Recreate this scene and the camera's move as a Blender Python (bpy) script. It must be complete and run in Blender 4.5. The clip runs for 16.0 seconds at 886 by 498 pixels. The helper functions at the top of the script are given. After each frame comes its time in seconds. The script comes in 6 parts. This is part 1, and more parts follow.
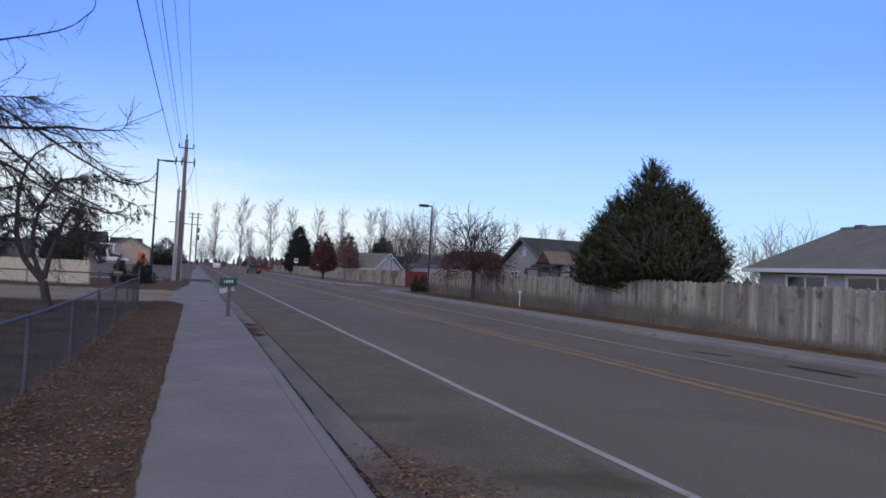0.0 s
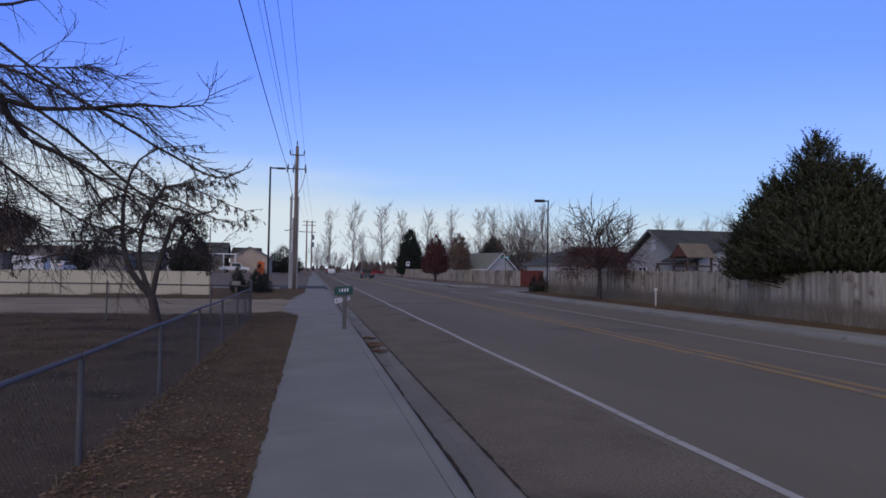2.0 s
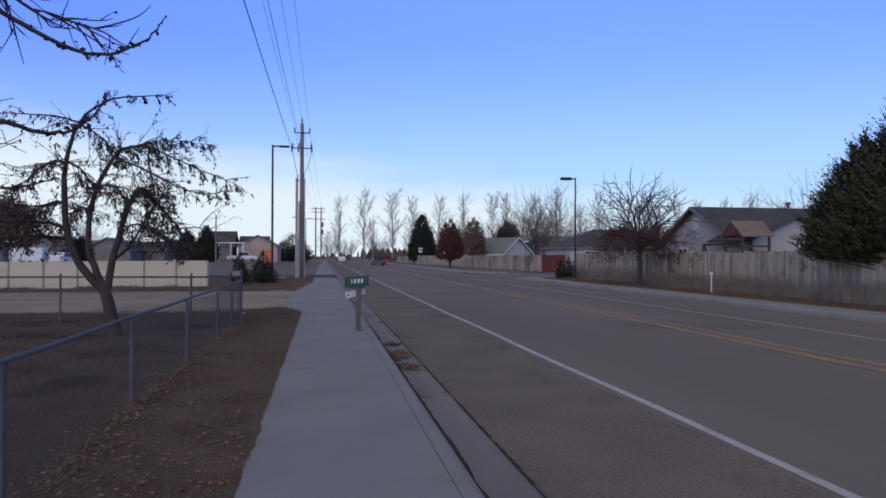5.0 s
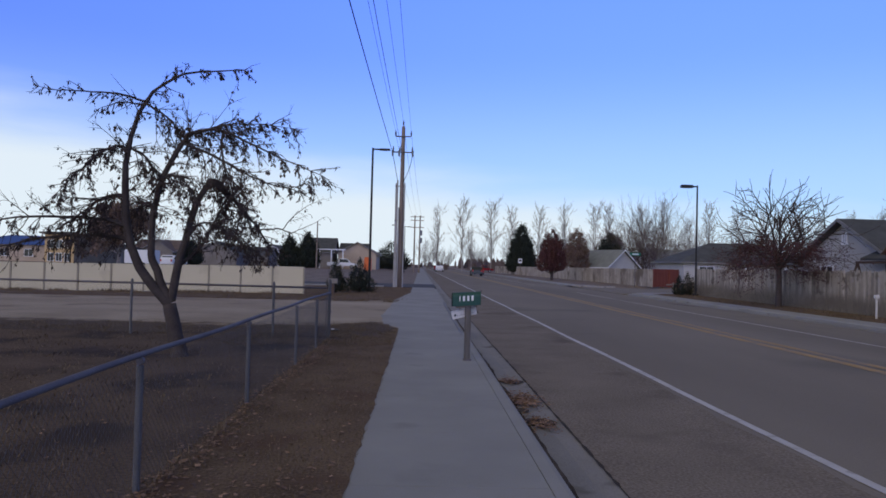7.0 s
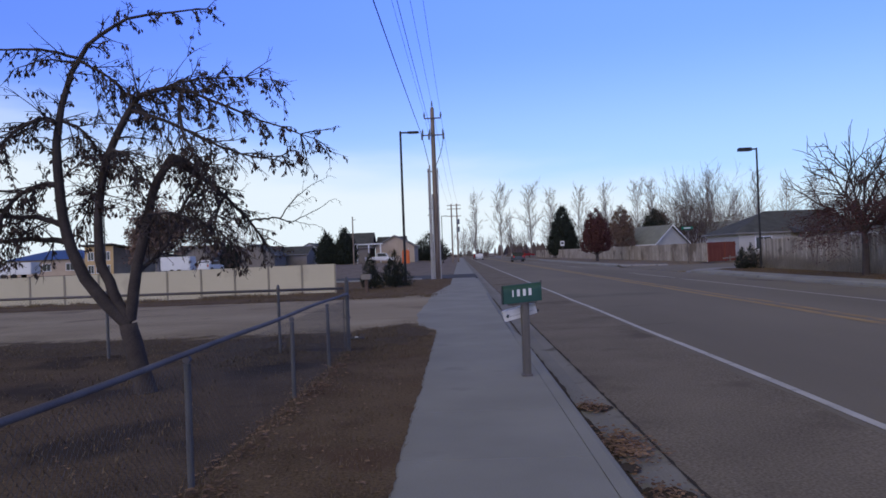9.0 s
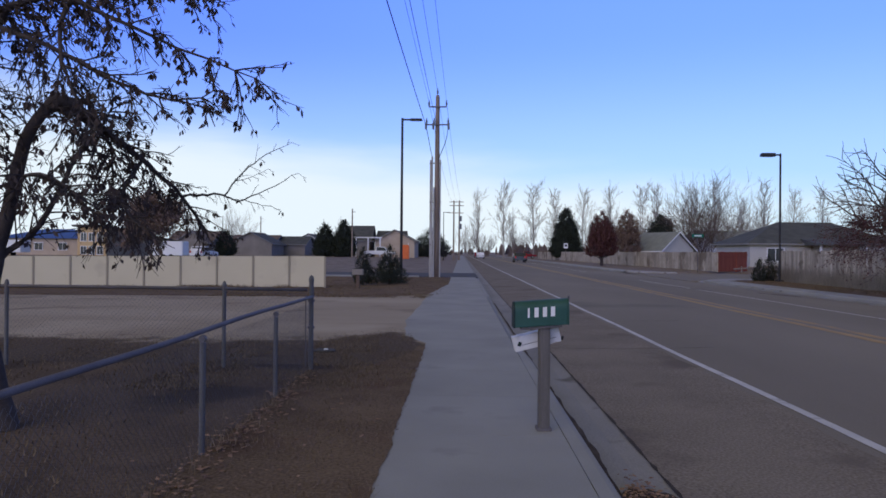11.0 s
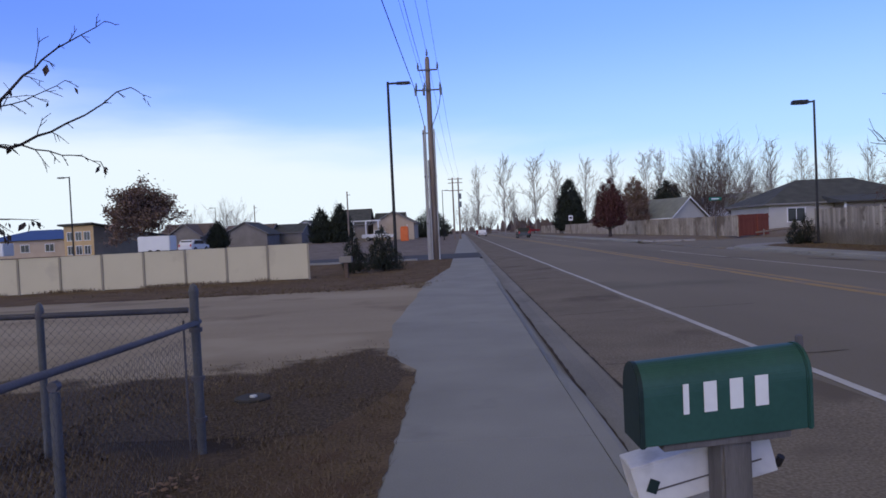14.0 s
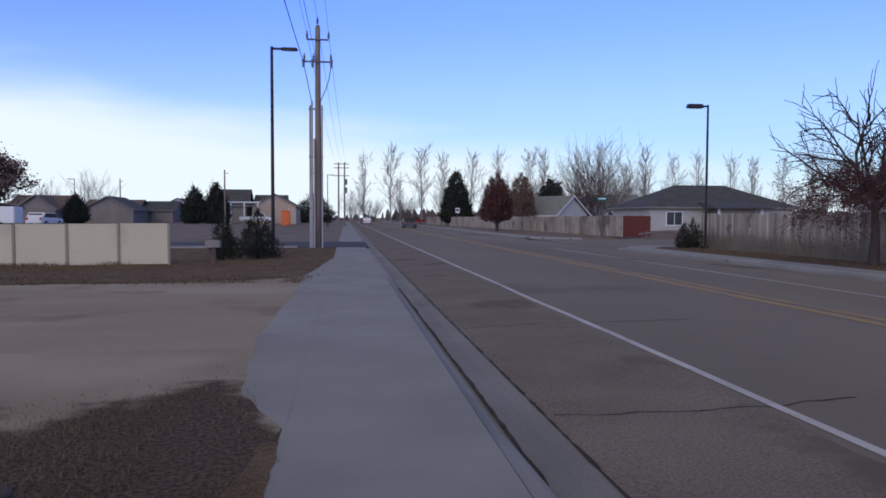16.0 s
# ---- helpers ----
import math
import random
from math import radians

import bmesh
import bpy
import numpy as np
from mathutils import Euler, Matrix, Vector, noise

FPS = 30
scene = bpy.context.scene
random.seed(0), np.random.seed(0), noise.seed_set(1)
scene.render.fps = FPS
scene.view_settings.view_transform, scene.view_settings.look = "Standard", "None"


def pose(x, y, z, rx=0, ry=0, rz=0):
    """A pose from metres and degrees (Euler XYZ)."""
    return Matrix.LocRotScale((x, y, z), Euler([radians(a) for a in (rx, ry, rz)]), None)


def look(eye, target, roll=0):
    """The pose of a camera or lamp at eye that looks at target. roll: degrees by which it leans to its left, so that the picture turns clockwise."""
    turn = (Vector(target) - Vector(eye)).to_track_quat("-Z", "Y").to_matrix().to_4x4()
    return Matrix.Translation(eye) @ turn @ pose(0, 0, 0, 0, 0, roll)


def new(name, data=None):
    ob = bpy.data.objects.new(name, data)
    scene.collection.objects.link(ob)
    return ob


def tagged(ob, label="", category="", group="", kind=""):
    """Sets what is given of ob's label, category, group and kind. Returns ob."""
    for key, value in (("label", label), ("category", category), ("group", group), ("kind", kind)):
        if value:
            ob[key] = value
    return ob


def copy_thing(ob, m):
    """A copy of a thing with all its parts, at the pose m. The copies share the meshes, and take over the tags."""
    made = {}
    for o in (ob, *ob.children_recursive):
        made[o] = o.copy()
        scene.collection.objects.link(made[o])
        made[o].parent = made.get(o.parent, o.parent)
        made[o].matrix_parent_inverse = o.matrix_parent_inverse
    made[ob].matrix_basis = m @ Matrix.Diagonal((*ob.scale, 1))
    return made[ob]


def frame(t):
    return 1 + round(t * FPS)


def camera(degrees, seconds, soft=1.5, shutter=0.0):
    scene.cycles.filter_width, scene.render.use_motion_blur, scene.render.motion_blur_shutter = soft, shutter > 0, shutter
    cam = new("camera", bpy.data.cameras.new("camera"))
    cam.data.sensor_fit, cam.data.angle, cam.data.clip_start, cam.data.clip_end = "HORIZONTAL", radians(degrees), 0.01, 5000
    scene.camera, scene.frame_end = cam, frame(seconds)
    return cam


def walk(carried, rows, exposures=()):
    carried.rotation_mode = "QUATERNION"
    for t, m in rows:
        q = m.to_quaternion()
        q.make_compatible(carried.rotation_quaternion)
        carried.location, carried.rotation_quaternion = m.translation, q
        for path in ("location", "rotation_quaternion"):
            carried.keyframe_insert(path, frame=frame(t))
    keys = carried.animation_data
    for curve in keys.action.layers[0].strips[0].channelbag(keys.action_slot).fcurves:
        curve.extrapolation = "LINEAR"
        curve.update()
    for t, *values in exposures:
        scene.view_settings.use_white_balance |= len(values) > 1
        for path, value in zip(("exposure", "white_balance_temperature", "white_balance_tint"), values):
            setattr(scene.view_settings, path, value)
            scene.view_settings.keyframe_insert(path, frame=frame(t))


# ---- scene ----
cam = camera(64.9, 16.0, soft=1.65)
PATH = [
    (0, (0.32, -2.734, 1.577), (0.986, -0.85, 1.65), 3.0),
    (0.5, (0.23, -2.091, 1.629), (0.805, -0.18, 1.762), 1.2),
    (1, (0.317, -1.413, 1.642), (0.646, 0.554, 1.795), 1.0),
    (1.5, (0.403, -0.708, 1.625), (0.722, 1.26, 1.788), -1.0),
    (2, (0.43, 0.013, 1.62), (0.798, 1.977, 1.681), 1.0),
    (2.5, (0.47, 0.738, 1.61), (0.917, 2.687, 1.674), -0.5),
    (3, (0.531, 1.473, 1.603), (0.923, 3.431, 1.728), 0.3),
    (3.2, (0.5, 1.718, 1.576), (0.931, 3.667, 1.688), 0.1),
    (5.3, (0.58, 4.826, 1.551), (0.873, 6.804, 1.57), -0.2),
    (5.5, (0.569, 5.124, 1.588), (0.822, 7.108, 1.618), -0.4),
    (6, (0.56, 5.854, 1.561), (0.721, 7.848, 1.551), 0.9),
    (6.5, (0.528, 6.576, 1.577), (0.646, 8.573, 1.61), 0.3),
    (7, (0.496, 7.3, 1.579), (0.56, 9.299, 1.626), 1.5),
    (7.5, (0.491, 8.077, 1.566), (0.564, 10.076, 1.597), -1.7),
    (8, (0.497, 8.81, 1.542), (0.457, 10.81, 1.513), -0.4),
    (8.5, (0.525, 9.603, 1.555), (0.481, 11.602, 1.504), -4.4),
    (8.7, (0.531, 9.895, 1.539), (0.487, 11.894, 1.531), -3.2),
    (10.8, (0.563, 12.584, 1.549), (0.507, 14.582, 1.608), -0.1),
    (11, (0.577, 12.843, 1.556), (0.526, 14.842, 1.564), 0.5),
    (11.5, (0.583, 13.554, 1.52), (0.636, 15.552, 1.453), 0.9),
    (12, (0.594, 14.263, 1.505), (0.601, 16.263, 1.463), 0.2),
    (12.5, (0.572, 14.935, 1.505), (0.632, 16.934, 1.469), -0.4),
    (13, (0.593, 15.598, 1.496), (0.655, 17.597, 1.446), 1.6),
    (13.5, (0.587, 16.295, 1.517), (0.679, 18.293, 1.511), -0.4),
    (14, (0.576, 16.982, 1.525), (0.519, 18.98, 1.475), -2.7),
    (14.5, (0.555, 17.602, 1.526), (0.433, 19.598, 1.497), -1.6),
    (15, (0.508, 18.373, 1.493), (0.513, 20.372, 1.443), -3.3),
    (15.5, (0.489, 19.003, 1.507), (0.592, 21.0, 1.473), -1.5),
    (16, (0.462, 19.594, 1.526), (0.738, 21.573, 1.437), 0.2),
]
walk(cam, [(t, look(eye, target, roll)) for t, eye, target, roll in PATH],
     [(0, 0.1), (0.5, 0.02), (1, -0.22), (1.5, -0.3), (2.2, -0.24), (3.2, -0.1), (5.3, -0.02), (7, -0.06), (8.5, 0.0), (11, 0.04), (16, 0.1)])

# ---------- world and sun ----------
world = bpy.data.worlds.new("sky")
scene.world = world
world.use_nodes = True
wn, wl = world.node_tree.nodes, world.node_tree.links
wn.clear()
SUN_ELEV, SUN_ROT = radians(14), radians(-154)
sky = wn.new("ShaderNodeTexSky")
sky.sky_type = "NISHITA"
sky.sun_disc = False
sky.sun_elevation, sky.sun_rotation = SUN_ELEV, SUN_ROT
sky.air_density, sky.dust_density, sky.ozone_density = 1.0, 0.6, 2.5
sky_gain = wn.new("ShaderNodeMix")
sky_gain.data_type, sky_gain.blend_type = "RGBA", "MULTIPLY"
sky_gain.inputs["Factor"].default_value = 1.0
rise_gain = wn.new("ShaderNodeMapRange")
rise_gain.inputs["From Min"].default_value, rise_gain.inputs["From Max"].default_value = 0.0, 0.42
rise_gain.inputs["To Min"].default_value, rise_gain.inputs["To Max"].default_value = 0.42, 1.0
tint = wn.new("ShaderNodeMix")
tint.data_type, tint.blend_type = "RGBA", "MIX"
tint.inputs[6].default_value, tint.inputs[7].default_value = (0, 0, 0, 1), (1.42, 1.6, 3.75, 1)
wl.new(rise_gain.outputs[0], tint.inputs["Factor"])
wl.new(tint.outputs[2], sky_gain.inputs[7])
wl.new(sky.outputs["Color"], sky_gain.inputs[6])
coord = wn.new("ShaderNodeTexCoord")
sep = wn.new("ShaderNodeSeparateXYZ")
wl.new(coord.outputs["Generated"], sep.inputs[0])
wl.new(sep.outputs["Z"], rise_gain.inputs["Value"])
stretch = wn.new("ShaderNodeMapping")
stretch.inputs["Scale"].default_value = (1.6, 1.6, 9.0)
wl.new(coord.outputs["Generated"], stretch.inputs[0])
cloud = wn.new("ShaderNodeTexNoise")
cloud.inputs["Scale"].default_value, cloud.inputs["Detail"].default_value = 1.7, 6.0
wl.new(stretch.outputs[0], cloud.inputs["Vector"])
# thin cloud bank low over the horizon, ragged at its upper edge
side = wn.new("ShaderNodeMath"); side.operation = "MULTIPLY_ADD"   # the bank lies lower towards the east
wl.new(sep.outputs["X"], side.inputs[0]); side.inputs[1].default_value = 0.12
wl.new(sep.outputs["Z"], side.inputs[2])
edge = wn.new("ShaderNodeMath"); edge.operation = "MULTIPLY_ADD"
wl.new(cloud.outputs["Fac"], edge.inputs[0]); edge.inputs[1].default_value = 0.10
wl.new(side.outputs[0], edge.inputs[2])
bank = wn.new("ShaderNodeMapRange"); bank.interpolation_type = "SMOOTHSTEP"
wl.new(edge.outputs[0], bank.inputs["Value"])
bank.inputs["From Min"].default_value, bank.inputs["From Max"].default_value = 0.205, 0.115
bank.inputs["To Min"].default_value, bank.inputs["To Max"].default_value = 0.0, 0.92
haze = wn.new("ShaderNodeMapRange"); haze.interpolation_type = "SMOOTHSTEP"
wl.new(sep.outputs["Z"], haze.inputs["Value"])
haze.inputs["From Min"].default_value, haze.inputs["From Max"].default_value = 0.3, 0.0
haze.inputs["To Max"].default_value = 0.85
mix_haze = wn.new("ShaderNodeMix"); mix_haze.data_type = "RGBA"
wl.new(haze.outputs[0], mix_haze.inputs["Factor"])
wl.new(sky_gain.outputs[2], mix_haze.inputs[6])
mix_haze.inputs[7].default_value = (5.5, 8.4, 10.0, 1)
mix_cloud = wn.new("ShaderNodeMix"); mix_cloud.data_type = "RGBA"
wl.new(bank.outputs[0], mix_cloud.inputs["Factor"])
wl.new(mix_haze.outputs[2], mix_cloud.inputs[6])
mix_cloud.inputs[7].default_value = (8.3, 9.2, 9.9, 1)
# yellowish zenith, added out of view to warm the light from above
zenith_fill = wn.new("ShaderNodeMapRange"); zenith_fill.interpolation_type = "SMOOTHSTEP"
wl.new(sep.outputs["Z"], zenith_fill.inputs["Value"])
zenith_fill.inputs["From Min"].default_value, zenith_fill.inputs["From Max"].default_value = 0.38, 0.78
mix_zenith_fill = wn.new("ShaderNodeMix"); mix_zenith_fill.data_type = "RGBA"
wl.new(zenith_fill.outputs[0], mix_zenith_fill.inputs["Factor"])
wl.new(mix_cloud.outputs[2], mix_zenith_fill.inputs[6])
mix_zenith_fill.inputs[7].default_value = (1.46, 1.36, 0.5, 1)
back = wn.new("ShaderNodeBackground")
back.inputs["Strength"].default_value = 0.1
wl.new(mix_zenith_fill.outputs[2], back.inputs["Color"])
wout = wn.new("ShaderNodeOutputWorld")
wl.new(back.outputs[0], wout.inputs["Surface"])

sun = new("sun", bpy.data.lights.new("sun", "SUN"))
sun.data.energy, sun.data.angle, sun.data.color = 0.98, radians(70), (0.97, 0.80, 0.35)
sun.matrix_world = look((-22, -45, 36), (0, 0, 0))

# ---------- materials ----------
def material(name, a, b, scale=4.0, rough=0.85, bump=0.2, fine=60.0, metal=0.0, spec=0.3, grain=None,
             vary=0.0, island=False, spots=None, fine_mix=0.35):
    """Two colours mixed by broad and fine noise, with relief. grain stretches the noise; vary shifts piece by piece."""
    m = bpy.data.materials.new(name)
    m.use_nodes = True
    n, l = m.node_tree.nodes, m.node_tree.links
    p = n["Principled BSDF"]
    p.inputs["Roughness"].default_value = rough
    p.inputs["Metallic"].default_value = metal
    p.inputs["Specular IOR Level"].default_value = spec
    geo = n.new("ShaderNodeNewGeometry")
    mp = n.new("ShaderNodeMapping")
    if grain:
        mp.inputs["Scale"].default_value = grain
    l.new(geo.outputs["Position"], mp.inputs[0])
    broad, small = n.new("ShaderNodeTexNoise"), n.new("ShaderNodeTexNoise")
    for node, s, d in ((broad, scale, 5.0), (small, fine, 3.0)):
        node.inputs["Scale"].default_value, node.inputs["Detail"].default_value = s, d
        l.new(mp.outputs[0], node.inputs["Vector"])
    mixf = n.new("ShaderNodeMix")
    mixf.inputs["Factor"].default_value = fine_mix
    l.new(broad.outputs["Fac"], mixf.inputs[2]); l.new(small.outputs["Fac"], mixf.inputs[3])
    rng = n.new("ShaderNodeMapRange")
    rng.inputs["From Min"].default_value, rng.inputs["From Max"].default_value = 0.34, 0.66
    l.new(mixf.outputs[0], rng.inputs["Value"])
    col = n.new("ShaderNodeMix"); col.data_type = "RGBA"
    col.inputs[6].default_value, col.inputs[7].default_value = (*a, 1), (*b, 1)
    l.new(rng.outputs[0], col.inputs["Factor"])
    last = col.outputs[2]
    if spots:
        st = n.new("ShaderNodeTexNoise")
        st.inputs["Scale"].default_value, st.inputs["Detail"].default_value = spots[1], 4.0
        l.new(geo.outputs["Position"], st.inputs["Vector"])
        sr = n.new("ShaderNodeMapRange")
        sr.inputs["From Min"].default_value, sr.inputs["From Max"].default_value = spots[2], spots[2] + 0.1
        l.new(st.outputs["Fac"], sr.inputs["Value"])
        sm = n.new("ShaderNodeMix"); sm.data_type = "RGBA"
        sm.inputs[7].default_value = (*spots[0], 1)
        l.new(sr.outputs[0], sm.inputs["Factor"]); l.new(last, sm.inputs[6])
        last = sm.outputs[2]
    if vary:
        src = geo.outputs["Random Per Island"] if island else n.new("ShaderNodeObjectInfo").outputs["Random"]
        vr = n.new("ShaderNodeMapRange")
        vr.inputs["To Min"].default_value, vr.inputs["To Max"].default_value = 1 - vary, 1 + vary
        l.new(src, vr.inputs["Value"])
        hv = n.new("ShaderNodeHueSaturation")
        l.new(vr.outputs[0], hv.inputs["Value"]); l.new(last, hv.inputs["Color"])
        last = hv.outputs[0]
    l.new(last, p.inputs["Base Color"])
    if bump:
        bp = n.new("ShaderNodeBump")
        bp.inputs["Strength"].default_value, bp.inputs["Distance"].default_value = bump, 0.02
        l.new(mixf.outputs[0], bp.inputs["Height"]); l.new(bp.outputs[0], p.inputs["Normal"])
    return m

M_GROUND = material("dry_earth", (0.14, 0.105, 0.075), (0.23, 0.18, 0.13), 0.35, 0.95, 0.5, 14, spots=((0.10, 0.075, 0.05), 1.3, 0.56))
M_LAWN = material("dormant_grass", (0.062, 0.046, 0.036), (0.165, 0.122, 0.086), 1.1, 0.95, 1.0, 30, spec=0.03, spots=((0.06, 0.047, 0.041), 0.6, 0.53), fine_mix=0.62)
M_VERGE = material("trodden_verge_grass", (0.085, 0.06, 0.042), (0.205, 0.15, 0.1), 1.6, 0.95, 1.0, 38, spec=0.03, spots=((0.12, 0.08, 0.056), 1.0, 0.55), fine_mix=0.6)
M_DIRT = material("damp_gutter_dirt", (0.045, 0.036, 0.029), (0.105, 0.085, 0.068), 3.0, 0.95, 0.8, 50, spec=0.05)
M_WEED = material("bleached_weeds", (0.20, 0.165, 0.122), (0.37, 0.315, 0.24), 0.8, 0.9, 0.0, 12, vary=0.3, island=True)
M_GRAVEL = material("packed_gravel", (0.27, 0.224, 0.168), (0.385, 0.327, 0.25), 0.45, 0.95, 0.6, 60, spec=0.05, grain=(0.3, 1, 1), spots=((0.245, 0.2, 0.15), 0.5, 0.56))
M_ASPHALT = material("worn_asphalt", (0.184, 0.162, 0.133), (0.257, 0.229, 0.19), 0.25, 0.95, 0.5, 150, spec=0.05, grain=(1, 0.25, 1), spots=((0.178, 0.16, 0.134), 0.16, 0.58), fine_mix=0.45)
M_SHOULDER = material("brown_asphalt_shoulder", (0.135, 0.112, 0.088), (0.272, 0.234, 0.187), 0.8, 0.95, 0.45, 42, spec=0.05, spots=((0.145, 0.121, 0.096), 0.6, 0.57), fine_mix=0.7)
M_PATCH = material("dark_asphalt", (0.05, 0.046, 0.042), (0.08, 0.074, 0.068), 1.0, 0.9, 0.3, 90)
M_CONCRETE = material("concrete", (0.25, 0.248, 0.235), (0.33, 0.327, 0.31), 0.7, 0.9, 0.2, 90, spec=0.08, spots=((0.25, 0.247, 0.236), 1.1, 0.62))
M_KERB = material("stained_concrete", (0.22, 0.205, 0.195), (0.34, 0.32, 0.30), 1.4, 0.9, 0.3, 70, spots=((0.13, 0.115, 0.10), 2.2, 0.6))
M_GUTTER = material("dirty_gutter_concrete", (0.198, 0.19, 0.177), (0.29, 0.28, 0.262), 1.1, 0.95, 0.3, 70, spec=0.08, grain=(1, 0.35, 1), spots=((0.14, 0.128, 0.113), 1.6, 0.62))
M_WHITE_LINE = material("worn_white_paint", (0.43, 0.41, 0.38), (0.57, 0.55, 0.52), 2.0, 0.8, 0.1, 60, spots=((0.36, 0.335, 0.30), 5.0, 0.6))
M_YELLOW_LINE = material("faded_yellow_paint", (0.29, 0.205, 0.105), (0.41, 0.268, 0.095), 1.5, 0.85, 0.1, 60, spots=((0.245, 0.197, 0.14), 1.3, 0.53))
M_FENCE = material("weathered_boards", (0.225, 0.19, 0.148), (0.51, 0.445, 0.352), 1.1, 0.9, 0.35, 16, grain=(3, 3, 0.3), vary=0.28, spots=((0.18, 0.15, 0.115), 1.6, 0.57))
M_FENCE_FAR = material("weathered_far_boards", (0.22, 0.18, 0.135), (0.50, 0.435, 0.345), 0.45, 0.9, 0.3, 5, grain=(1, 1, 0.6), vary=0.22, island=True, spots=((0.16, 0.125, 0.09), 0.35, 0.54))
M_RED_FENCE = material("red_stained_boards", (0.17, 0.045, 0.03), (0.25, 0.075, 0.05), 1.5, 0.85, 0.3, 20, grain=(3, 3, 0.3), vary=0.15)
M_GALV = material("galvanised_steel", (0.105, 0.094, 0.098), (0.165, 0.15, 0.155), 3.0, 0.68, 0.1, 80, metal=0.15)
M_POST = material("dull_steel_post", (0.10, 0.098, 0.10), (0.16, 0.157, 0.16), 3.0, 0.6, 0.1, 60, metal=0.2)
M_WIRE = material("galvanised_wire", (0.07, 0.07, 0.08), (0.12, 0.12, 0.13), 3.0, 0.6, 0.0, 40, metal=0.5)
M_VINYL = material("tan_vinyl", (0.555, 0.495, 0.345), (0.605, 0.54, 0.38), 0.7, 0.6, 0.03, 30, spec=0.15, spots=((0.51, 0.45, 0.32), 0.8, 0.6))
M_VINYL_POST = material("tan_vinyl_post", (0.27, 0.235, 0.175), (0.32, 0.275, 0.205), 1.0, 0.6, 0.03, 30)
M_BARK = material("dark_bark", (0.045, 0.036, 0.033), (0.085, 0.068, 0.06), 5.0, 0.95, 0.8, 50)
# grey bark paled so that its colour carries the haze of distance
M_BARK_HAZY = material("hazy_grey_bark", (0.2, 0.175, 0.155), (0.3, 0.265, 0.235), 3.0, 0.95, 0.4, 30)
M_BARK_RED = material("reddish_twigs", (0.065, 0.04, 0.04), (0.11, 0.065, 0.06), 4.0, 0.95, 0.4, 40)
M_DRY_LEAF = material("withered_leaves", (0.05, 0.038, 0.035), (0.10, 0.07, 0.055), 3.0, 0.9, 0.0, 20, vary=0.35, island=True)
M_RED_LEAF = material("dark_red_leaves", (0.075, 0.03, 0.03), (0.13, 0.055, 0.048), 2.0, 0.9, 0.0, 12, vary=0.35, island=True)
M_BROWN_LEAF = material("russet_leaves", (0.15, 0.098, 0.075), (0.235, 0.158, 0.12), 2.0, 0.9, 0.0, 12, vary=0.3, island=True)
M_NEEDLE = material("pine_needles", (0.03, 0.036, 0.018), (0.08, 0.08, 0.04), 0.8, 0.8, 0.0, 9, vary=0.4, island=True)
M_NEEDLE_DARK = material("dark_needles", (0.018, 0.024, 0.018), (0.036, 0.044, 0.03), 1.2, 0.85, 0.0, 9, vary=0.35, island=True)
M_GRASS = material("straw_blades", (0.105, 0.077, 0.05), (0.20, 0.15, 0.1), 1.0, 0.9, 0.0, 12, vary=0.35, island=True)
M_FALLEN = material("fallen_leaves", (0.15, 0.087, 0.053), (0.315, 0.205, 0.13), 3.0, 0.9, 0.0, 25, vary=0.45, island=True)
M_POLE = material("creosoted_wood", (0.17, 0.13, 0.105), (0.30, 0.24, 0.195), 2.0, 0.9, 0.4, 40, grain=(4, 4, 0.3))
M_CONDUIT = material("grey_conduit", (0.33, 0.32, 0.31), (0.42, 0.41, 0.4), 2.0, 0.5, 0.05, 40)
M_BRONZE = material("dark_bronze_paint", (0.018, 0.016, 0.016), (0.03, 0.027, 0.026), 2.0, 0.5, 0.05, 50)
M_LAMP_GREY = material("lamp_lens", (0.25, 0.25, 0.24), (0.3, 0.3, 0.29), 4.0, 0.4, 0.0, 30)
M_CABLE = material("black_cable", (0.012, 0.012, 0.014), (0.022, 0.022, 0.024), 2.0, 0.6, 0.0, 20)
M_INSUL = material("grey_insulator", (0.12, 0.13, 0.15), (0.18, 0.19, 0.21), 6.0, 0.4, 0.0, 30)
M_SIDING = material("pale_siding", (0.42, 0.40, 0.36), (0.49, 0.47, 0.425), 0.6, 0.8, 0.05, 20)
M_SIDING_TAN = material("tan_stucco", (0.42, 0.33, 0.24), (0.5, 0.40, 0.30), 0.8, 0.9, 0.1, 25)
M_SIDING_GREY = material("grey_siding", (0.2, 0.178, 0.15), (0.265, 0.238, 0.205), 0.7, 0.9, 0.1, 25)
M_FASCIA = material("weathered_fascia", (0.17, 0.165, 0.16), (0.24, 0.235, 0.225), 1.0, 0.8, 0.0, 20)
M_TRIM = material("white_trim", (0.72, 0.72, 0.71), (0.78, 0.78, 0.77), 1.0, 0.6, 0.0, 20)
M_ROOF_DARK = material("charcoal_shingles", (0.06, 0.062, 0.06), (0.098, 0.1, 0.095), 1.2, 0.95, 0.4, 18)
M_ROOF_GREY = material("grey_green_shingles", (0.17, 0.18, 0.165), (0.23, 0.24, 0.22), 1.2, 0.95, 0.4, 18)
M_ROOF_BROWN = material("brown_shingles", (0.12, 0.09, 0.075), (0.17, 0.13, 0.11), 1.2, 0.95, 0.4, 18)
M_ROOF_BLUE = material("blue_metal_roof", (0.04, 0.085, 0.24), (0.055, 0.11, 0.29), 1.0, 0.5, 0.05, 18)
M_GLASS = material("dark_window_glass", (0.03, 0.035, 0.04), (0.05, 0.055, 0.06), 0.6, 0.08, 0.0, 10, spec=0.6)
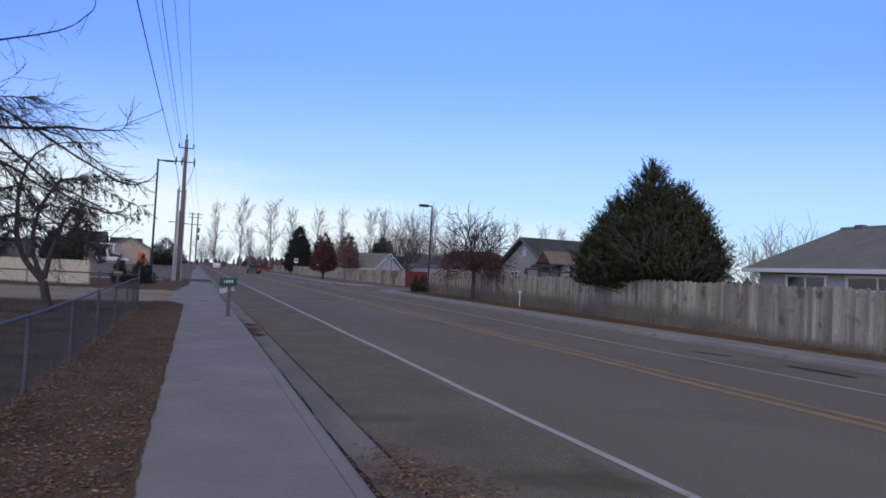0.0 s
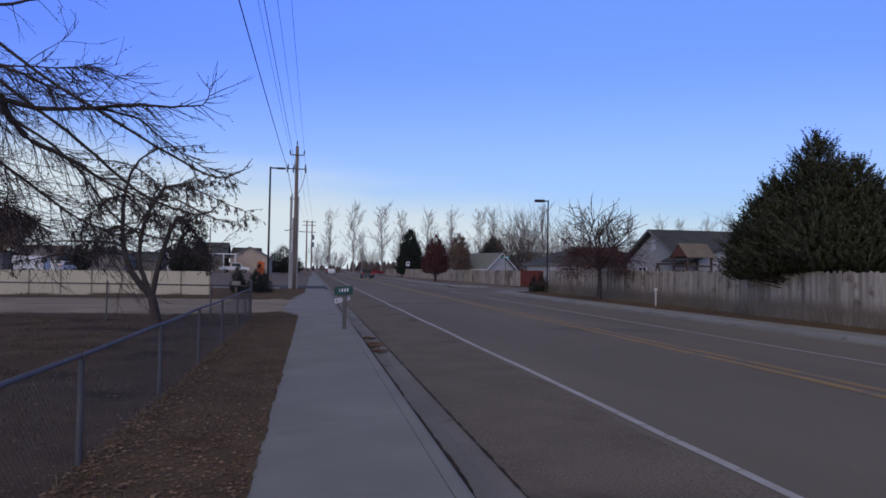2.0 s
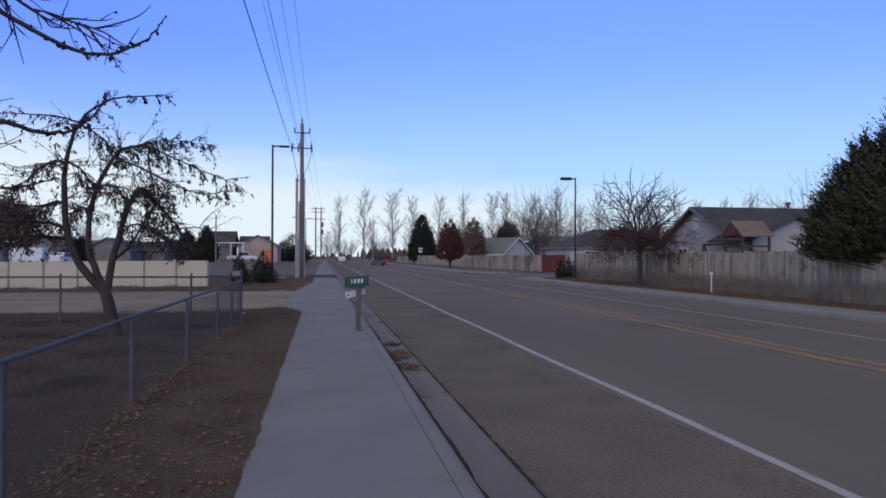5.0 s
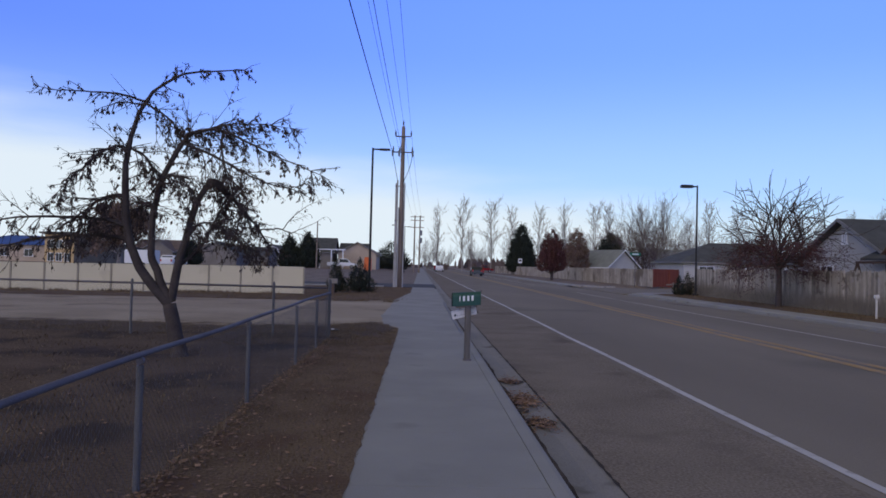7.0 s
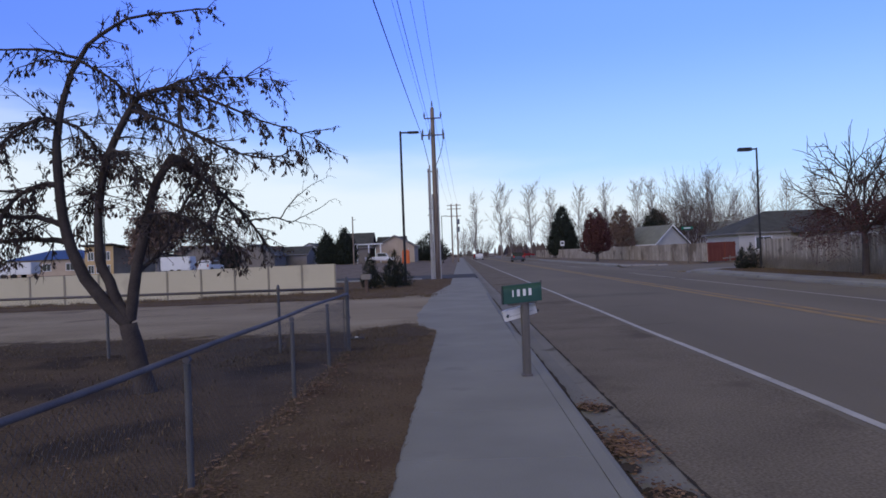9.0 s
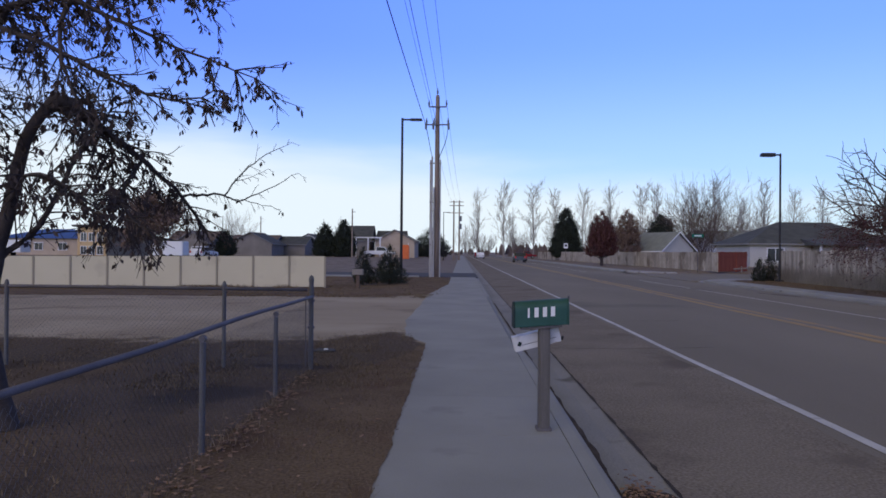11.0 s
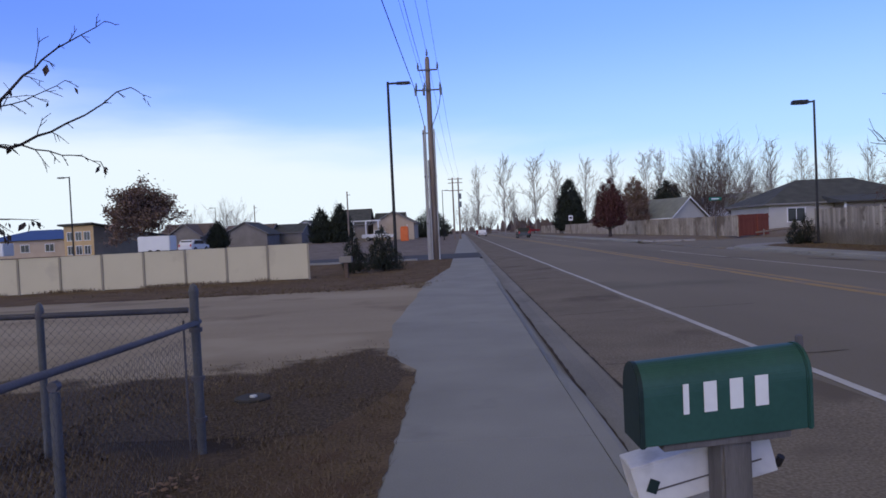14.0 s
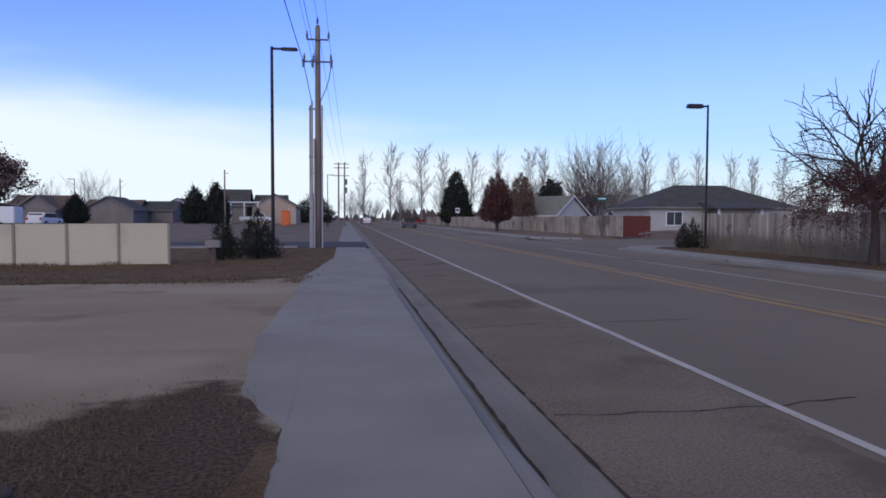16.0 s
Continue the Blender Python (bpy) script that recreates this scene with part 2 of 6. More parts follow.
M_OCHRE = material("ochre_panel", (0.46, 0.32, 0.16), (0.54, 0.385, 0.2), 1.0, 0.85, 0.05, 20)
M_GREEN_BOX = material("green_enamel", (0.02, 0.07, 0.055), (0.03, 0.092, 0.073), 5.0, 0.5, 0.05, 60, spots=((0.03, 0.085, 0.07), 9.0, 0.62))
M_GREEN_DARK = material("dark_green_enamel", (0.008, 0.02, 0.02), (0.015, 0.032, 0.03), 6.0, 0.6, 0.05, 60)
M_WHITE_PLASTIC = material("dull_white_plastic", (0.60, 0.58, 0.55), (0.70, 0.68, 0.64), 4.0, 0.5, 0.03, 40, spots=((0.48, 0.46, 0.43), 6.0, 0.62))
M_PEDESTAL = material("pale_green_plastic", (0.36, 0.42, 0.36), (0.45, 0.51, 0.45), 5.0, 0.6, 0.03, 40, spots=((0.3, 0.34, 0.29), 7.0, 0.6))
M_TAR_MARKS = material("dark_tar_and_marks", (0.045, 0.038, 0.032), (0.075, 0.065, 0.056), 3.0, 0.9, 0.3, 60, spec=0.05)
M_WHITE_PAINT = material("white_paint", (0.74, 0.74, 0.73), (0.8, 0.8, 0.79), 8.0, 0.6, 0.0, 50)
M_POST_WOOD = material("weathered_post", (0.10, 0.09, 0.082), (0.19, 0.172, 0.157), 3.0, 0.9, 0.5, 60, grain=(8, 8, 0.5))
M_SIGN_GREEN = material("green_sign", (0.01, 0.16, 0.10), (0.015, 0.19, 0.12), 3.0, 0.5, 0.0, 20)
M_ORANGE = material("orange_plastic", (0.62, 0.13, 0.03), (0.7, 0.17, 0.05), 2.0, 0.5, 0.0, 20)
M_CAR_WHITE = material("white_car_paint", (0.68, 0.68, 0.68), (0.74, 0.74, 0.74), 1.0, 0.25, 0.0, 20, spec=0.5)
M_CAR_RED = material("red_car_paint", (0.17, 0.012, 0.018), (0.22, 0.016, 0.024), 1.0, 0.25, 0.0, 20, spec=0.5)
M_CAR_DARK = material("dark_car_paint", (0.03, 0.032, 0.03), (0.045, 0.047, 0.045), 1.0, 0.25, 0.0, 20, spec=0.5)
M_TYRE = material("tyre_rubber", (0.015, 0.015, 0.015), (0.03, 0.03, 0.03), 9.0, 0.9, 0.0, 40)
M_REDLAMP = material("red_lens", (0.4, 0.02, 0.02), (0.5, 0.03, 0.03), 9.0, 0.3, 0.0, 40)
M_PLAY_WOOD = material("stained_play_wood", (0.075, 0.05, 0.038), (0.13, 0.09, 0.067), 2.0, 0.85, 0.2, 30)
M_PLAY_ROOF = material("tan_canvas_roof", (0.185, 0.148, 0.112), (0.245, 0.2, 0.155), 2.0, 0.85, 0.1, 30)
M_PLAY_RED = material("red_gable_board", (0.13, 0.05, 0.038), (0.19, 0.075, 0.055), 2.0, 0.85, 0.1, 30)
M_FAR = material("far_hedge", (0.10, 0.075, 0.065), (0.17, 0.13, 0.115), 0.25, 0.95, 0.0, 3, vary=0.3, island=True)

# ---------- mesh building ----------
class Build:
    """Collects boxes, tubes and sheets into one mesh."""
    def __init__(self):
        self.v, self.f, self.smooth = [], [], False

    def add(self, vs, fs):
        k = len(self.v)
        self.v.extend(vs)
        self.f.extend(tuple(i + k for i in q) for q in fs)
        return self

    def box(self, c, s, rz=0.0, m=None, taper=1.0):
        hx, hy, hz = s[0] / 2, s[1] / 2, s[2] / 2
        ca, sa = math.cos(radians(rz)), math.sin(radians(rz))
        vs = []
        for z in (-1, 1):
            k = taper if z > 0 else 1.0
            for x, y in ((-1, -1), (1, -1), (1, 1), (-1, 1)):
                a, b = x * hx * k, y * hy * k
                p = Vector((a * ca - b * sa, a * sa + b * ca, z * hz))
                if m:
                    p = m @ p
                vs.append((c[0] + p[0], c[1] + p[1], c[2] + p[2]))
        return self.add(vs, [(3, 2, 1, 0), (4, 5, 6, 7), (0, 1, 5, 4), (1, 2, 6, 5), (2, 3, 7, 6), (3, 0, 4, 7)])

    def tube(self, pts, radii, n=6, caps=True):
        pts = [Vector(p) for p in pts]
        if not hasattr(radii, "__len__"):
            radii = [radii] * len(pts)
        vs, fs = [], []
        for i, p in enumerate(pts):
            d = (pts[min(i + 1, len(pts) - 1)] - pts[max(i - 1, 0)])
            d = d.normalized() if d.length > 1e-9 else Vector((0, 0, 1))
            ref = Vector((1, 0, 0)) if abs(d.x) < 0.7 else Vector((0, 1, 0))
            a = d.cross(ref).normalized()
            b = d.cross(a)
            for j in range(n):
                t = 2 * math.pi * j / n
                q = p + radii[i] * (math.cos(t) * a + math.sin(t) * b)
                vs.append((q.x, q.y, q.z))
        for i in range(len(pts) - 1):
            for j in range(n):
                k = (j + 1) % n
                fs.append((i * n + j, i * n + k, (i + 1) * n + k, (i + 1) * n + j))
        if caps:
            fs.append(tuple(range(n - 1, -1, -1)))
            fs.append(tuple((len(pts) - 1) * n + j for j in range(n)))
        return self.add(vs, fs)

    def prism(self, outline, axis, lo, hi):
        """A closed outline of (a, b) pairs pushed along an axis from lo to hi."""
        def at(a, b, w):
            return {"x": (w, a, b), "y": (a, w, b), "z": (a, b, w)}[axis]
        n = len(outline)
        vs = [at(a, b, lo) for a, b in outline] + [at(a, b, hi) for a, b in outline]
        fs = [tuple(range(n - 1, -1, -1)), tuple(range(n, 2 * n))]
        fs += [(i, (i + 1) % n, n + (i + 1) % n, n + i) for i in range(n)]
        return self.add(vs, fs)

    def mesh(self, name):
        me = bpy.data.meshes.new(name)
        me.from_pydata(self.v, [], self.f)
        if self.smooth:
            me.polygons.foreach_set("use_smooth", [True] * len(me.polygons))
        me.update()
        return me


def tidy(me, bevel=0.0):
    bm = bmesh.new()
    bm.from_mesh(me)
    bmesh.ops.recalc_face_normals(bm, faces=bm.faces)
    if bevel:
        bmesh.ops.bevel(bm, geom=bm.edges[:], offset=bevel, segments=2, affect="EDGES", clamp_overlap=True)
    bm.to_mesh(me)
    bm.free()
    return me


def part(name, b, mat, parent, label="", bevel=0.0, kind="", fix=True):
    me = b.mesh(name) if isinstance(b, Build) else b
    if fix and isinstance(b, Build) and len(me.polygons) < 30000:
        tidy(me, bevel)
    if not me.materials:
        me.materials.append(mat)
    ob = new(name, me)
    if parent:
        ob.parent = parent
    return tagged(ob, label, kind=kind)


def thing(name, label, category, loc=(0, 0, 0), rz=0.0, group="", kind=""):
    ob = new(name)
    ob.empty_display_size = 0.2
    ob.matrix_basis = pose(*loc, 0, 0, rz)
    return tagged(ob, label, category, group, kind)


def setting(name, b, mat, label, category, bevel=0.0):
    return tagged(part(name, b, mat, None, bevel=bevel), label, category, kind="structure")


def ease(v):
    v = min(max(v, 0.0), 1.0)
    return v * v * (3 - 2 * v)

def hollow(x, y):
    """A shallow dip in the grass beside the sidewalk, before the vinyl fence."""
    return ease((y - 37.6) / 8) * ease((56.0 - y) / 5) * ease((-x - 0.6) / 4.5) * (0.2 + 0.008 * min(max(-x - 5.9, 0), 20))

def rise(x, y):
    """Height of the land: flat by the road, a little higher far off."""
    s = min(max((y - 66) / 55, 0), 1)
    k = s * s * (3 - 2 * s)
    if x < -2:
        return 0.5 * k * min(1, (-2 - x) / 8) - hollow(x, y)
    if x < 0:
        return -hollow(x, y)
    if x > 26:
        return 0.4 * min(1, (x - 26) / 6) * min(max((y - 60) / 20, 0), 1)
    return 0.0

ROAD_Z = -0.13

# ---------- large structure ----------
def build_ground():
    xs = [-3000, -900, -300, -150, -100, -80, -60, -45, -34, -26, -20, -15, -12, -10, -8, -6, -4.5, -3, -2, -1.0, -0.02, 0.02,
          16.24, 16.28, 19, 22, 26, 29, 32, 36, 42, 50, 65, 90, 150, 300, 900, 3000]
    ys = [-3000, -900, -200, -60, -20, 0, 20, 36, 38, 40, 42, 44, 46, 48, 50, 51, 52, 53, 54, 55, 56, 58, 62, 66, 72, 78, 84, 90, 96, 104, 112, 121, 135, 160, 200, 300, 600, 1500, 4000]
    b = Build()
    for y in ys:
        for x in xs:
            z = -0.4 if 0.0 < x < 16.26 else rise(x, y) - 0.02
            if x > 16.26 and 57 < y < 73:
                z = -0.4 if x < 60 else z
            b.v.append((x, y, z))
    n = len(xs)
    for j in range(len(ys) - 1):
        for i in range(n - 1):
            b.f.append((j * n + i, j * n + i + 1, (j + 1) * n + i + 1, (j + 1) * n + i))
    return setting("ground", b, M_GROUND, "dry bare brown earth reaching to the horizon", "ground")

build_ground()

def road():
    b = Build()
    ys = [-400, -60, -12] + list(range(-8, 100, 3)) + [120, 160, 220, 400, 1200]
    cols = [(2.10, 0.0), (3.0, 0.008), (4.2, 0.02), (8.6, 0.08), (13.0, 0.02), (14.56, 0.0)]
    for y in ys:
        for x, dz in cols:
            b.v.append((x, y, ROAD_Z + dz))
    n = len(cols)
    for j in range(len(ys) - 1):
        for i in range(n - 1):
            b.f.append((j * n + i, j * n + i + 1, (j + 1) * n + i + 1, (j + 1) * n + i))
    return setting("road", b, M_ASPHALT, "worn grey asphalt two-lane road with faded lines", "road")

road()

def crown(x):
    cols = [(2.10, 0.0), (3.0, 0.008), (4.2, 0.02), (8.6, 0.08), (13.0, 0.02), (14.56, 0.0)]
    return ROAD_Z + float(np.interp(x, [c[0] for c in cols], [c[1] for c in cols]))

def painted(name, x, w, y0, y1, mat, label, wobble=0.012):
    b = Build()
    y, k = y0, 0
    while y <= y1:
        d = wobble * math.sin(y * 0.7) + random.uniform(-1, 1) * wobble * 0.5
        for s in (-1, 1):
            xx = x + d + s * w / 2 * random.uniform(0.9, 1.05)
            b.v.append((xx, y, crown(xx) + 0.005))
        if k:
            b.f.append((2 * k - 2, 2 * k - 1, 2 * k + 1, 2 * k))
        y, k = y + (1.0 if y < 70 else 10.0), k + 1
    return setting(name, b, mat, label, "road marking")

def shoulder():
    b = Build()
    ys = [-60] + [-12 + 0.8 * i for i in range(110)] + [90, 120, 300]
    for y in ys:
        for x in (2.11, 3.1, 4.1 + random.uniform(-0.12, 0.0)):
            b.v.append((x, y, crown(x) + 0.003))
    for j in range(len(ys) - 1):
        for i in range(2):
            b.f.append((j * 3 + i, j * 3 + i + 1, j * 3 + i + 4, j * 3 + i + 3))
    return setting("road_shoulder", b, M_SHOULDER, "brownish worn asphalt shoulder beside the gutter", "road")

shoulder()
painted("edge_line_1", 4.2, 0.11, -40, 400, M_WHITE_LINE, "worn white edge line on the asphalt")
painted("edge_line_2", 11.55, 0.10, -40, 56, M_WHITE_LINE, "thin worn white edge line on the asphalt")
painted("edge_line_3", 11.55, 0.10, 74, 400, M_WHITE_LINE, "thin worn white edge line on the asphalt")
painted("centre_line_1", 8.4, 0.23, -40, 400, M_YELLOW_LINE, "faded yellow centre line on the asphalt", 0.03)
painted("centre_line_2", 8.8, 0.23, -40, 400, M_YELLOW_LINE, "faded yellow centre line on the asphalt", 0.03)

def loose(b):
    """The same faces without unused corners."""
    used = sorted({i for f in b.f for i in f})
    at = {k: i for i, k in enumerate(used)}
    c = Build()
    c.v, c.f = [b.v[k] for k in used], [tuple(at[i] for i in f) for f in b.f]
    return c

def kerb(name, x_back, side, y0, y1, dips):
    """Kerb with its gutter pan; side +1: the road lies at higher x. dips: stretches where it is rolled low."""
    b = Build()
    ys = []
    y = y0
    while y <= y1:
        ys.append(y)
        y += 0.75 if -5 < y < 70 else 6
    for y in ys:
        k = 0.0
        for a, c in dips:
            k = max(k, min(1, max(0, min(y - a, c - y) / 1.2)))
        top = 0.001 - 0.085 * k
        prof = [(0.0, -0.4), (0.0, 0.001), (0.10, top), (0.14, top - 0.012), (0.16, top - 0.035), (0.19, -0.125), (0.46, -0.145), (0.632, -0.122), (0.64, -0.4)]
        for px, pz in prof:
            b.v.append((x_back + side * px, y, pz))
    n = 9
    pan = Build()
    pan.v = list(b.v)
    for j in range(len(ys) - 1):
        for i in range(n - 1):
            (pan if i >= 4 else b).f.append((j * n + i, j * n + i + 1, (j + 1) * n + i + 1, (j + 1) * n + i))
    setting(name.replace("kerb", "gutter"), loose(pan), M_GUTTER, "dirty concrete gutter pan along the asphalt", "gutter")
    return setting(name, loose(b), M_CONCRETE, "pale concrete kerb with a rounded edge", "kerb")

kerb("kerb_1", 1.475, 1, -60, 300, [(23.5, 37.5), (54.0, 66.0)])
kerb("kerb_2", 15.24, -1, -60, 55, [])
kerb("kerb_3", 15.24, -1, 75, 300, [])

def sidewalk(name, x0, x1, y0, y1, pitch, label):
    """Concrete slabs, each with its own edges, over a recessed bed."""
    base = setting(name, Build().box(((x0 + x1) / 2, (y0 + y1) / 2, -0.103), (x1 - x0 - 0.02, y1 - y0, 0.18)), M_CONCRETE, label, "sidewalk")
    me = None
    y = y0
    while y < y1 - 0.01:
        if me is None:
            me = Build().box((0, 0, -0.04), (x1 - x0 - 0.001, pitch - 0.003, 0.08)).mesh("slab")
            tidy(me, 0.002)
            me.materials.append(M_CONCRETE)
        o = part("slab", me, M_CONCRETE, base)
        o.location = ((x0 + x1) / 2, y + pitch / 2, random.uniform(-0.0006, 0.0006))
        y += pitch
    return base

# ---------- bare trees ----------
def limb(b, pts, r0, r1, n):
    k = len(pts)
    b.tube(pts, [r0 + (r1 - r0) * i / (k - 1) for i in range(k)], n, caps=False)

def smooth_line(pts, per=4, wob=0.0, rnd=random):
    """A soft curve through the points."""
    p = [Vector(q) for q in pts]
    out = []
    for i in range(len(p) - 1):
        a, b, c, d = p[max(i - 1, 0)], p[i], p[i + 1], p[min(i + 2, len(p) - 1)]
        for s in range(per):
            t = s / per
            q = 0.5 * ((2 * b) + (c - a) * t + (2 * a - 5 * b + 4 * c - d) * t * t + (3 * b - a - 3 * c + d) * t ** 3)
            out.append(q + Vector((rnd.gauss(0, wob), rnd.gauss(0, wob), rnd.gauss(0, wob))))
    out.append(p[-1])
    return out

def grow(b, start, heading, length, r, depth, rnd, droop=0.0, spread=0.8, kids=4, tips=None, thin=0.55, lift=0.0, minr=0.0035):
    """A branch that bends and forks; tips gathers places for leaves and buds."""
    steps = 5 if depth > 0 else 4
    p, d = Vector(start), Vector(heading).normalized()
    pts = [p.copy()]
    for i in range(steps):
        d = (d + Vector((rnd.gauss(0, 0.16), rnd.gauss(0, 0.16), rnd.gauss(0, 0.12) - droop * (i / steps) + lift))).normalized()
        p = p + d * (length / steps)
        pts.append(p.copy())
    end = max(r * 0.3, minr * 0.7)
    limb(b, pts, r, end, 5 if r > 0.03 else (4 if r > 0.012 else 3))
    if tips is not None and depth <= 1:
        tips.extend((q, d.copy()) for q in pts[1:])
    if depth <= 0:
        return
    for i in range(kids):
        t = 0.25 + 0.75 * (i + rnd.random()) / kids
        k = min(int(t * steps), steps - 1)
        q = pts[k].lerp(pts[k + 1], t * steps - k)
        base = (pts[k + 1] - pts[k]).normalized()
        side = Vector((rnd.gauss(0, 1), rnd.gauss(0, 1), rnd.gauss(0.15, 0.7)))
        side = (side - base * side.dot(base)).normalized()
        grow(b, q, base + side * spread * rnd.uniform(0.6, 1.3), length * thin * rnd.uniform(0.7, 1.25), max(r * 0.5, minr), depth - 1,
             rnd, droop, spread, kids, tips, thin, lift, minr)

def leaves(tips, rnd, count, size, hang=0.0, jitter=0.05):
    """Small bent leaf pairs at the tips."""
    b = Build()
    for _ in range(count):
        p, d = tips[rnd.randrange(len(tips))]
        c = p + Vector((rnd.gauss(0, jitter), rnd.gauss(0, jitter), rnd.gauss(0, jitter) - hang * rnd.random()))
        s = size * rnd.uniform(0.5, 1.3)
        a = Vector((rnd.gauss(0, 1), rnd.gauss(0, 1), rnd.gauss(0, 0.6))).normalized()
        e = a.cross(Vector((rnd.gauss(0, 1), rnd.gauss(0, 1), rnd.gauss(0, 1)))).normalized()
        f = a.cross(e)
        vs = [c, c + a * s * 0.5 + e * s * 0.32 + f * s * 0.15, c + a * s, c + a * s * 0.5 - e * s * 0.32 + f * s * 0.12]
        b.add([tuple(v) for v in vs], [(0, 1, 2), (0, 2, 3)])
    return b

# ---------- the two orchard trees in the yard ----------
def shoot(b, start, heading, length, r, rnd, droop, curl, tips, kids=0, steps=8):
    """A slender whip that sags and then turns its tip up; side shoots repeat it smaller."""
    p, d = Vector(start), Vector(heading).normalized()
    pts = [p.copy()]
    for i in range(steps):
        q = i / steps
        d = (d + Vector((rnd.gauss(0, 0.07), rnd.gauss(0, 0.07), rnd.gauss(0, 0.05) - droop * (1 - q) + curl * q * q))).normalized()
        p = p + d * (length / steps)
        pts.append(p.copy())
    limb(b, pts, r, max(0.0018, r * 0.35), 4 if r > 0.008 else 3)
    for k in range(1, len(pts)):
        tips.append((pts[k], d.copy()))
        tips.append((pts[k - 1].lerp(pts[k], 0.5), d.copy()))
    for i in range(kids):
        k = rnd.randrange(1, steps)
        base = (pts[k + 1] - pts[k]).normalized()
        side = Vector((rnd.gauss(0, 1), rnd.gauss(0, 1), rnd.gauss(0, 0.8)))
        side = (side - base * side.dot(base)).normalized()
        shoot(b, pts[k], base + side * rnd.uniform(0.4, 0.9), length * rnd.uniform(0.25, 0.6), max(r * 0.6, 0.0025), rnd, droop, curl, tips, max(0, kids - 3), max(4, steps - 3))

def hanging_leaves(tips, rnd, count, size):
    """Shrivelled leaves, mostly hanging straight down, in ones, twos and threes."""
    b = Build()
    for _ in range(count):
        p, d = tips[rnd.randrange(len(tips))]
        for _ in range(rnd.choice((1, 1, 1, 2, 3))):
            c = p + Vector((rnd.gauss(0, 0.012), rnd.gauss(0, 0.012), rnd.uniform(-0.02, 0.004)))
            s = size * rnd.uniform(0.5, 1.25)
            a = Vector((rnd.gauss(0, 0.45), rnd.gauss(0, 0.45), -1)).normalized()
            e = a.cross(Vector((rnd.gauss(0, 1), rnd.gauss(0, 1), 0.1))).normalized()
            f = a.cross(e)
            w = rnd.uniform(0.16, 0.32)
            b.add([tuple(v) for v in (c, c + a * s * 0.5 + e * s * w + f * s * 0.14, c + a * s + f * s * 0.1, c + a * s * 0.5 - e * s * w + f * s * 0.12)], [(0, 1, 2), (0, 2, 3)])
    return b

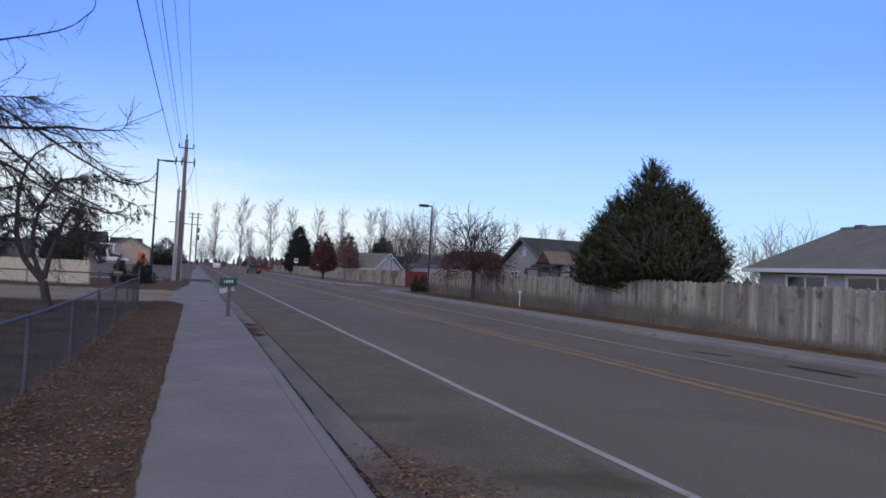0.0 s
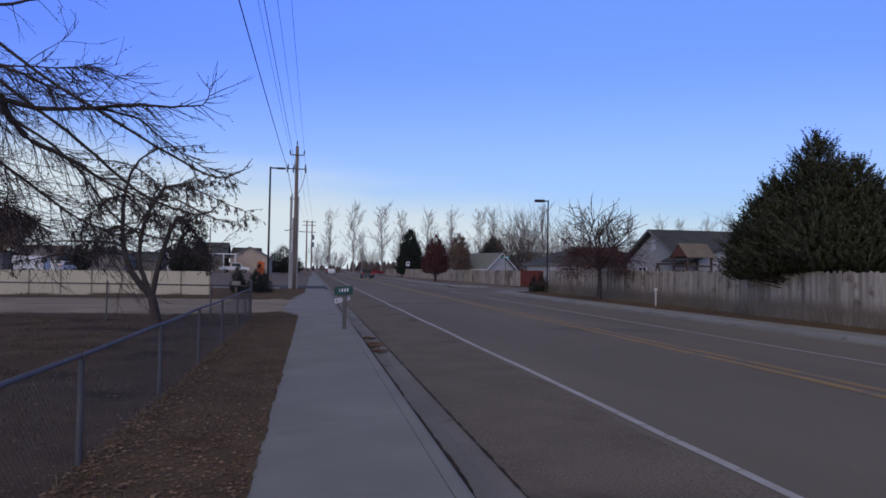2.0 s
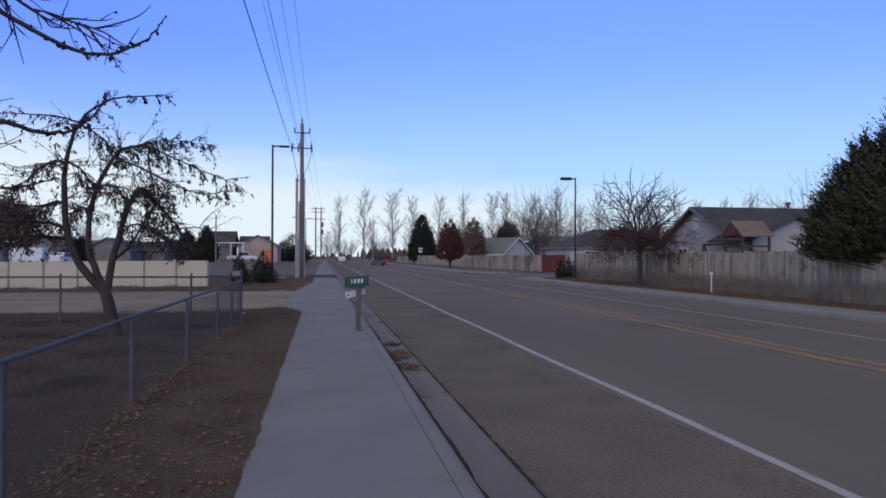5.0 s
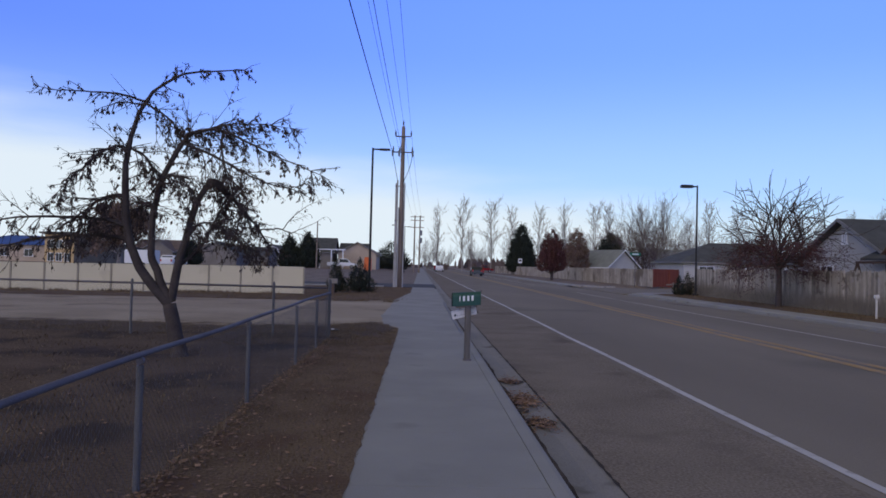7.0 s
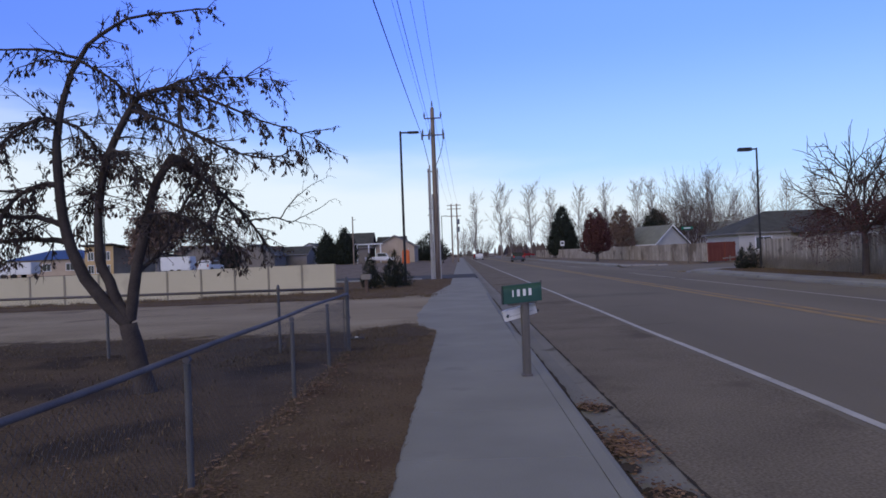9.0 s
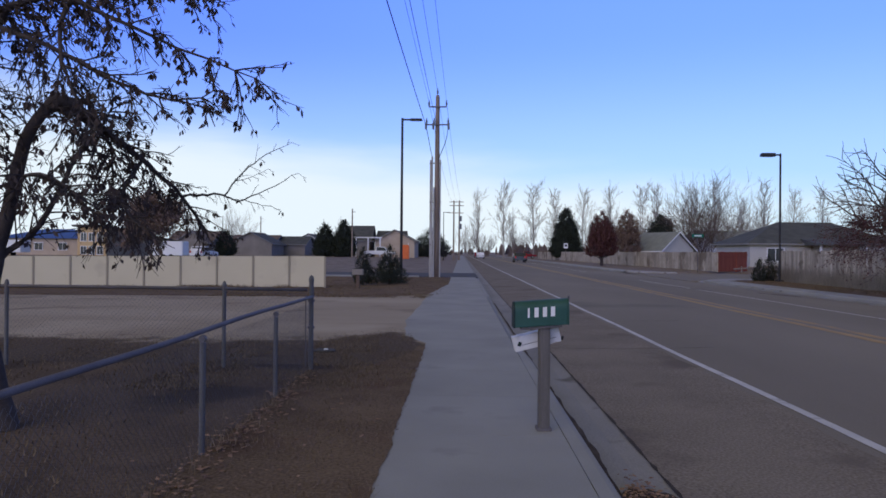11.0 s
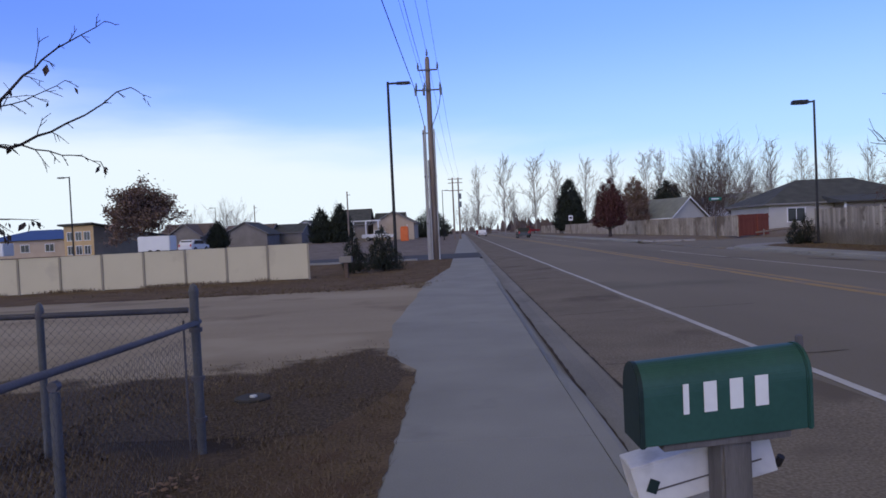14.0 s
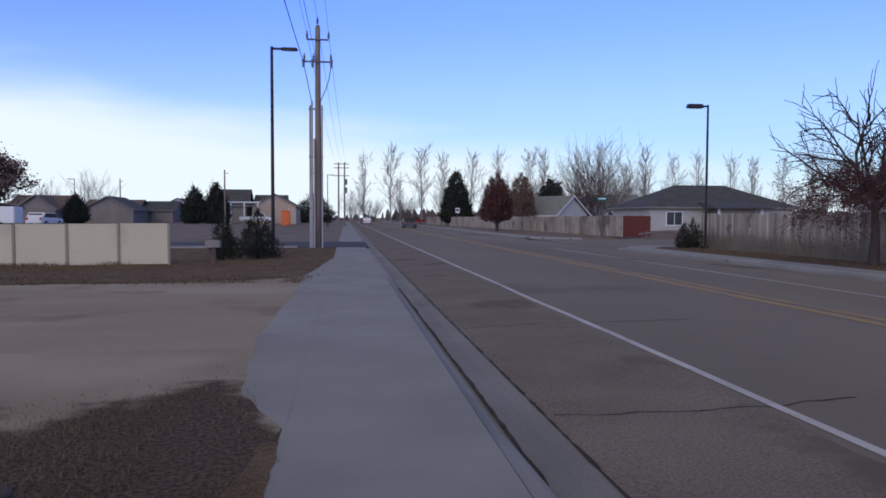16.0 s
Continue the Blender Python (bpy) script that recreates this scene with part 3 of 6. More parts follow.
def yard_tree(loc):
    rnd = random.Random(5)
    t = thing("bare_tree", "small bare fruit tree with arching limbs and withered leaves", "tree", loc)
    def P(x, y, z):
        return (x - loc[0], y - loc[1], z)
    # control points, radii, twig count a step, twig length
    limbs = [
        ([P(-3.33, 18.75, -0.10), P(-3.44, 18.75, 0.36), P(-3.55, 18.75, 0.84)], 0.125, 0.105, 0, 0),
        ([P(-3.54, 18.75, 0.82), P(-3.91, 18.66, 1.27), P(-4.19, 18.59, 1.94), P(-4.22, 18.51, 2.78), P(-4.22, 18.55, 3.31), P(-4.03, 18.71, 4.11), P(-3.48, 18.87, 4.62), P(-2.54, 19.02, 4.76)], 0.088, 0.008, 3, 0.34),
        ([P(-3.54, 18.75, 0.86), P(-3.76, 18.72, 1.36), P(-3.86, 18.70, 1.76), P(-3.76, 18.67, 2.68), P(-3.40, 18.66, 3.44), P(-3.16, 18.64, 3.63), P(-2.74, 18.61, 3.65), P(-2.02, 18.59, 3.33), P(-1.14, 18.56, 2.98)], 0.074, 0.005, 4, 0.48),
        ([P(-3.52, 18.75, 0.90), P(-3.44, 18.75, 1.43), P(-3.29, 18.75, 2.01), P(-3.11, 18.70, 2.57), P(-2.95, 18.9, 2.83), P(-2.84, 19.3, 2.72), P(-2.70, 20.0, 2.45), P(-2.58, 20.65, 2.15), P(-2.42, 20.9, 1.78)], 0.075, 0.012, 3, 0.5),
        ([P(-3.41, 18.79, 1.49), P(-3.15, 18.89, 1.75), P(-2.87, 18.93, 2.30), P(-2.71, 18.98, 2.54), P(-2.56, 19.02, 2.84)], 0.032, 0.008, 2, 0.5),
        ([P(-4.21, 18.53, 3.29), P(-4.33, 18.38, 3.32), P(-4.59, 18.29, 3.15), P(-4.82, 18.19, 2.87), P(-5.08, 18.10, 2.52)], 0.035, 0.006, 3, 0.5),
        ([P(-4.22, 18.53, 2.55), P(-4.42, 18.47, 2.54), P(-4.66, 18.38, 2.40), P(-4.78, 18.29, 2.15), P(-4.83, 18.19, 1.83)], 0.042, 0.008, 3, 0.45),
        ([P(-4.20, 18.58, 2.06), P(-4.48, 18.49, 2.16), P(-5.03, 18.33, 2.18), P(-5.71, 18.18, 2.15), P(-6.30, 18.01, 1.99)], 0.04, 0.008, 3, 0.5),
        ([P(-4.18, 18.59, 1.88), P(-4.73, 18.82, 1.93), P(-5.49, 18.98, 1.90), P(-6.36, 19.13, 1.74), P(-7.00, 19.30, 1.58)], 0.042, 0.008, 3, 0.5),
        ([P(-4.03, 18.70, 4.11), P(-4.34, 18.61, 4.19), P(-4.81, 18.56, 4.21), P(-5.34, 18.52, 4.21), P(-5.67, 18.47, 4.26)], 0.022, 0.004, 2, 0.26),
        ([P(-4.06, 18.68, 4.05), P(-4.33, 18.47, 4.03), P(-4.58, 18.29, 3.88)], 0.016, 0.004, 2, 0.25),
        ([P(-4.03, 18.70, 4.08), P(-3.71, 18.81, 3.88), P(-3.53, 18.96, 3.66), P(-3.38, 19.12, 3.40)], 0.022, 0.005, 3, 0.4),
        ([P(-4.22, 18.54, 3.34), P(-3.97, 18.63, 3.20), P(-3.84, 18.78, 2.94), P(-3.82, 18.93, 2.71)], 0.024, 0.007, 2, 0.4),
        ([P(-3.16, 18.64, 3.62), P(-2.76, 18.66, 3.75), P(-2.38, 18.75, 3.81), P(-1.71, 18.84, 3.78)], 0.018, 0.004, 4, 0.42),
        ([P(-3.39, 18.66, 3.44), P(-2.72, 18.54, 3.17), P(-2.22, 18.43, 2.91), P(-1.72, 18.31, 2.74), P(-1.28, 18.19, 2.79)], 0.026, 0.004, 2, 0.45),
        ([P(-2.74, 18.61, 3.63), P(-2.68, 18.38, 3.23), P(-2.47, 18.19, 2.81), P(-2.18, 18.01, 2.48)], 0.024, 0.005, 2, 0.45),
        ([P(-2.93, 18.95, 2.8), P(-2.85, 19.5, 2.6), P(-3.0, 19.9, 2.45), P(-3.1, 20.1, 2.15)], 0.026, 0.006, 3, 0.5),
        ([P(-2.72, 19.95, 2.47), P(-2.7, 19.5, 2.1), P(-2.55, 19.2, 1.95), P(-2.3, 19.0, 1.75)], 0.022, 0.005, 3, 0.45),
        ([P(-2.58, 20.64, 2.16), P(-2.4, 20.8, 2.19), P(-2.21, 20.95, 2.2), P(-2.05, 21.0, 2.14), P(-1.75, 21.1, 2.28), P(-1.38, 21.15, 2.48)], 0.019, 0.003, 1, 0.13),
        ([P(-2.21, 20.95, 2.2), P(-1.98, 20.97, 2.48), P(-1.72, 20.97, 2.68), P(-1.42, 20.96, 2.82)], 0.011, 0.002, 1, 0.16),
        ([P(-2.02, 21.0, 2.15), P(-1.8, 21.1, 2.1), P(-1.61, 21.19, 2.05)], 0.006, 0.002, 1, 0.1),
        ([P(-2.1, 20.96, 2.36), P(-1.95, 21.0, 2.4), P(-1.72, 21.05, 2.52)], 0.005, 0.002, 1, 0.1),
        ([P(-3.85, 18.70, 2.24), P(-4.11, 19.21, 2.52), P(-4.47, 19.67, 2.42), P(-4.75, 19.94, 2.06)], 0.026, 0.006, 3, 0.5),
        ([P(-3.76, 18.67, 2.70), P(-3.46, 18.29, 2.88), P(-3.18, 18.01, 2.79), P(-2.91, 17.83, 2.52)], 0.024, 0.006, 3, 0.45),
        ([P(-3.32, 18.75, 1.92), P(-3.00, 18.47, 2.15), P(-2.63, 18.29, 2.10), P(-2.26, 18.15, 1.83)], 0.024, 0.006, 3, 0.45),
    ]
    wood, twigs, tips, spare = Build(), Build(), [], []
    for i, (pts, r0, r1, count, reach) in enumerate(limbs):
        line = smooth_line(pts, 4, 0.006, rnd)
        n = len(line)
        if i == 0:
            wood.tube(line, [r0 * 1.45, r0 * 1.2] + [r0 + (r1 - r0) * k / (n - 3) for k in range(n - 2)], 9)
            continue
        limb(wood, line, r0, r1, 7 if r0 > 0.05 else 5)
        first = 10 if i in (1, 2, 3) else 2
        for k in range(first, n):
            d = (line[min(k + 1, n - 1)] - line[k - 1]).normalized()
            if reach > 0.2 and (i > 6 or k > n * 0.6):
                tips.append((line[k], d))
            for _ in range(count):
                side = Vector((rnd.gauss(0, 1), rnd.gauss(0, 1), rnd.gauss(-0.2, 0.75)))
                side = (side - d * side.dot(d)).normalized()
                shoot(twigs, line[k], d * 0.8 + side, reach * rnd.uniform(0.5, 1.7) * (1 - 0.5 * k / n), 0.0088 if reach > 0.2 else 0.004, rnd, 0.13, 0.12, tips if reach > 0.2 else spare, 4 if reach > 0.3 else 2, 6)
    # the swollen pruned elbow of the lowest arch
    wood.tube([P(-3.06, 18.8, 2.74), P(-2.98, 18.85, 2.84), P(-2.91, 18.98, 2.83), P(-2.86, 19.15, 2.77)], [0.045, 0.085, 0.08, 0.04], 7)
    wood.smooth = True
    part("trunk", wood, M_BARK, t, "dark forked trunk with arching limbs")
    part("branchwork", twigs, M_BARK, t, "thin drooping twigs", kind="stuff", fix=False)
    part("foliage", hanging_leaves(tips + spare[::6], rnd, 5600, 0.062), M_DRY_LEAF, t, "withered dark leaves and shrivelled fruit", kind="stuff", fix=False)
    return t

def near_tree(loc):
    """Its spreading branches reach over the fence; the trunk stands beyond."""
    rnd = random.Random(11)
    t = thing("bare_tree", "large bare tree with long spreading budded branches", "tree", loc)
    def P(x, y, z):
        return (x - loc[0], y - loc[1], z)
    # control points, radii, whips a step, whip length
    limbs = [
        ([P(-6.6, 8.6, -0.1), P(-6.55, 8.6, 1.0), P(-6.5, 8.5, 2.2)], 0.2, 0.16, 0, 0),
        ([P(-6.5, 8.5, 2.1), P(-5.7, 8.35, 4.5), P(-4.8, 8.1, 4.55), P(-4.06, 7.85, 4.17), P(-3.14, 7.4, 3.68), P(-2.87, 7.45, 3.45), P(-2.59, 7.5, 3.2)], 0.09, 0.042, 3, 0.8),
        ([P(-2.62, 7.49, 3.22), P(-2.3, 7.5, 3.16), P(-2.01, 7.52, 3.17), P(-1.41, 7.54, 3.25), P(-1.1, 7.56, 3.26), P(-0.74, 7.58, 3.3), P(-0.66, 7.6, 3.5)], 0.03, 0.003, 1, 0.42),
        ([P(-2.62, 7.49, 3.22), P(-2.41, 7.6, 2.88), P(-2.05, 7.7, 2.7), P(-1.7, 7.8, 2.48), P(-1.28, 7.9, 2.29)], 0.034, 0.005, 3, 0.6),
        ([P(-5.5, 8.3, 4.4), P(-4.09, 7.91, 4.25), P(-3.25, 7.63, 4.19), P(-2.56, 7.34, 4.11), P(-2.08, 7.29, 4.24), P(-1.47, 7.46, 4.53), P(-1.17, 7.63, 4.94), P(-1.28, 7.8, 5.25)], 0.026, 0.003, 0, 0.35),
        ([P(-1.9, 7.52, 3.2), P(-1.44, 7.67, 3.16), P(-1.13, 7.75, 2.94), P(-0.82, 7.83, 2.72), P(-0.5, 7.9, 2.63)], 0.013, 0.003, 2, 0.35),
        ([P(-5.4, 8.2, 4.5), P(-4.33, 7.5, 4.5), P(-3.17, 7.4, 4.64), P(-2.85, 7.3, 4.86), P(-2.65, 7.2, 5.01)], 0.028, 0.004, 1, 0.5),
        ([P(-3.2, 7.42, 3.7), P(-2.66, 7.5, 3.56), P(-2.34, 7.6, 3.46), P(-2.06, 7.7, 3.32), P(-1.47, 7.8, 3.31)], 0.018, 0.003, 2, 0.5),
        ([P(-5.4, 8.3, 4.4), P(-4.17, 7.8, 3.6), P(-3.33, 7.9, 3.08), P(-2.76, 8.0, 2.64), P(-2.15, 8.1, 2.17), P(-1.79, 8.2, 1.97)], 0.035, 0.004, 4, 0.75),
        ([P(-6.2, 8.5, 3.0), P(-4.9, 8.0, 3.5), P(-4.16, 7.9, 3.06), P(-3.39, 8.07, 2.58), P(-3.0, 8.33, 2.33), P(-2.63, 8.6, 2.07)], 0.04, 0.005, 4, 0.7),
        ([P(-4.3, 7.95, 4.25), P(-3.71, 7.4, 3.91), P(-3.12, 7.35, 3.82), P(-2.64, 7.3, 3.54), P(-2.05, 7.25, 3.51), P(-1.75, 7.2, 3.54)], 0.02, 0.003, 3, 0.55),
        ([P(-5.6, 8.4, 4.4), P(-4.0, 9.0, 4.2), P(-2.6, 8.8, 3.3), P(-1.6, 8.5, 2.5), P(-1.15, 8.45, 2.28), P(-0.85, 8.45, 2.22), P(-0.68, 8.45, 2.3), P(-0.58, 8.45, 2.46)], 0.026, 0.003, 0, 0),
        ([P(-5.6, 8.4, 4.3), P(-4.2, 9.1, 3.9), P(-2.6, 8.9, 3.0), P(-1.75, 8.55, 2.12), P(-1.2, 8.5, 1.92), P(-0.85, 8.5, 1.98)], 0.024, 0.003, 0, 0),
        ([P(-5.6, 8.4, 4.5), P(-4.0, 8.7, 4.6), P(-2.4, 8.5, 3.6), P(-1.2, 8.45, 2.9), P(-0.7, 8.45, 2.66), P(-0.42, 8.45, 2.74), P(-0.3, 8.45, 2.88)], 0.024, 0.003, 0, 0),
        ([P(-6.5, 8.5, 2.1), P(-7.4, 9.0, 3.8), P(-8.6, 9.2, 4.6)], 0.08, 0.01, 2, 0.9),
        ([P(-6.5, 8.5, 2.1), P(-6.5, 7.3, 3.9), P(-6.6, 5.8, 4.6)], 0.08, 0.01, 2, 0.9),
        ([P(-6.4, 8.5, 2.2), P(-5.6, 9.8, 3.8), P(-4.6, 10.4, 4.0), P(-3.7, 10.6, 3.4)], 0.06, 0.008, 2, 0.7),
    ]
    wood, twigs, tips, beads = Build(), Build(), [], []
    for i, (pts, r0, r1, count, reach) in enumerate(limbs):
        line = smooth_line(pts, 6, 0.004, rnd)
        limb(wood, line, r0, r1, 8 if r0 > 0.1 else 6)
        if i == 0:
            continue
        n = len(line)
        strung = i in (11, 12, 13)
        for k in range(max(3, int(0.3 * n)), n):
            d = (line[min(k + 1, n - 1)] - line[k - 1]).normalized()
            if strung:
                beads += [(line[k], d)] * (3 if k < 0.86 * n else 1)
                continue
            tips.append((line[k], d))
            if count == 0 and rnd.random() < 0.25:
                shoot(twigs, line[k], d * 0.5 + Vector((rnd.gauss(0, 0.4), rnd.gauss(0, 0.4), rnd.choice((-0.6, 0.8)))), rnd.uniform(0.15, 0.45), 0.0045, rnd, 0.0, 0.1, tips, 1)
            for _ in range(count):
                side = Vector((rnd.gauss(0.35, 0.8), rnd.gauss(0, 1), rnd.gauss(-0.45, 0.6)))
                side = (side - d * side.dot(d)).normalized()
                shoot(twigs, line[k], d * 0.9 + side * 0.8, reach * rnd.uniform(0.45, 1.4), 0.0062, rnd, 0.06, 0.26, tips, 4 if reach > 0.45 else 1)
    wood.smooth = True
    part("trunk", wood, M_BARK, t, "dark trunk and long curving limbs")
    part("branchwork", twigs, M_BARK, t, "fine tangled twigs", kind="stuff", fix=False)
    part("budding", leaves(tips, rnd, 5200, 0.02, 0.0, 0.004), M_BARK, t, "small dark buds", kind="stuff", fix=False)
    part("dried_fruit", leaves(beads, rnd, 420, 0.034, 0.0, 0.006), M_BARK, t, "shrivelled dark fruit strung along the branch", kind="stuff", fix=False)
    return t

yard_tree((-3.34, 18.75, 0))
near_tree((-6.6, 8.6, 0))

# ---------- chain-link fence ----------
def chain_mesh(b, start, direction, length, z0, z1, pitch=0.062, r=0.0013):
    """Woven diamond wire: zigzag strands in two leanings."""
    dx, dy = direction
    rows = int((z1 - z0) / (pitch / 2))
    cols = int(length / pitch)
    for i in range(cols + 1):
        for lean in (0, 1):
            pts = []
            for k in range(rows + 1):
                s = i * pitch + (pitch / 2 * (1 - 2 * lean) if k % 2 else 0.0)
                s = min(max(s, 0.0), length)
                off = 0.003 * (1 if (k + lean) % 2 else -1)
                pts.append((start[0] + dx * s - dy * off, start[1] + dy * s + dx * off, z0 + k * pitch / 2))
            vs, fs = [], []
            for p in pts:
                vs += [(p[0] - dx * r, p[1] - dy * r, p[2]), (p[0] + dx * r, p[1] + dy * r, p[2]), (p[0] - dy * r * 1.4, p[1] + dx * r * 1.4, p[2])]
            for k in range(rows):
                a, c = 3 * k, 3 * k + 3
                fs += [(a, a + 1, c + 1, c), (a + 1, a + 2, c + 2, c + 1), (a + 2, a, c, c + 2)]
            b.add(vs, fs)

def post_part(parent, name, x, y, h, r, cap=True, label=""):
    b = Build()
    b.smooth = False
    b.tube([(x, y, -0.15), (x, y, h)], r, 12)
    if cap:
        b.tube([(x, y, h - 0.02), (x, y, h + 0.015), (x, y, h + 0.05), (x, y, h + 0.065)], [r * 1.12, r * 1.12, r * 0.75, r * 0.2], 12)
    return part(name, b, M_POST, parent, label)

FX = -1.38
def chain_fence_side():
    f = thing("chain_link_fence", "low galvanised chain-link fence along the sidewalk", "fence", (FX, 0, 0))
    h = 0.88
    ys = [-8.9, -5.9, -2.9, 0.1, 3.1, 6.1, 9.1, 12.1, 15.1, 18.1, 20.2]
    for y in ys:
        post_part(f, "post", 0, y, h - 0.03, 0.024, False)
    post_part(f, "end_post", 0, 21.95, 1.17, 0.032, True, "taller end post with a domed cap")
    line = [(0.012 * math.sin(y * 0.9), y, h + 0.006 * math.sin(y * 1.7) + 0.075 * max(0, y - 5) / 17) for y in [-9 + 0.5 * i for i in range(63)]] + [(0, 21.93, h + 0.075)]
    b = Build(); b.smooth = True
    b.tube(line, 0.021, 10)
    part("top_rail", b, M_GALV, f, "dull blue-grey tubular top rail")
    b = Build()
    chain_mesh(b, (0.03, -4.0), (0, 1), 25.9, 0.04, h)
    part("mesh", b, M_WIRE, f, "woven diamond wire mesh", kind="stuff", fix=False)
    b = Build()
    b.tube([(-0.05, 21.86, 0.05), (-0.05, 21.86, 0.98)], 0.008, 6)
    part("tension_bar", b, M_GALV, f)
    for z in (0.25, 0.55, 0.9):
        b = Build()
        b.tube([(0, 21.95, z - 0.015), (0, 21.95, z + 0.015)], 0.047, 12)
        part("band", b, M_GALV, f)
    for y in ys:
        b = Build()
        b.tube([(0, y - 0.02, h), (0, y + 0.02, h)], 0.027, 8)
        part("rail_clamp", b, M_GALV, f)

def chain_fence_cross():
    f = thing("chain_link_fence", "low galvanised chain-link fence beside the gravel drive", "fence", (FX, 22.0, 0))
    h = 1.05
    xs = [-1.17, -4.1, -7.15, -10.2, -13.2, -16.3]
    for x in xs:
        post_part(f, "post", x, 0, h + 0.03, 0.026, True)
    b = Build(); b.smooth = True
    b.tube([(-0.07, 0, h - 0.01), (-3, 0, h), (-8, 0, h + 0.01), (-16.3, 0, h + 0.02)], 0.022, 10)
    part("top_rail", b, M_GALV, f)
    b = Build()
    chain_mesh(b, (-0.06, 0.03), (-1, 0), 16.2, 0.04, h)
    part("mesh", b, M_WIRE, f, "woven diamond wire mesh", kind="stuff", fix=False)
    for x in xs:
        b = Build()
        b.tube([(x, 0, h - 0.03), (x, 0, h + 0.03)], 0.032, 10)
        part("rail_clamp", b, M_GALV, f)

chain_fence_side()
chain_fence_cross()

# ---------- mailbox ----------
def mailbox():
    t = thing("mailbox", "green metal rural mailbox on a weathered wooden post", "mailbox", (1.317, 19.0, 0), 2)
    b = Build(); b.box((0, 0, 0.44), (0.092, 0.092, 0.98), 6)
    post = part("post", b, M_POST_WOOD, t, "weathered square wooden post", bevel=0.008)
    b = Build(); b.box((0, 0, 0.012), (0.13, 0.13, 0.03))
    part("base_flange", b, M_GALV, t, bevel=0.004)
    zb, w, hh = 0.92, 0.165, 0.225
    lean = math.tan(radians(4.2))   # the box sits a little askew on its post
    def askew(b):
        b.v = [(x, y, z + x * lean) for x, y, z in b.v]
        return b
    def outline(k=1.0):
        pts = [(-w / 2 * k, zb), (w / 2 * k, zb)]
        for i in range(13):
            a = math.pi * i / 12
            pts.append((w / 2 * k * math.cos(a), zb + (hh - w / 2) * (k if k < 1 else 1) + w / 2 * k * math.sin(a)))
        return pts
    ends = outline()
    b = Build(); askew(b.prism(ends, "x", -0.27, 0.19))
    body = part("body", b, M_GREEN_BOX, t, "dark green enamelled box with a rounded top", bevel=0.003)
    big = [(y * 1.03, zb - 0.004 + (z - zb) * 1.025) for y, z in ends]
    b = Build(); askew(b.prism(big, "x", 0.191, 0.206))
    door = part("door", b, M_GREEN_BOX, t, "hinged front door", bevel=0.004)
    b = Build(); askew(b.prism(big, "x", -0.279, -0.262))
    part("rear_panel", b, M_GREEN_DARK, t, "dark green rear end", bevel=0.003)
    b = Build(); askew(b.box((0.213, 0, zb + hh - 0.005), (0.016, 0.022, 0.05)))
    part("latch", b, M_GALV, door, bevel=0.003)
    part("support_board", askew(Build().box((-0.03, 0, zb - 0.014), (0.36, 0.13, 0.022))), M_POST_WOOD, t, bevel=0.003)
    # painted marks, kept as plain bars
    for i, bx in enumerate((-0.11, -0.058, -0.002, 0.052)):
        part("mark", askew(Build().box((bx * 1.3 - 0.005, -w / 2 - 0.0015, zb + 0.122), (0.036 if i else 0.016, 0.002, 0.084))), M_WHITE_PAINT, t, "white painted bar")
    # open newspaper box hung below on the far side
    tilt = Matrix.Rotation(radians(14), 3, "Y")
    tube_b = Build()
    c = Vector((-0.055, 0.115, 0.785))
    for off, s in (((0, 0, -0.062), (0.42, 0.13, 0.008)), ((0, 0, 0.062), (0.42, 0.13, 0.008)), ((0, -0.061, 0), (0.42, 0.008, 0.116)), ((0, 0.061, 0), (0.42, 0.008, 0.116)), ((0.206, 0, 0), (0.008, 0.114, 0.116))):
        o = tilt.inverted() @ Vector(off)
        tube_b.box(tuple(c + o), s, 0, tilt.inverted())
    part("newspaper_box", tube_b, M_WHITE_PLASTIC, t, "tilted white plastic newspaper box", bevel=0.002)
    o = tilt.inverted() @ Vector((0.0, -0.067, -0.018))
    part("groove", Build().box(tuple(c + o), (0.34, 0.003, 0.004), 0, tilt.inverted()), M_POST_WOOD, t)
    o = tilt.inverted() @ Vector((-0.16, -0.067, -0.004))
    part("emblem", Build().box(tuple(c + o), (0.03, 0.003, 0.04), 0, tilt.inverted() @ Matrix.Rotation(radians(35), 3, "Y")), M_GREEN_DARK, t, "small dark green emblem")
    part("clip", Build().tube([(0.165, 0.06, 0.785), (0.172, 0.045, 0.815)], 0.011, 8), M_BRONZE, t)
    return t

mailbox()

def pedestal():
    t = thing("utility_pedestal", "short pale plastic utility pedestal with a flat cap", "utility pedestal", (-1.26, 3.88, 0))
    b = Build(); b.tube([(0, 0, -0.1), (0, 0, 0.57)], [0.105, 0.1], 16)
    b.box((0.0, -0.1, 0.28), (0.05, 0.02, 0.56))
    part("body", b, M_PEDESTAL, t, "pale tube with a ridge")
    b = Build(); b.tube([(0, 0, 0.55), (0, 0, 0.635), (0, 0, 0.655), (0, 0, 0.665)], [0.118, 0.116, 0.1, 0.05], 16)
    b.smooth = True
    part("cap", b, M_PEDESTAL, t)
pedestal()

def valve_cover():
    t = thing("valve_cover", "dark rusty valve cover set in a hollow in the grass", "valve cover", (-1.51, 23.58, 0))
    b = Build(); b.tube([(0, 0, -0.06), (0, 0, 0.02), (0, 0, 0.03)], [0.17, 0.17, 0.15], 20)
    part("ring", b, M_PATCH, t, "dark iron ring")
    b = Build(); b.tube([(0.02, -0.02, 0.0), (0.02, -0.02, 0.045)], 0.035, 14)
    part("cap", b, M_WHITE_PLASTIC, t, "small pale cap")
valve_cover()

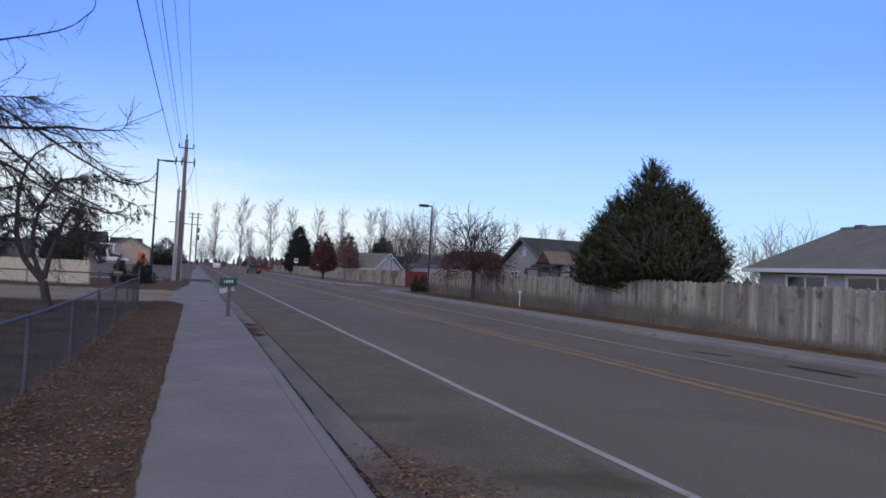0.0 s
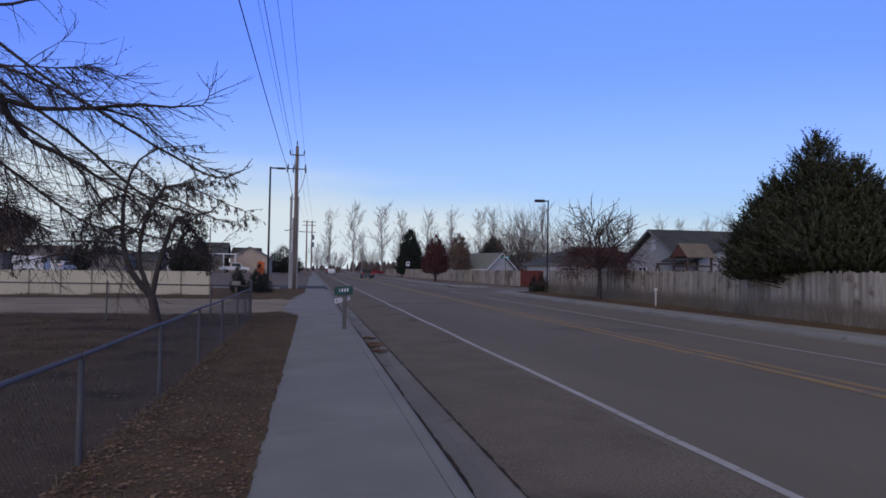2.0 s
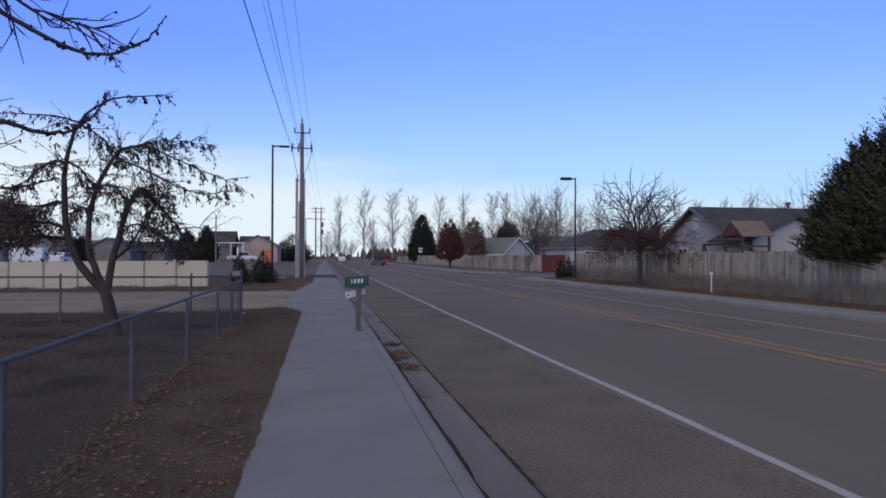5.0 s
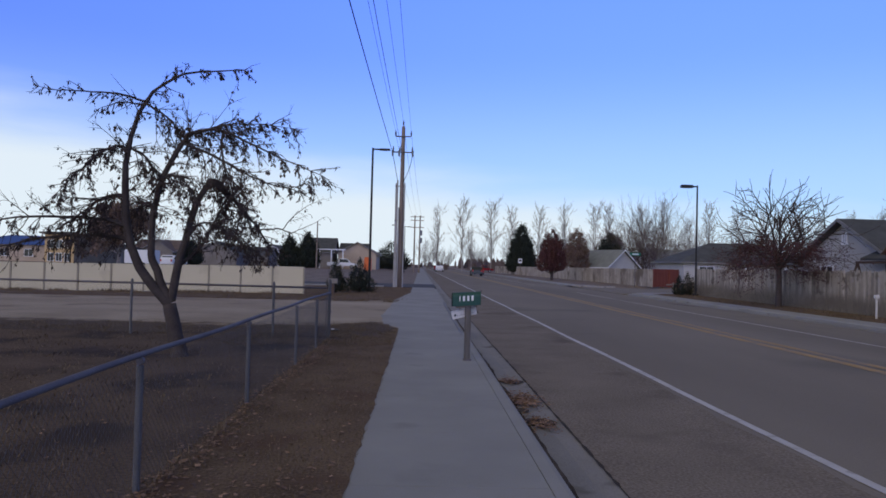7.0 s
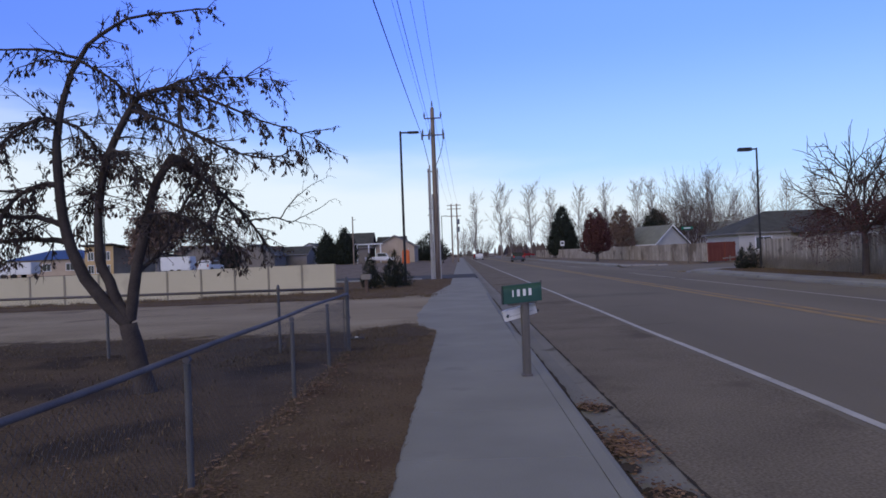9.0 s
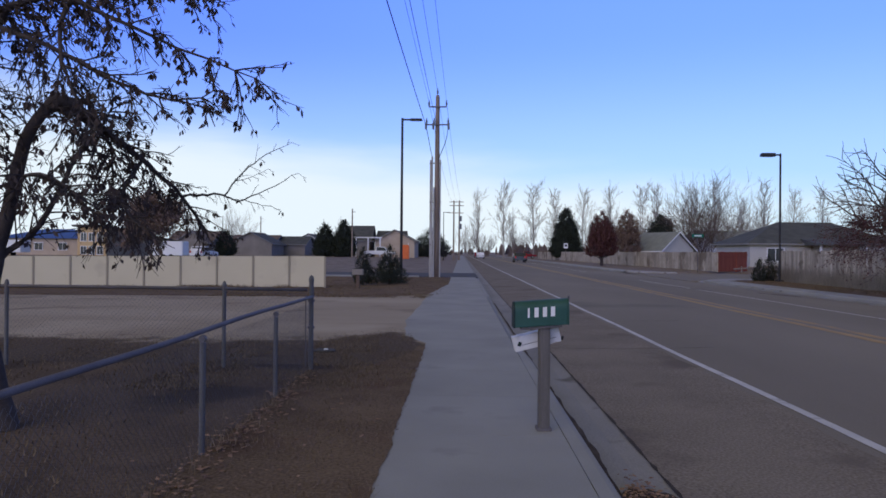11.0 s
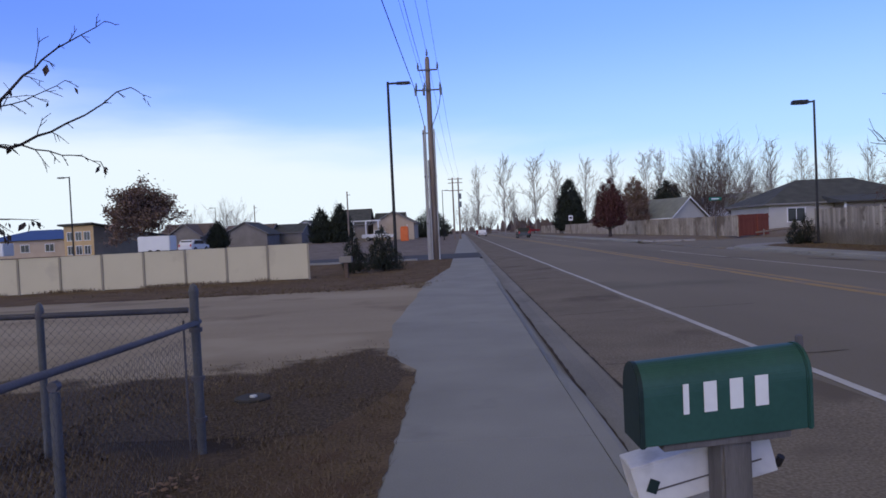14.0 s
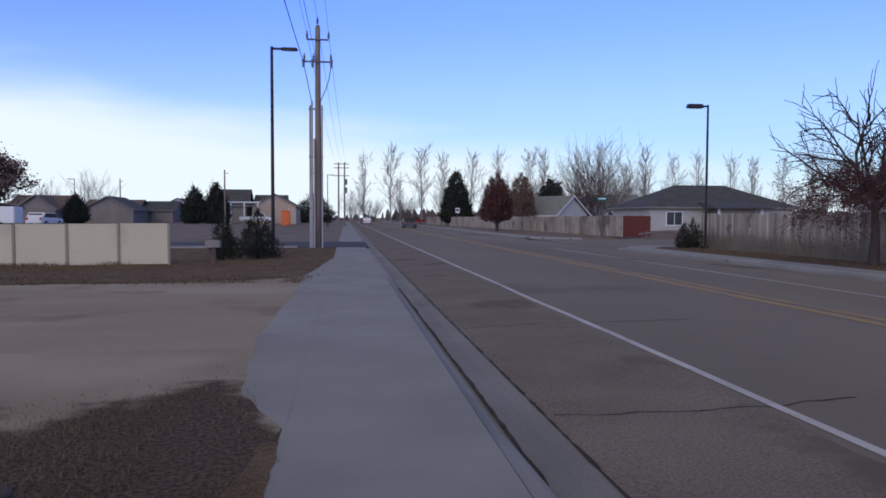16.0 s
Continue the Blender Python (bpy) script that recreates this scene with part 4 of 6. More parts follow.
# ---------- poles, lamps, wires ----------
def street_lamp(loc, h, reach, rz, group, label, head=(0.62, 0.26, 0.13), r=0.08):
    t = thing("street_lamp", label, "street lamp", loc, rz, group)
    b = Build(); b.tube([(0, 0, -0.2), (0, 0, h)], [r, r * 0.75], 10)
    part("pole", b, M_BRONZE, t)
    b = Build(); b.box((0, 0, 0.03), (0.36, 0.36, 0.12))
    part("base_plate", b, M_BRONZE, t, bevel=0.01)
    b = Build(); b.box((reach / 2, 0, h - 0.08), (reach, 0.07, 0.09))
    part("arm", b, M_BRONZE, t, bevel=0.01)
    b = Build(); b.box((reach + head[0] / 2 - 0.05, 0, h - 0.08), head, taper=0.9)
    hd = part("head", b, M_BRONZE, t, "flat box lamp head", bevel=0.02)
    b = Build(); b.box((reach + head[0] / 2 - 0.05, 0, h - 0.08 - head[2] / 2 - 0.008), (head[0] * 0.6, head[1] * 0.7, 0.02))
    part("lens", b, M_LAMP_GREY, hd)
    return t

street_lamp((-2.55, 49.4, rise(-2.55, 49.4)), 8.65, 0.42, 0, "street lamps", "tall dark bronze street lamp beside young pines", (0.7, 0.3, 0.1))
street_lamp((19.15, 53.9, 0), 7.45, 0.35, 180, "street lamps", "dark street lamp with a box head by the board fence", (0.85, 0.35, 0.2), 0.07)
for (x, y, h, rz) in ((-37.4, 84.0, 8.45, 180), (-46.7, 150, 7.7, 180), (-2.6, 140, 8.8, 0), (-3.2, 122, 8.0, 180)):
    street_lamp((x, y, rise(x, y)), h, 0.5, rz, "street lamps", "slim dark street lamp far beyond the fence", (0.7, 0.3, 0.12))

def utility_pole(loc, h, label):
    t = thing("utility_pole", label, "utility pole", loc)
    b = Build(); b.smooth = True
    b.tube([(0, 0, -0.3), (0, 0, h * 0.5), (0, 0, h - 0.15), (0, 0, h)], [0.19, 0.155, 0.125, 0.09], 12)
    part("pole", b, M_POLE, t, "weathered round timber pole")
    for k, (dx, dy, r, top) in enumerate(((-0.30, -0.12, 0.055, 7.4), (-0.40, 0.05, 0.05, 7.2), (-0.18, -0.2, 0.045, 5.5), (0.2, -0.1, 0.04, 7.2))):
        b = Build(); b.tube([(dx, dy, -0.1), (dx, dy, top)], r, 8)
        part("conduit", b, M_CONDUIT, t, "grey riser conduit strapped to the pole")
    for z in (2.0, 4.6, 7.0):
        b = Build(); b.box((-0.1, -0.06, z), (0.72, 0.05, 0.06))
        part("bracket", b, M_GALV, t)
    for z, w in ((h - 0.75, 1.0), (h - 1.85, 1.3)):
        b = Build(); b.box((0, -0.16, z), (w * 1.1, 0.07, 0.08))
        part("crossarm", b, M_GALV, t, bevel=0.01)
    for x, z in ((-0.52, h - 0.7), (0.55, h - 0.7), (0.0, h + 0.02), (-0.66, h - 1.8), (0.66, h - 1.8), (-0.2, h - 1.8)):
        b = Build()
        b.tube([(x, -0.16, z), (x, -0.16, z + 0.08), (x, -0.16, z + 0.1), (x, -0.16, z + 0.2), (x, -0.16, z + 0.22), (x, -0.16, z + 0.36)], [0.03, 0.075, 0.04, 0.075, 0.04, 0.03], 8)
        part("insulator", b, M_INSUL, t)
    for x in (-0.7, 0.68, -0.25):
        b = Build(); b.tube([(x, -0.22, h - 2.15), (x, -0.22, h - 1.75)], [0.06, 0.08], 8)
        part("cutout", b, M_INSUL, t, "hanging fuse cutout")
    for s in (-1, 1):
        b = Build(); b.smooth = True
        b.tube(smooth_line([(0.66 * s, -0.2, h - 2.1), (0.5 * s, -0.12, h - 2.9), (0.2 * s - 0.1, -0.1, h - 3.9)], 5), 0.022, 6)
        part("drop_cable", b, M_CABLE, t)
    return t

POLE = (-0.92, 55.7, 0)
utility_pole(POLE, 11.2, "tall timber utility pole with conduits and insulators")

def far_pole(loc, h):
    t = thing("utility_pole", "distant pair of timber poles with crossarms and transformer", "utility pole", loc)
    for x in (-0.5, 0.55):
        b = Build(); b.tube([(x, 0, -0.3), (x, 0, h)], [0.17, 0.12], 8)
        part("pole", b, M_POLE, t)
    for z in (h - 0.3, h - 1.0, h - 2.4):
        b = Build(); b.box((0, -0.1, z), (2.7, 0.1, 0.13))
        part("crossarm", b, M_POLE, t)
    for z in (h - 3.5, h - 5.0):
        b = Build(); b.tube([(0.75, -0.3, z - 0.5), (0.75, -0.3, z + 0.5)], 0.3, 10)
        part("transformer", b, M_INSUL, t)
far_pole((-0.3, 146, 0), 11.4)

def wire(a, b_, sag, r, label="thin black overhead wire"):
    pts = []
    for i in range(25):
        s = i / 24
        p = Vector(a).lerp(Vector(b_), s)
        p.z -= sag * 4 * s * (1 - s)
        pts.append(tuple(p))
    b = Build(); b.smooth = True
    b.tube(pts, r, 5)
    return tagged(part("overhead_wire", b, M_CABLE, None, fix=False), label, "cable", "overhead wires")

px, py = POLE[0], POLE[1] - 0.16
for dx, z, r, sag in ((-0.72, 9.35, 0.019, 0.45), (-0.52, 10.75, 0.008, 0.5), (0.0, 11.4, 0.009, 0.5), (0.55, 10.75, 0.008, 0.5), (-0.1, 9.6, 0.012, 0.45)):
    wire((px + dx, py, z), (px + dx - 0.1, -22, z - 0.1), sag, r)
for dx, z, r in ((-0.52, 10.75, 0.01), (0.0, 11.4, 0.01), (0.55, 10.75, 0.01)):
    wire((px + dx, py, z), (dx * 1.6 - 0.3, 145.9, 11.2), 1.1, r)

# ---------- tan vinyl fence ----------
def vinyl_fence():
    x0, y0, ang, zb = -5.9, 46.0, 184.0, 0.0
    t = thing("vinyl_fence", "tan vinyl privacy fence with slim posts", "fence", (x0, y0, zb), ang - 180)
    n, pitch, h = 17, 1.7, 1.5
    tilt = radians(ang)
    def foot(i):
        return rise(x0 + i * pitch * math.cos(tilt), y0 + i * pitch * math.sin(tilt)) - 0.03
    for i in range(n + 1):
        b = Build(); b.box((-i * pitch, 0, h / 2 + foot(i)), (0.09, 0.1, h + 0.03))
        part("post", b, M_VINYL_POST, t, bevel=0.006)
    me = None
    for i in range(n):
        if me is None:
            b = Build(); b.box((0, 0, h / 2 + 0.03), (pitch - 0.085, 0.05, h - 0.06))
            me = tidy(b.mesh("panel"), 0.006)
            me.materials.append(M_VINYL)
            b = Build(); b.box((0, 0, h), (pitch - 0.09, 0.075, 0.06))
            rail = tidy(b.mesh("rail"), 0.006)
            rail.materials.append(M_VINYL)
        o = part("panel", me, M_VINYL, t)
        o.location = (-(i + 0.5) * pitch, 0.01, foot(i + 0.5))
        r = part("rail", rail, M_VINYL, t)
        r.location = (-(i + 0.5) * pitch, 0.01, foot(i + 0.5))
vinyl_fence()

# ---------- wooden board fences across the road ----------
def fence_x(y):
    return 18.3 + 0.034 * (y - 5)

def board_fence(y0, y1, label, seed):
    rnd = random.Random(seed)
    t = thing("board_fence", label, "fence", (fence_x(y0), y0, 0), -math.degrees(math.atan(0.034)))
    L = (y1 - y0) * math.sqrt(1 + 0.034 ** 2)
    meshes = []
    for k in range(4):
        w, h = 0.142 + 0.004 * k, 1.8 + 0.025 * (k - 1.5)
        b = Build()
        b.prism([(-w / 2, 0.04), (w / 2, 0.04), (w / 2, h - 0.04), (w / 2 - 0.03, h), (-w / 2 + 0.03, h), (-w / 2, h - 0.04)], "x", -0.009, 0.009)
        me = tidy(b.mesh("board"))
        me.materials.append(M_FENCE)
        meshes.append(me)
    y = 0.08
    while y < L:
        o = part("board", meshes[rnd.randrange(4)], M_FENCE, t)
        o.location = (rnd.uniform(-0.006, 0.006), y, rnd.uniform(-0.03, 0.02))
        o.rotation_euler = (rnd.gauss(0, 0.006), rnd.gauss(0, 0.008), 0)
        y += 0.156
    k = 0.0
    while k <= L + 0.1:
        b = Build(); b.box((0.06, k, 0.88), (0.09, 0.09, 1.8))
        part("post", b, M_FENCE, t)
        k += 2.44
    for z in (0.35, 1.0, 1.6):
        b = Build(); b.box((0.035, L / 2, z), (0.04, L, 0.09))
        part("rail", b, M_FENCE, t)
board_fence(2, 30, "weathered grey-brown cedar board fence on a dirt verge", 3)
board_fence(30.1, 56, "weathered grey-brown cedar board fence beside a street corner", 4)

def board_run(name, p0, p1, h, mat, label, seed, pitch=0.15):
    """A farther fence: posts as parts, its many boards joined."""
    rnd = random.Random(seed)
    a, c = Vector((*p0, 0)), Vector((*p1, 0))
    L = (c - a).length
    ang = math.degrees(math.atan2(c.y - a.y, c.x - a.x))
    t = thing(name, label, "fence", (*p0, rise(*p0)), ang)
    b = Build()
    s = 0.0
    while s < L:
        hh = h + rnd.uniform(-0.03, 0.02)
        b.box((s, rnd.uniform(-0.006, 0.006), hh / 2), (pitch - 0.012, 0.02, hh))
        s += pitch
    part("boarding", b, mat, t, kind="stuff", fix=False)
    s = 0.0
    while s < L:
        part("post", Build().box((s, -0.06, h / 2 - 0.05), (0.1, 0.1, h)), mat, t)
        s += 2.44 if L < 20 else 4.88
    part("rail", Build().box((L / 2, -0.035, h * 0.85), (L, 0.04, 0.09)), mat, t)
board_run("board_fence", (23.3, 75.3), (20.2, 190), 1.75, M_FENCE_FAR, "sun-bleached tan board fence along the far road", 7)
board_run("red_fence", (23.45, 75.4), (26.9, 77.5), 1.78, M_RED_FENCE, "red-brown stained board fence on the corner", 8)

# ---------- houses ----------
def window(parent, c, w, h, axis, out):
    """Frame, pane and sill on a wall; axis is the wall's normal, out the side it faces."""
    def put(name, da, dz, sa, sz, depth, mat, lab="", push=0.02):
        if axis == "y":
            b = Build().box((c[0] + da, c[1] + out * push, c[2] + dz), (sa, depth, sz))
        else:
            b = Build().box((c[0] + out * push, c[1] + da, c[2] + dz), (depth, sa, sz))
        return part(name, b, mat, parent, lab)
    win = put("window", 0, 0, w, h, 0.03, M_GLASS, "dark glazed window", 0.012)
    for name, da, dz, sa, sz in (("window_frame", 0, h / 2, w + 0.16, 0.09), ("window_sill", 0, -h / 2, w + 0.2, 0.09), ("window_frame", -w / 2, 0, 0.09, h - 0.09),
                                 ("window_frame", w / 2, 0, 0.09, h - 0.09), ("mullion", 0, 0, 0.05, h - 0.09)):
        o = put(name, da, dz, sa, sz, 0.07, M_TRIM, "", 0.036)
        o.parent = win
    return win

def gable_house(name, label, loc, rz, lx, ly, eave, ridge, wall, roof, over=0.45, wins=(), z0=-0.3, trim=None):
    """Ridge along local x; gable ends at x = 0 and x = lx."""
    t = thing(name, label, "house", loc, rz)
    trim = trim or M_FASCIA
    hy = ly / 2
    b = Build()
    b.prism([(-hy, z0), (hy, z0), (hy, eave), (0, ridge), (-hy, eave)], "x", 0, lx)
    part("wall", b, wall, t)
    k = (ridge - eave) / hy
    for s in (-1, 1):
        b = Build()
        e = hy + over
        b.prism([(0, ridge + 0.03), (s * e, ridge + 0.03 - k * e), (s * e, ridge + 0.17 - k * e), (0, ridge + 0.17)], "x", -over, lx + over)
        r = part("roof", b, roof, t, "shingled roof slope")
        b = Build(); b.box((lx / 2, s * (e + 0.015), ridge + 0.09 - k * e), (lx + 2 * over, 0.03, 0.18))
        o = part("fascia", b, trim, r)
    for s, x in ((-1, -over - 0.015), (1, lx + over + 0.015)):
        for q in (-1, 1):
            b = Build()
            e = hy + over
            b.prism([(0, ridge - 0.0), (q * e, ridge - k * e), (q * e, ridge + 0.18 - k * e), (0, ridge + 0.18)], "x", x - 0.014, x + 0.014)
            part("bargeboard", b, trim, t)
    for c, w, h, axis, out in wins:
        window(t, c, w, h, axis, out)
    return t

def hip_house(name, label, loc, lx, ly, eave, ridge, inset, wall, roof, wins=(), over=0.5, z0=-0.3, slim=False):
    """Ridge along the longer side, hipped at both ends."""
    t = thing(name, label, "house", loc)
    b = Build(); b.box((lx / 2, ly / 2, (eave + z0) / 2), (lx, ly, eave - z0))
    part("wall", b, wall, t)
    x0, x1, y0, y1 = -over, lx + over, -over, ly + over
    if lx >= ly:
        r0, r1 = (x0 + inset, (y0 + y1) / 2, ridge), (x1 - inset, (y0 + y1) / 2, ridge)
    else:
        r0, r1 = ((x0 + x1) / 2, y0 + inset, ridge), ((x0 + x1) / 2, y1 - inset, ridge)
    e = eave + 0.05
    vs = [(x0, y0, e), (x1, y0, e), (x1, y1, e), (x0, y1, e), r0, r1]
    fs = [(0, 1, 5, 4), (1, 2, 5), (2, 3, 4, 5), (3, 0, 4)] if lx >= ly else [(0, 1, 4), (1, 2, 5, 4), (2, 3, 5), (3, 0, 4, 5)]
    b = Build(); b.add(vs, fs + [(3, 2, 1, 0)])
    r = part("roof", b, roof, t, "hipped shingle roof")
    for c, s in (((lx / 2, y0 - 0.015, e - 0.07), (lx + 2 * over, 0.03, 0.16)), ((lx / 2, y1 + 0.015, e - 0.07), (lx + 2 * over, 0.03, 0.16)),
                 ((x0 - 0.015, ly / 2, e - 0.07), (0.03, ly + 2 * over, 0.16)), ((x1 + 0.015, ly / 2, e - 0.07), (0.03, ly + 2 * over, 0.16))):
        part("fascia", Build().box(c, s), M_TRIM if ly > lx else M_FASCIA, r)
    b = Build()
    b.tube([r0, r1], 0.07, 6)
    part("ridge_cap", b, roof, r)
    for c, w, h, axis, out in wins:
        window(t, c, w, h, axis, out)
    return t

# house with the gable towards the road
houseA = gable_house("house", "pale sided house with a dark shingle gable roof", (23.4, 44.2, 0), 0, 15, 8.2, 2.45, 4.5, M_SIDING, M_ROOF_DARK,
                     wins=(((0, 0, 3.6), 0.35, 0.6, "x", -1), ((0, 1.6, 1.5), 1.2, 1.2, "x", -1)))
part("chimney_pipe", Build().tube([(6.0, -0.4, 4.3), (6.0, -0.4, 4.85), (6.0, -0.4, 4.86), (6.0, -0.4, 5.0)], [0.1, 0.1, 0.17, 0.17], 10), M_GALV, houseA)
b = Build(); b.prism([(-0.45, -0.3), (4.4, -0.3), (4.4, 2.5), (1.97, 3.6), (-0.45, 2.5)], "y", -6.4, -4.1)
wing = part("wing", b, M_SIDING, houseA, "front wing with a gable")
for s in (-1, 1):
    b = Build(); b.prism([(1.97, 3.64), (1.97 + s * 2.8, 2.37), (1.97 + s * 2.8, 2.49), (1.97, 3.77)], "y", -6.75, -2.6)
    part("wing_roof", b, M_ROOF_DARK, wing)
window(houseA, (3.0, -6.4, 1.9), 1.5, 0.9, "y", -1)

hip_house("house", "grey-green hip-roofed house with white soffit and trim", (22.3, 5.5, 0), 5.0, 14.5, 2.45, 4.25, 2.1, M_SIDING, M_ROOF_GREY,
          wins=(((0, 12.2, 2.0), 1.8, 0.5, "x", -1), ((0, 9.2, 2.0), 2.4, 0.5, "x", -1), ((0, 5.5, 2.0), 2.4, 0.5, "x", -1)))
for z, y in ((4.27, 15.4), (4.27, 11.5), (4.27, 8.0)):
    t = bpy.data.objects["house.001"]
    part("roof_vent", Build().box((2.6, y - 5.5 + 2.2, z), (0.35, 0.4, 0.22), taper=0.8), M_ROOF_DARK, t)

houseR = hip_house("house", "pale grey corner house with a dark hip roof", (30.4, 85.5, 0.3), 15.5, 9.5, 2.35, 4.75, 5.2, M_SIDING, M_ROOF_DARK,
          wins=(((2.6, 0, 1.25), 1.7, 1.35, "y", -1), ((8.2, -1.2, 1.5), 0.9, 0.8, "y", -1)))
b = Build(); b.box((8.0, -1.2, 1.05), (3.6, 2.4, 2.6))
part("porch_bay", b, M_SIDING_GREY, houseR, "shaded entrance bay")
for x in (5.9, 10.4):
    part("porch_post", Build().box((x, -2.6, 1.05), (0.18, 0.18, 2.6)), M_TRIM, houseR)
b = Build(); b.add([(5.3, -3.1, 2.35), (11.2, -3.1, 2.35), (11.2, 0.4, 2.95), (5.3, 0.4, 2.95), (5.3, -3.1, 2.22), (11.2, -3.1, 2.22), (11.2, 0.4, 2.22), (5.3, 0.4, 2.22)],
                   [(0, 1, 2, 3), (7, 6, 5, 4), (0, 4, 5, 1), (1, 5, 6, 2), (2, 6, 7, 3), (3, 7, 4, 0)])
part("porch_roof", b, M_ROOF_DARK, houseR)

gable_house("house", "low grey house with white bargeboards behind a fence", (31.2, 112, 0.1), 118, 10, 6.0, 2.0, 4.4, M_SIDING, M_ROOF_GREY, trim=M_TRIM)
gable_house("house", "white gabled house behind a board fence", (38.5, 124, 0.2), 90, 9, 5.5, 2.2, 4.4, M_TRIM, M_ROOF_GREY)
gable_house("house", "distant grey house with a pale roof", (48, 130, 0.3), 180, 8, 7, 3.0, 5.0, M_SIDING, M_ROOF_GREY)

# far houses on the other side, beyond the vinyl fence
for x, y, rz, lx, ly, ev, rd, w, r, lab in (
        (-55.5, 150, 0, 8.2, 9, 2.7, 4.6, M_SIDING_GREY, M_ROOF_BROWN, "distant brown-roofed house"),
        (-50.2, 143, 90, 9, 6, 2.4, 4.5, M_SIDING_GREY, M_ROOF_BROWN, "distant brown gabled house"),
        (-39.6, 145, 90, 9, 8.2, 2.3, 4.4, M_SIDING_GREY, M_ROOF_DARK, "distant grey gabled house"),
        (-46.5, 158, 0, 9, 9, 2.4, 4.1, M_SIDING_GREY, M_ROOF_BROWN, "distant low brown-roofed house"),
        (-38.5, 160, 0, 7, 9, 2.3, 3.9, M_SIDING_GREY, M_ROOF_DARK, "distant low dark-roofed house"),
        (-34.0, 170, 90, 10, 6, 3.2, 4.8, M_TRIM, M_ROOF_DARK, "distant white gabled house"),
        (-29.5, 168, 0, 5, 7, 2.3, 3.4, M_SIDING, M_ROOF_BROWN, "distant pale low house"),
        (-22.5, 150, 0, 5.6, 8, 3.2, 5.9, M_SIDING_GREY, M_ROOF_DARK, "distant dark-roofed house"),
        (-15.6, 152, 0, 5, 8, 3.0, 5.0, M_SIDING_GREY, M_ROOF_DARK, "distant dark house"),
        (-11.8, 143, 90, 12, 7.4, 3.0, 5.0, M_SIDING_TAN, M_ROOF_BROWN, "tan stucco house with a pale gable")):
    gable_house("house", lab + " beyond the yard", (x, y, rise(x, y)), rz, lx, ly, ev, rd, w, r)

def office():
    z = rise(-58, 125)
    t = thing("office_building", "ochre two-storey building with a sloping roof", "building", (-60.3, 122, z - 0.3), -22)
    b = Build(); b.prism([(0, -0.3), (15, -0.3), (15, 2.5), (0, 4.75)], "x", 0, 6.3)
    part("wall", b, M_OCHRE, t)
    b = Build(); b.prism([(0.02, -0.3), (15.02, -0.3), (15.02, 2.45), (0.02, 4.7)], "x", 6.3, 6.36)
    part("side_cladding", b, M_SIDING_GREY, t, "dark grey side cladding")
    b = Build(); b.prism([(-0.7, 4.9), (15.6, 2.45), (15.6, 2.7), (-0.7, 5.15)], "x", -0.5, 6.9)
    part("roof", b, M_ROOF_DARK, t)
    for x in (1.4, 3.2, 5.0):
        for zz in (1.1, 3.2):
            window(t, (x, 0, zz), 1.3, 1.3, "y", -1)
    t = thing("building", "low building with a bright blue metal roof", "building", (-76, 126, z))
    b = Build(); b.box((7, 5, 1.2), (14, 10, 3.0))
    part("wall", b, M_SIDING_TAN, t)
    b = Build(); b.add([(-0.6, -0.6, 2.7), (14.6, -0.6, 2.7), (14.6, 10.6, 2.7), (-0.6, 10.6, 2.7), (5, 5, 4.4), (10, 5, 4.4)], [(0, 1, 5, 4), (1, 2, 5), (2, 3, 4, 5), (3, 0, 4), (3, 2, 1, 0)])
    part("roof", b, M_ROOF_BLUE, t)
    for x in (3, 7, 11):
        window(t, (x, 0, 1.4), 1.4, 1.2, "y", -1)
office()

def pergola():
    t = thing("pergola", "pale timber pergola frame before a distant dark house", "pergola", (-18.6, 140, rise(-18.6, 140)))
    for x in (0, 2.2, 4.4):
        part("post", Build().box((x, 0, 1.7), (0.22, 0.22, 3.6)), M_TRIM, t)
    part("beam", Build().box((2.2, 0, 3.55), (5.2, 0.25, 0.22)), M_TRIM, t)
pergola()
def light_pole(loc, h):
    t = thing("utility_pole", "slim wooden pole far beyond the yard", "utility pole", loc)
    part("pole", Build().tube([(0, 0, -0.2), (0, 0, h)], [0.13, 0.09], 8), M_POLE, t)
    part("bracket", Build().box((0.25, 0, h - 0.5), (0.5, 0.06, 0.08)), M_GALV, t)
light_pole((-39.1, 150, rise(-39, 150)), 7.8)
light_pole((-16.2, 120, rise(-16, 120)), 7.6)
light_pole((-62.0, 150, rise(-62, 150)), 7.4)

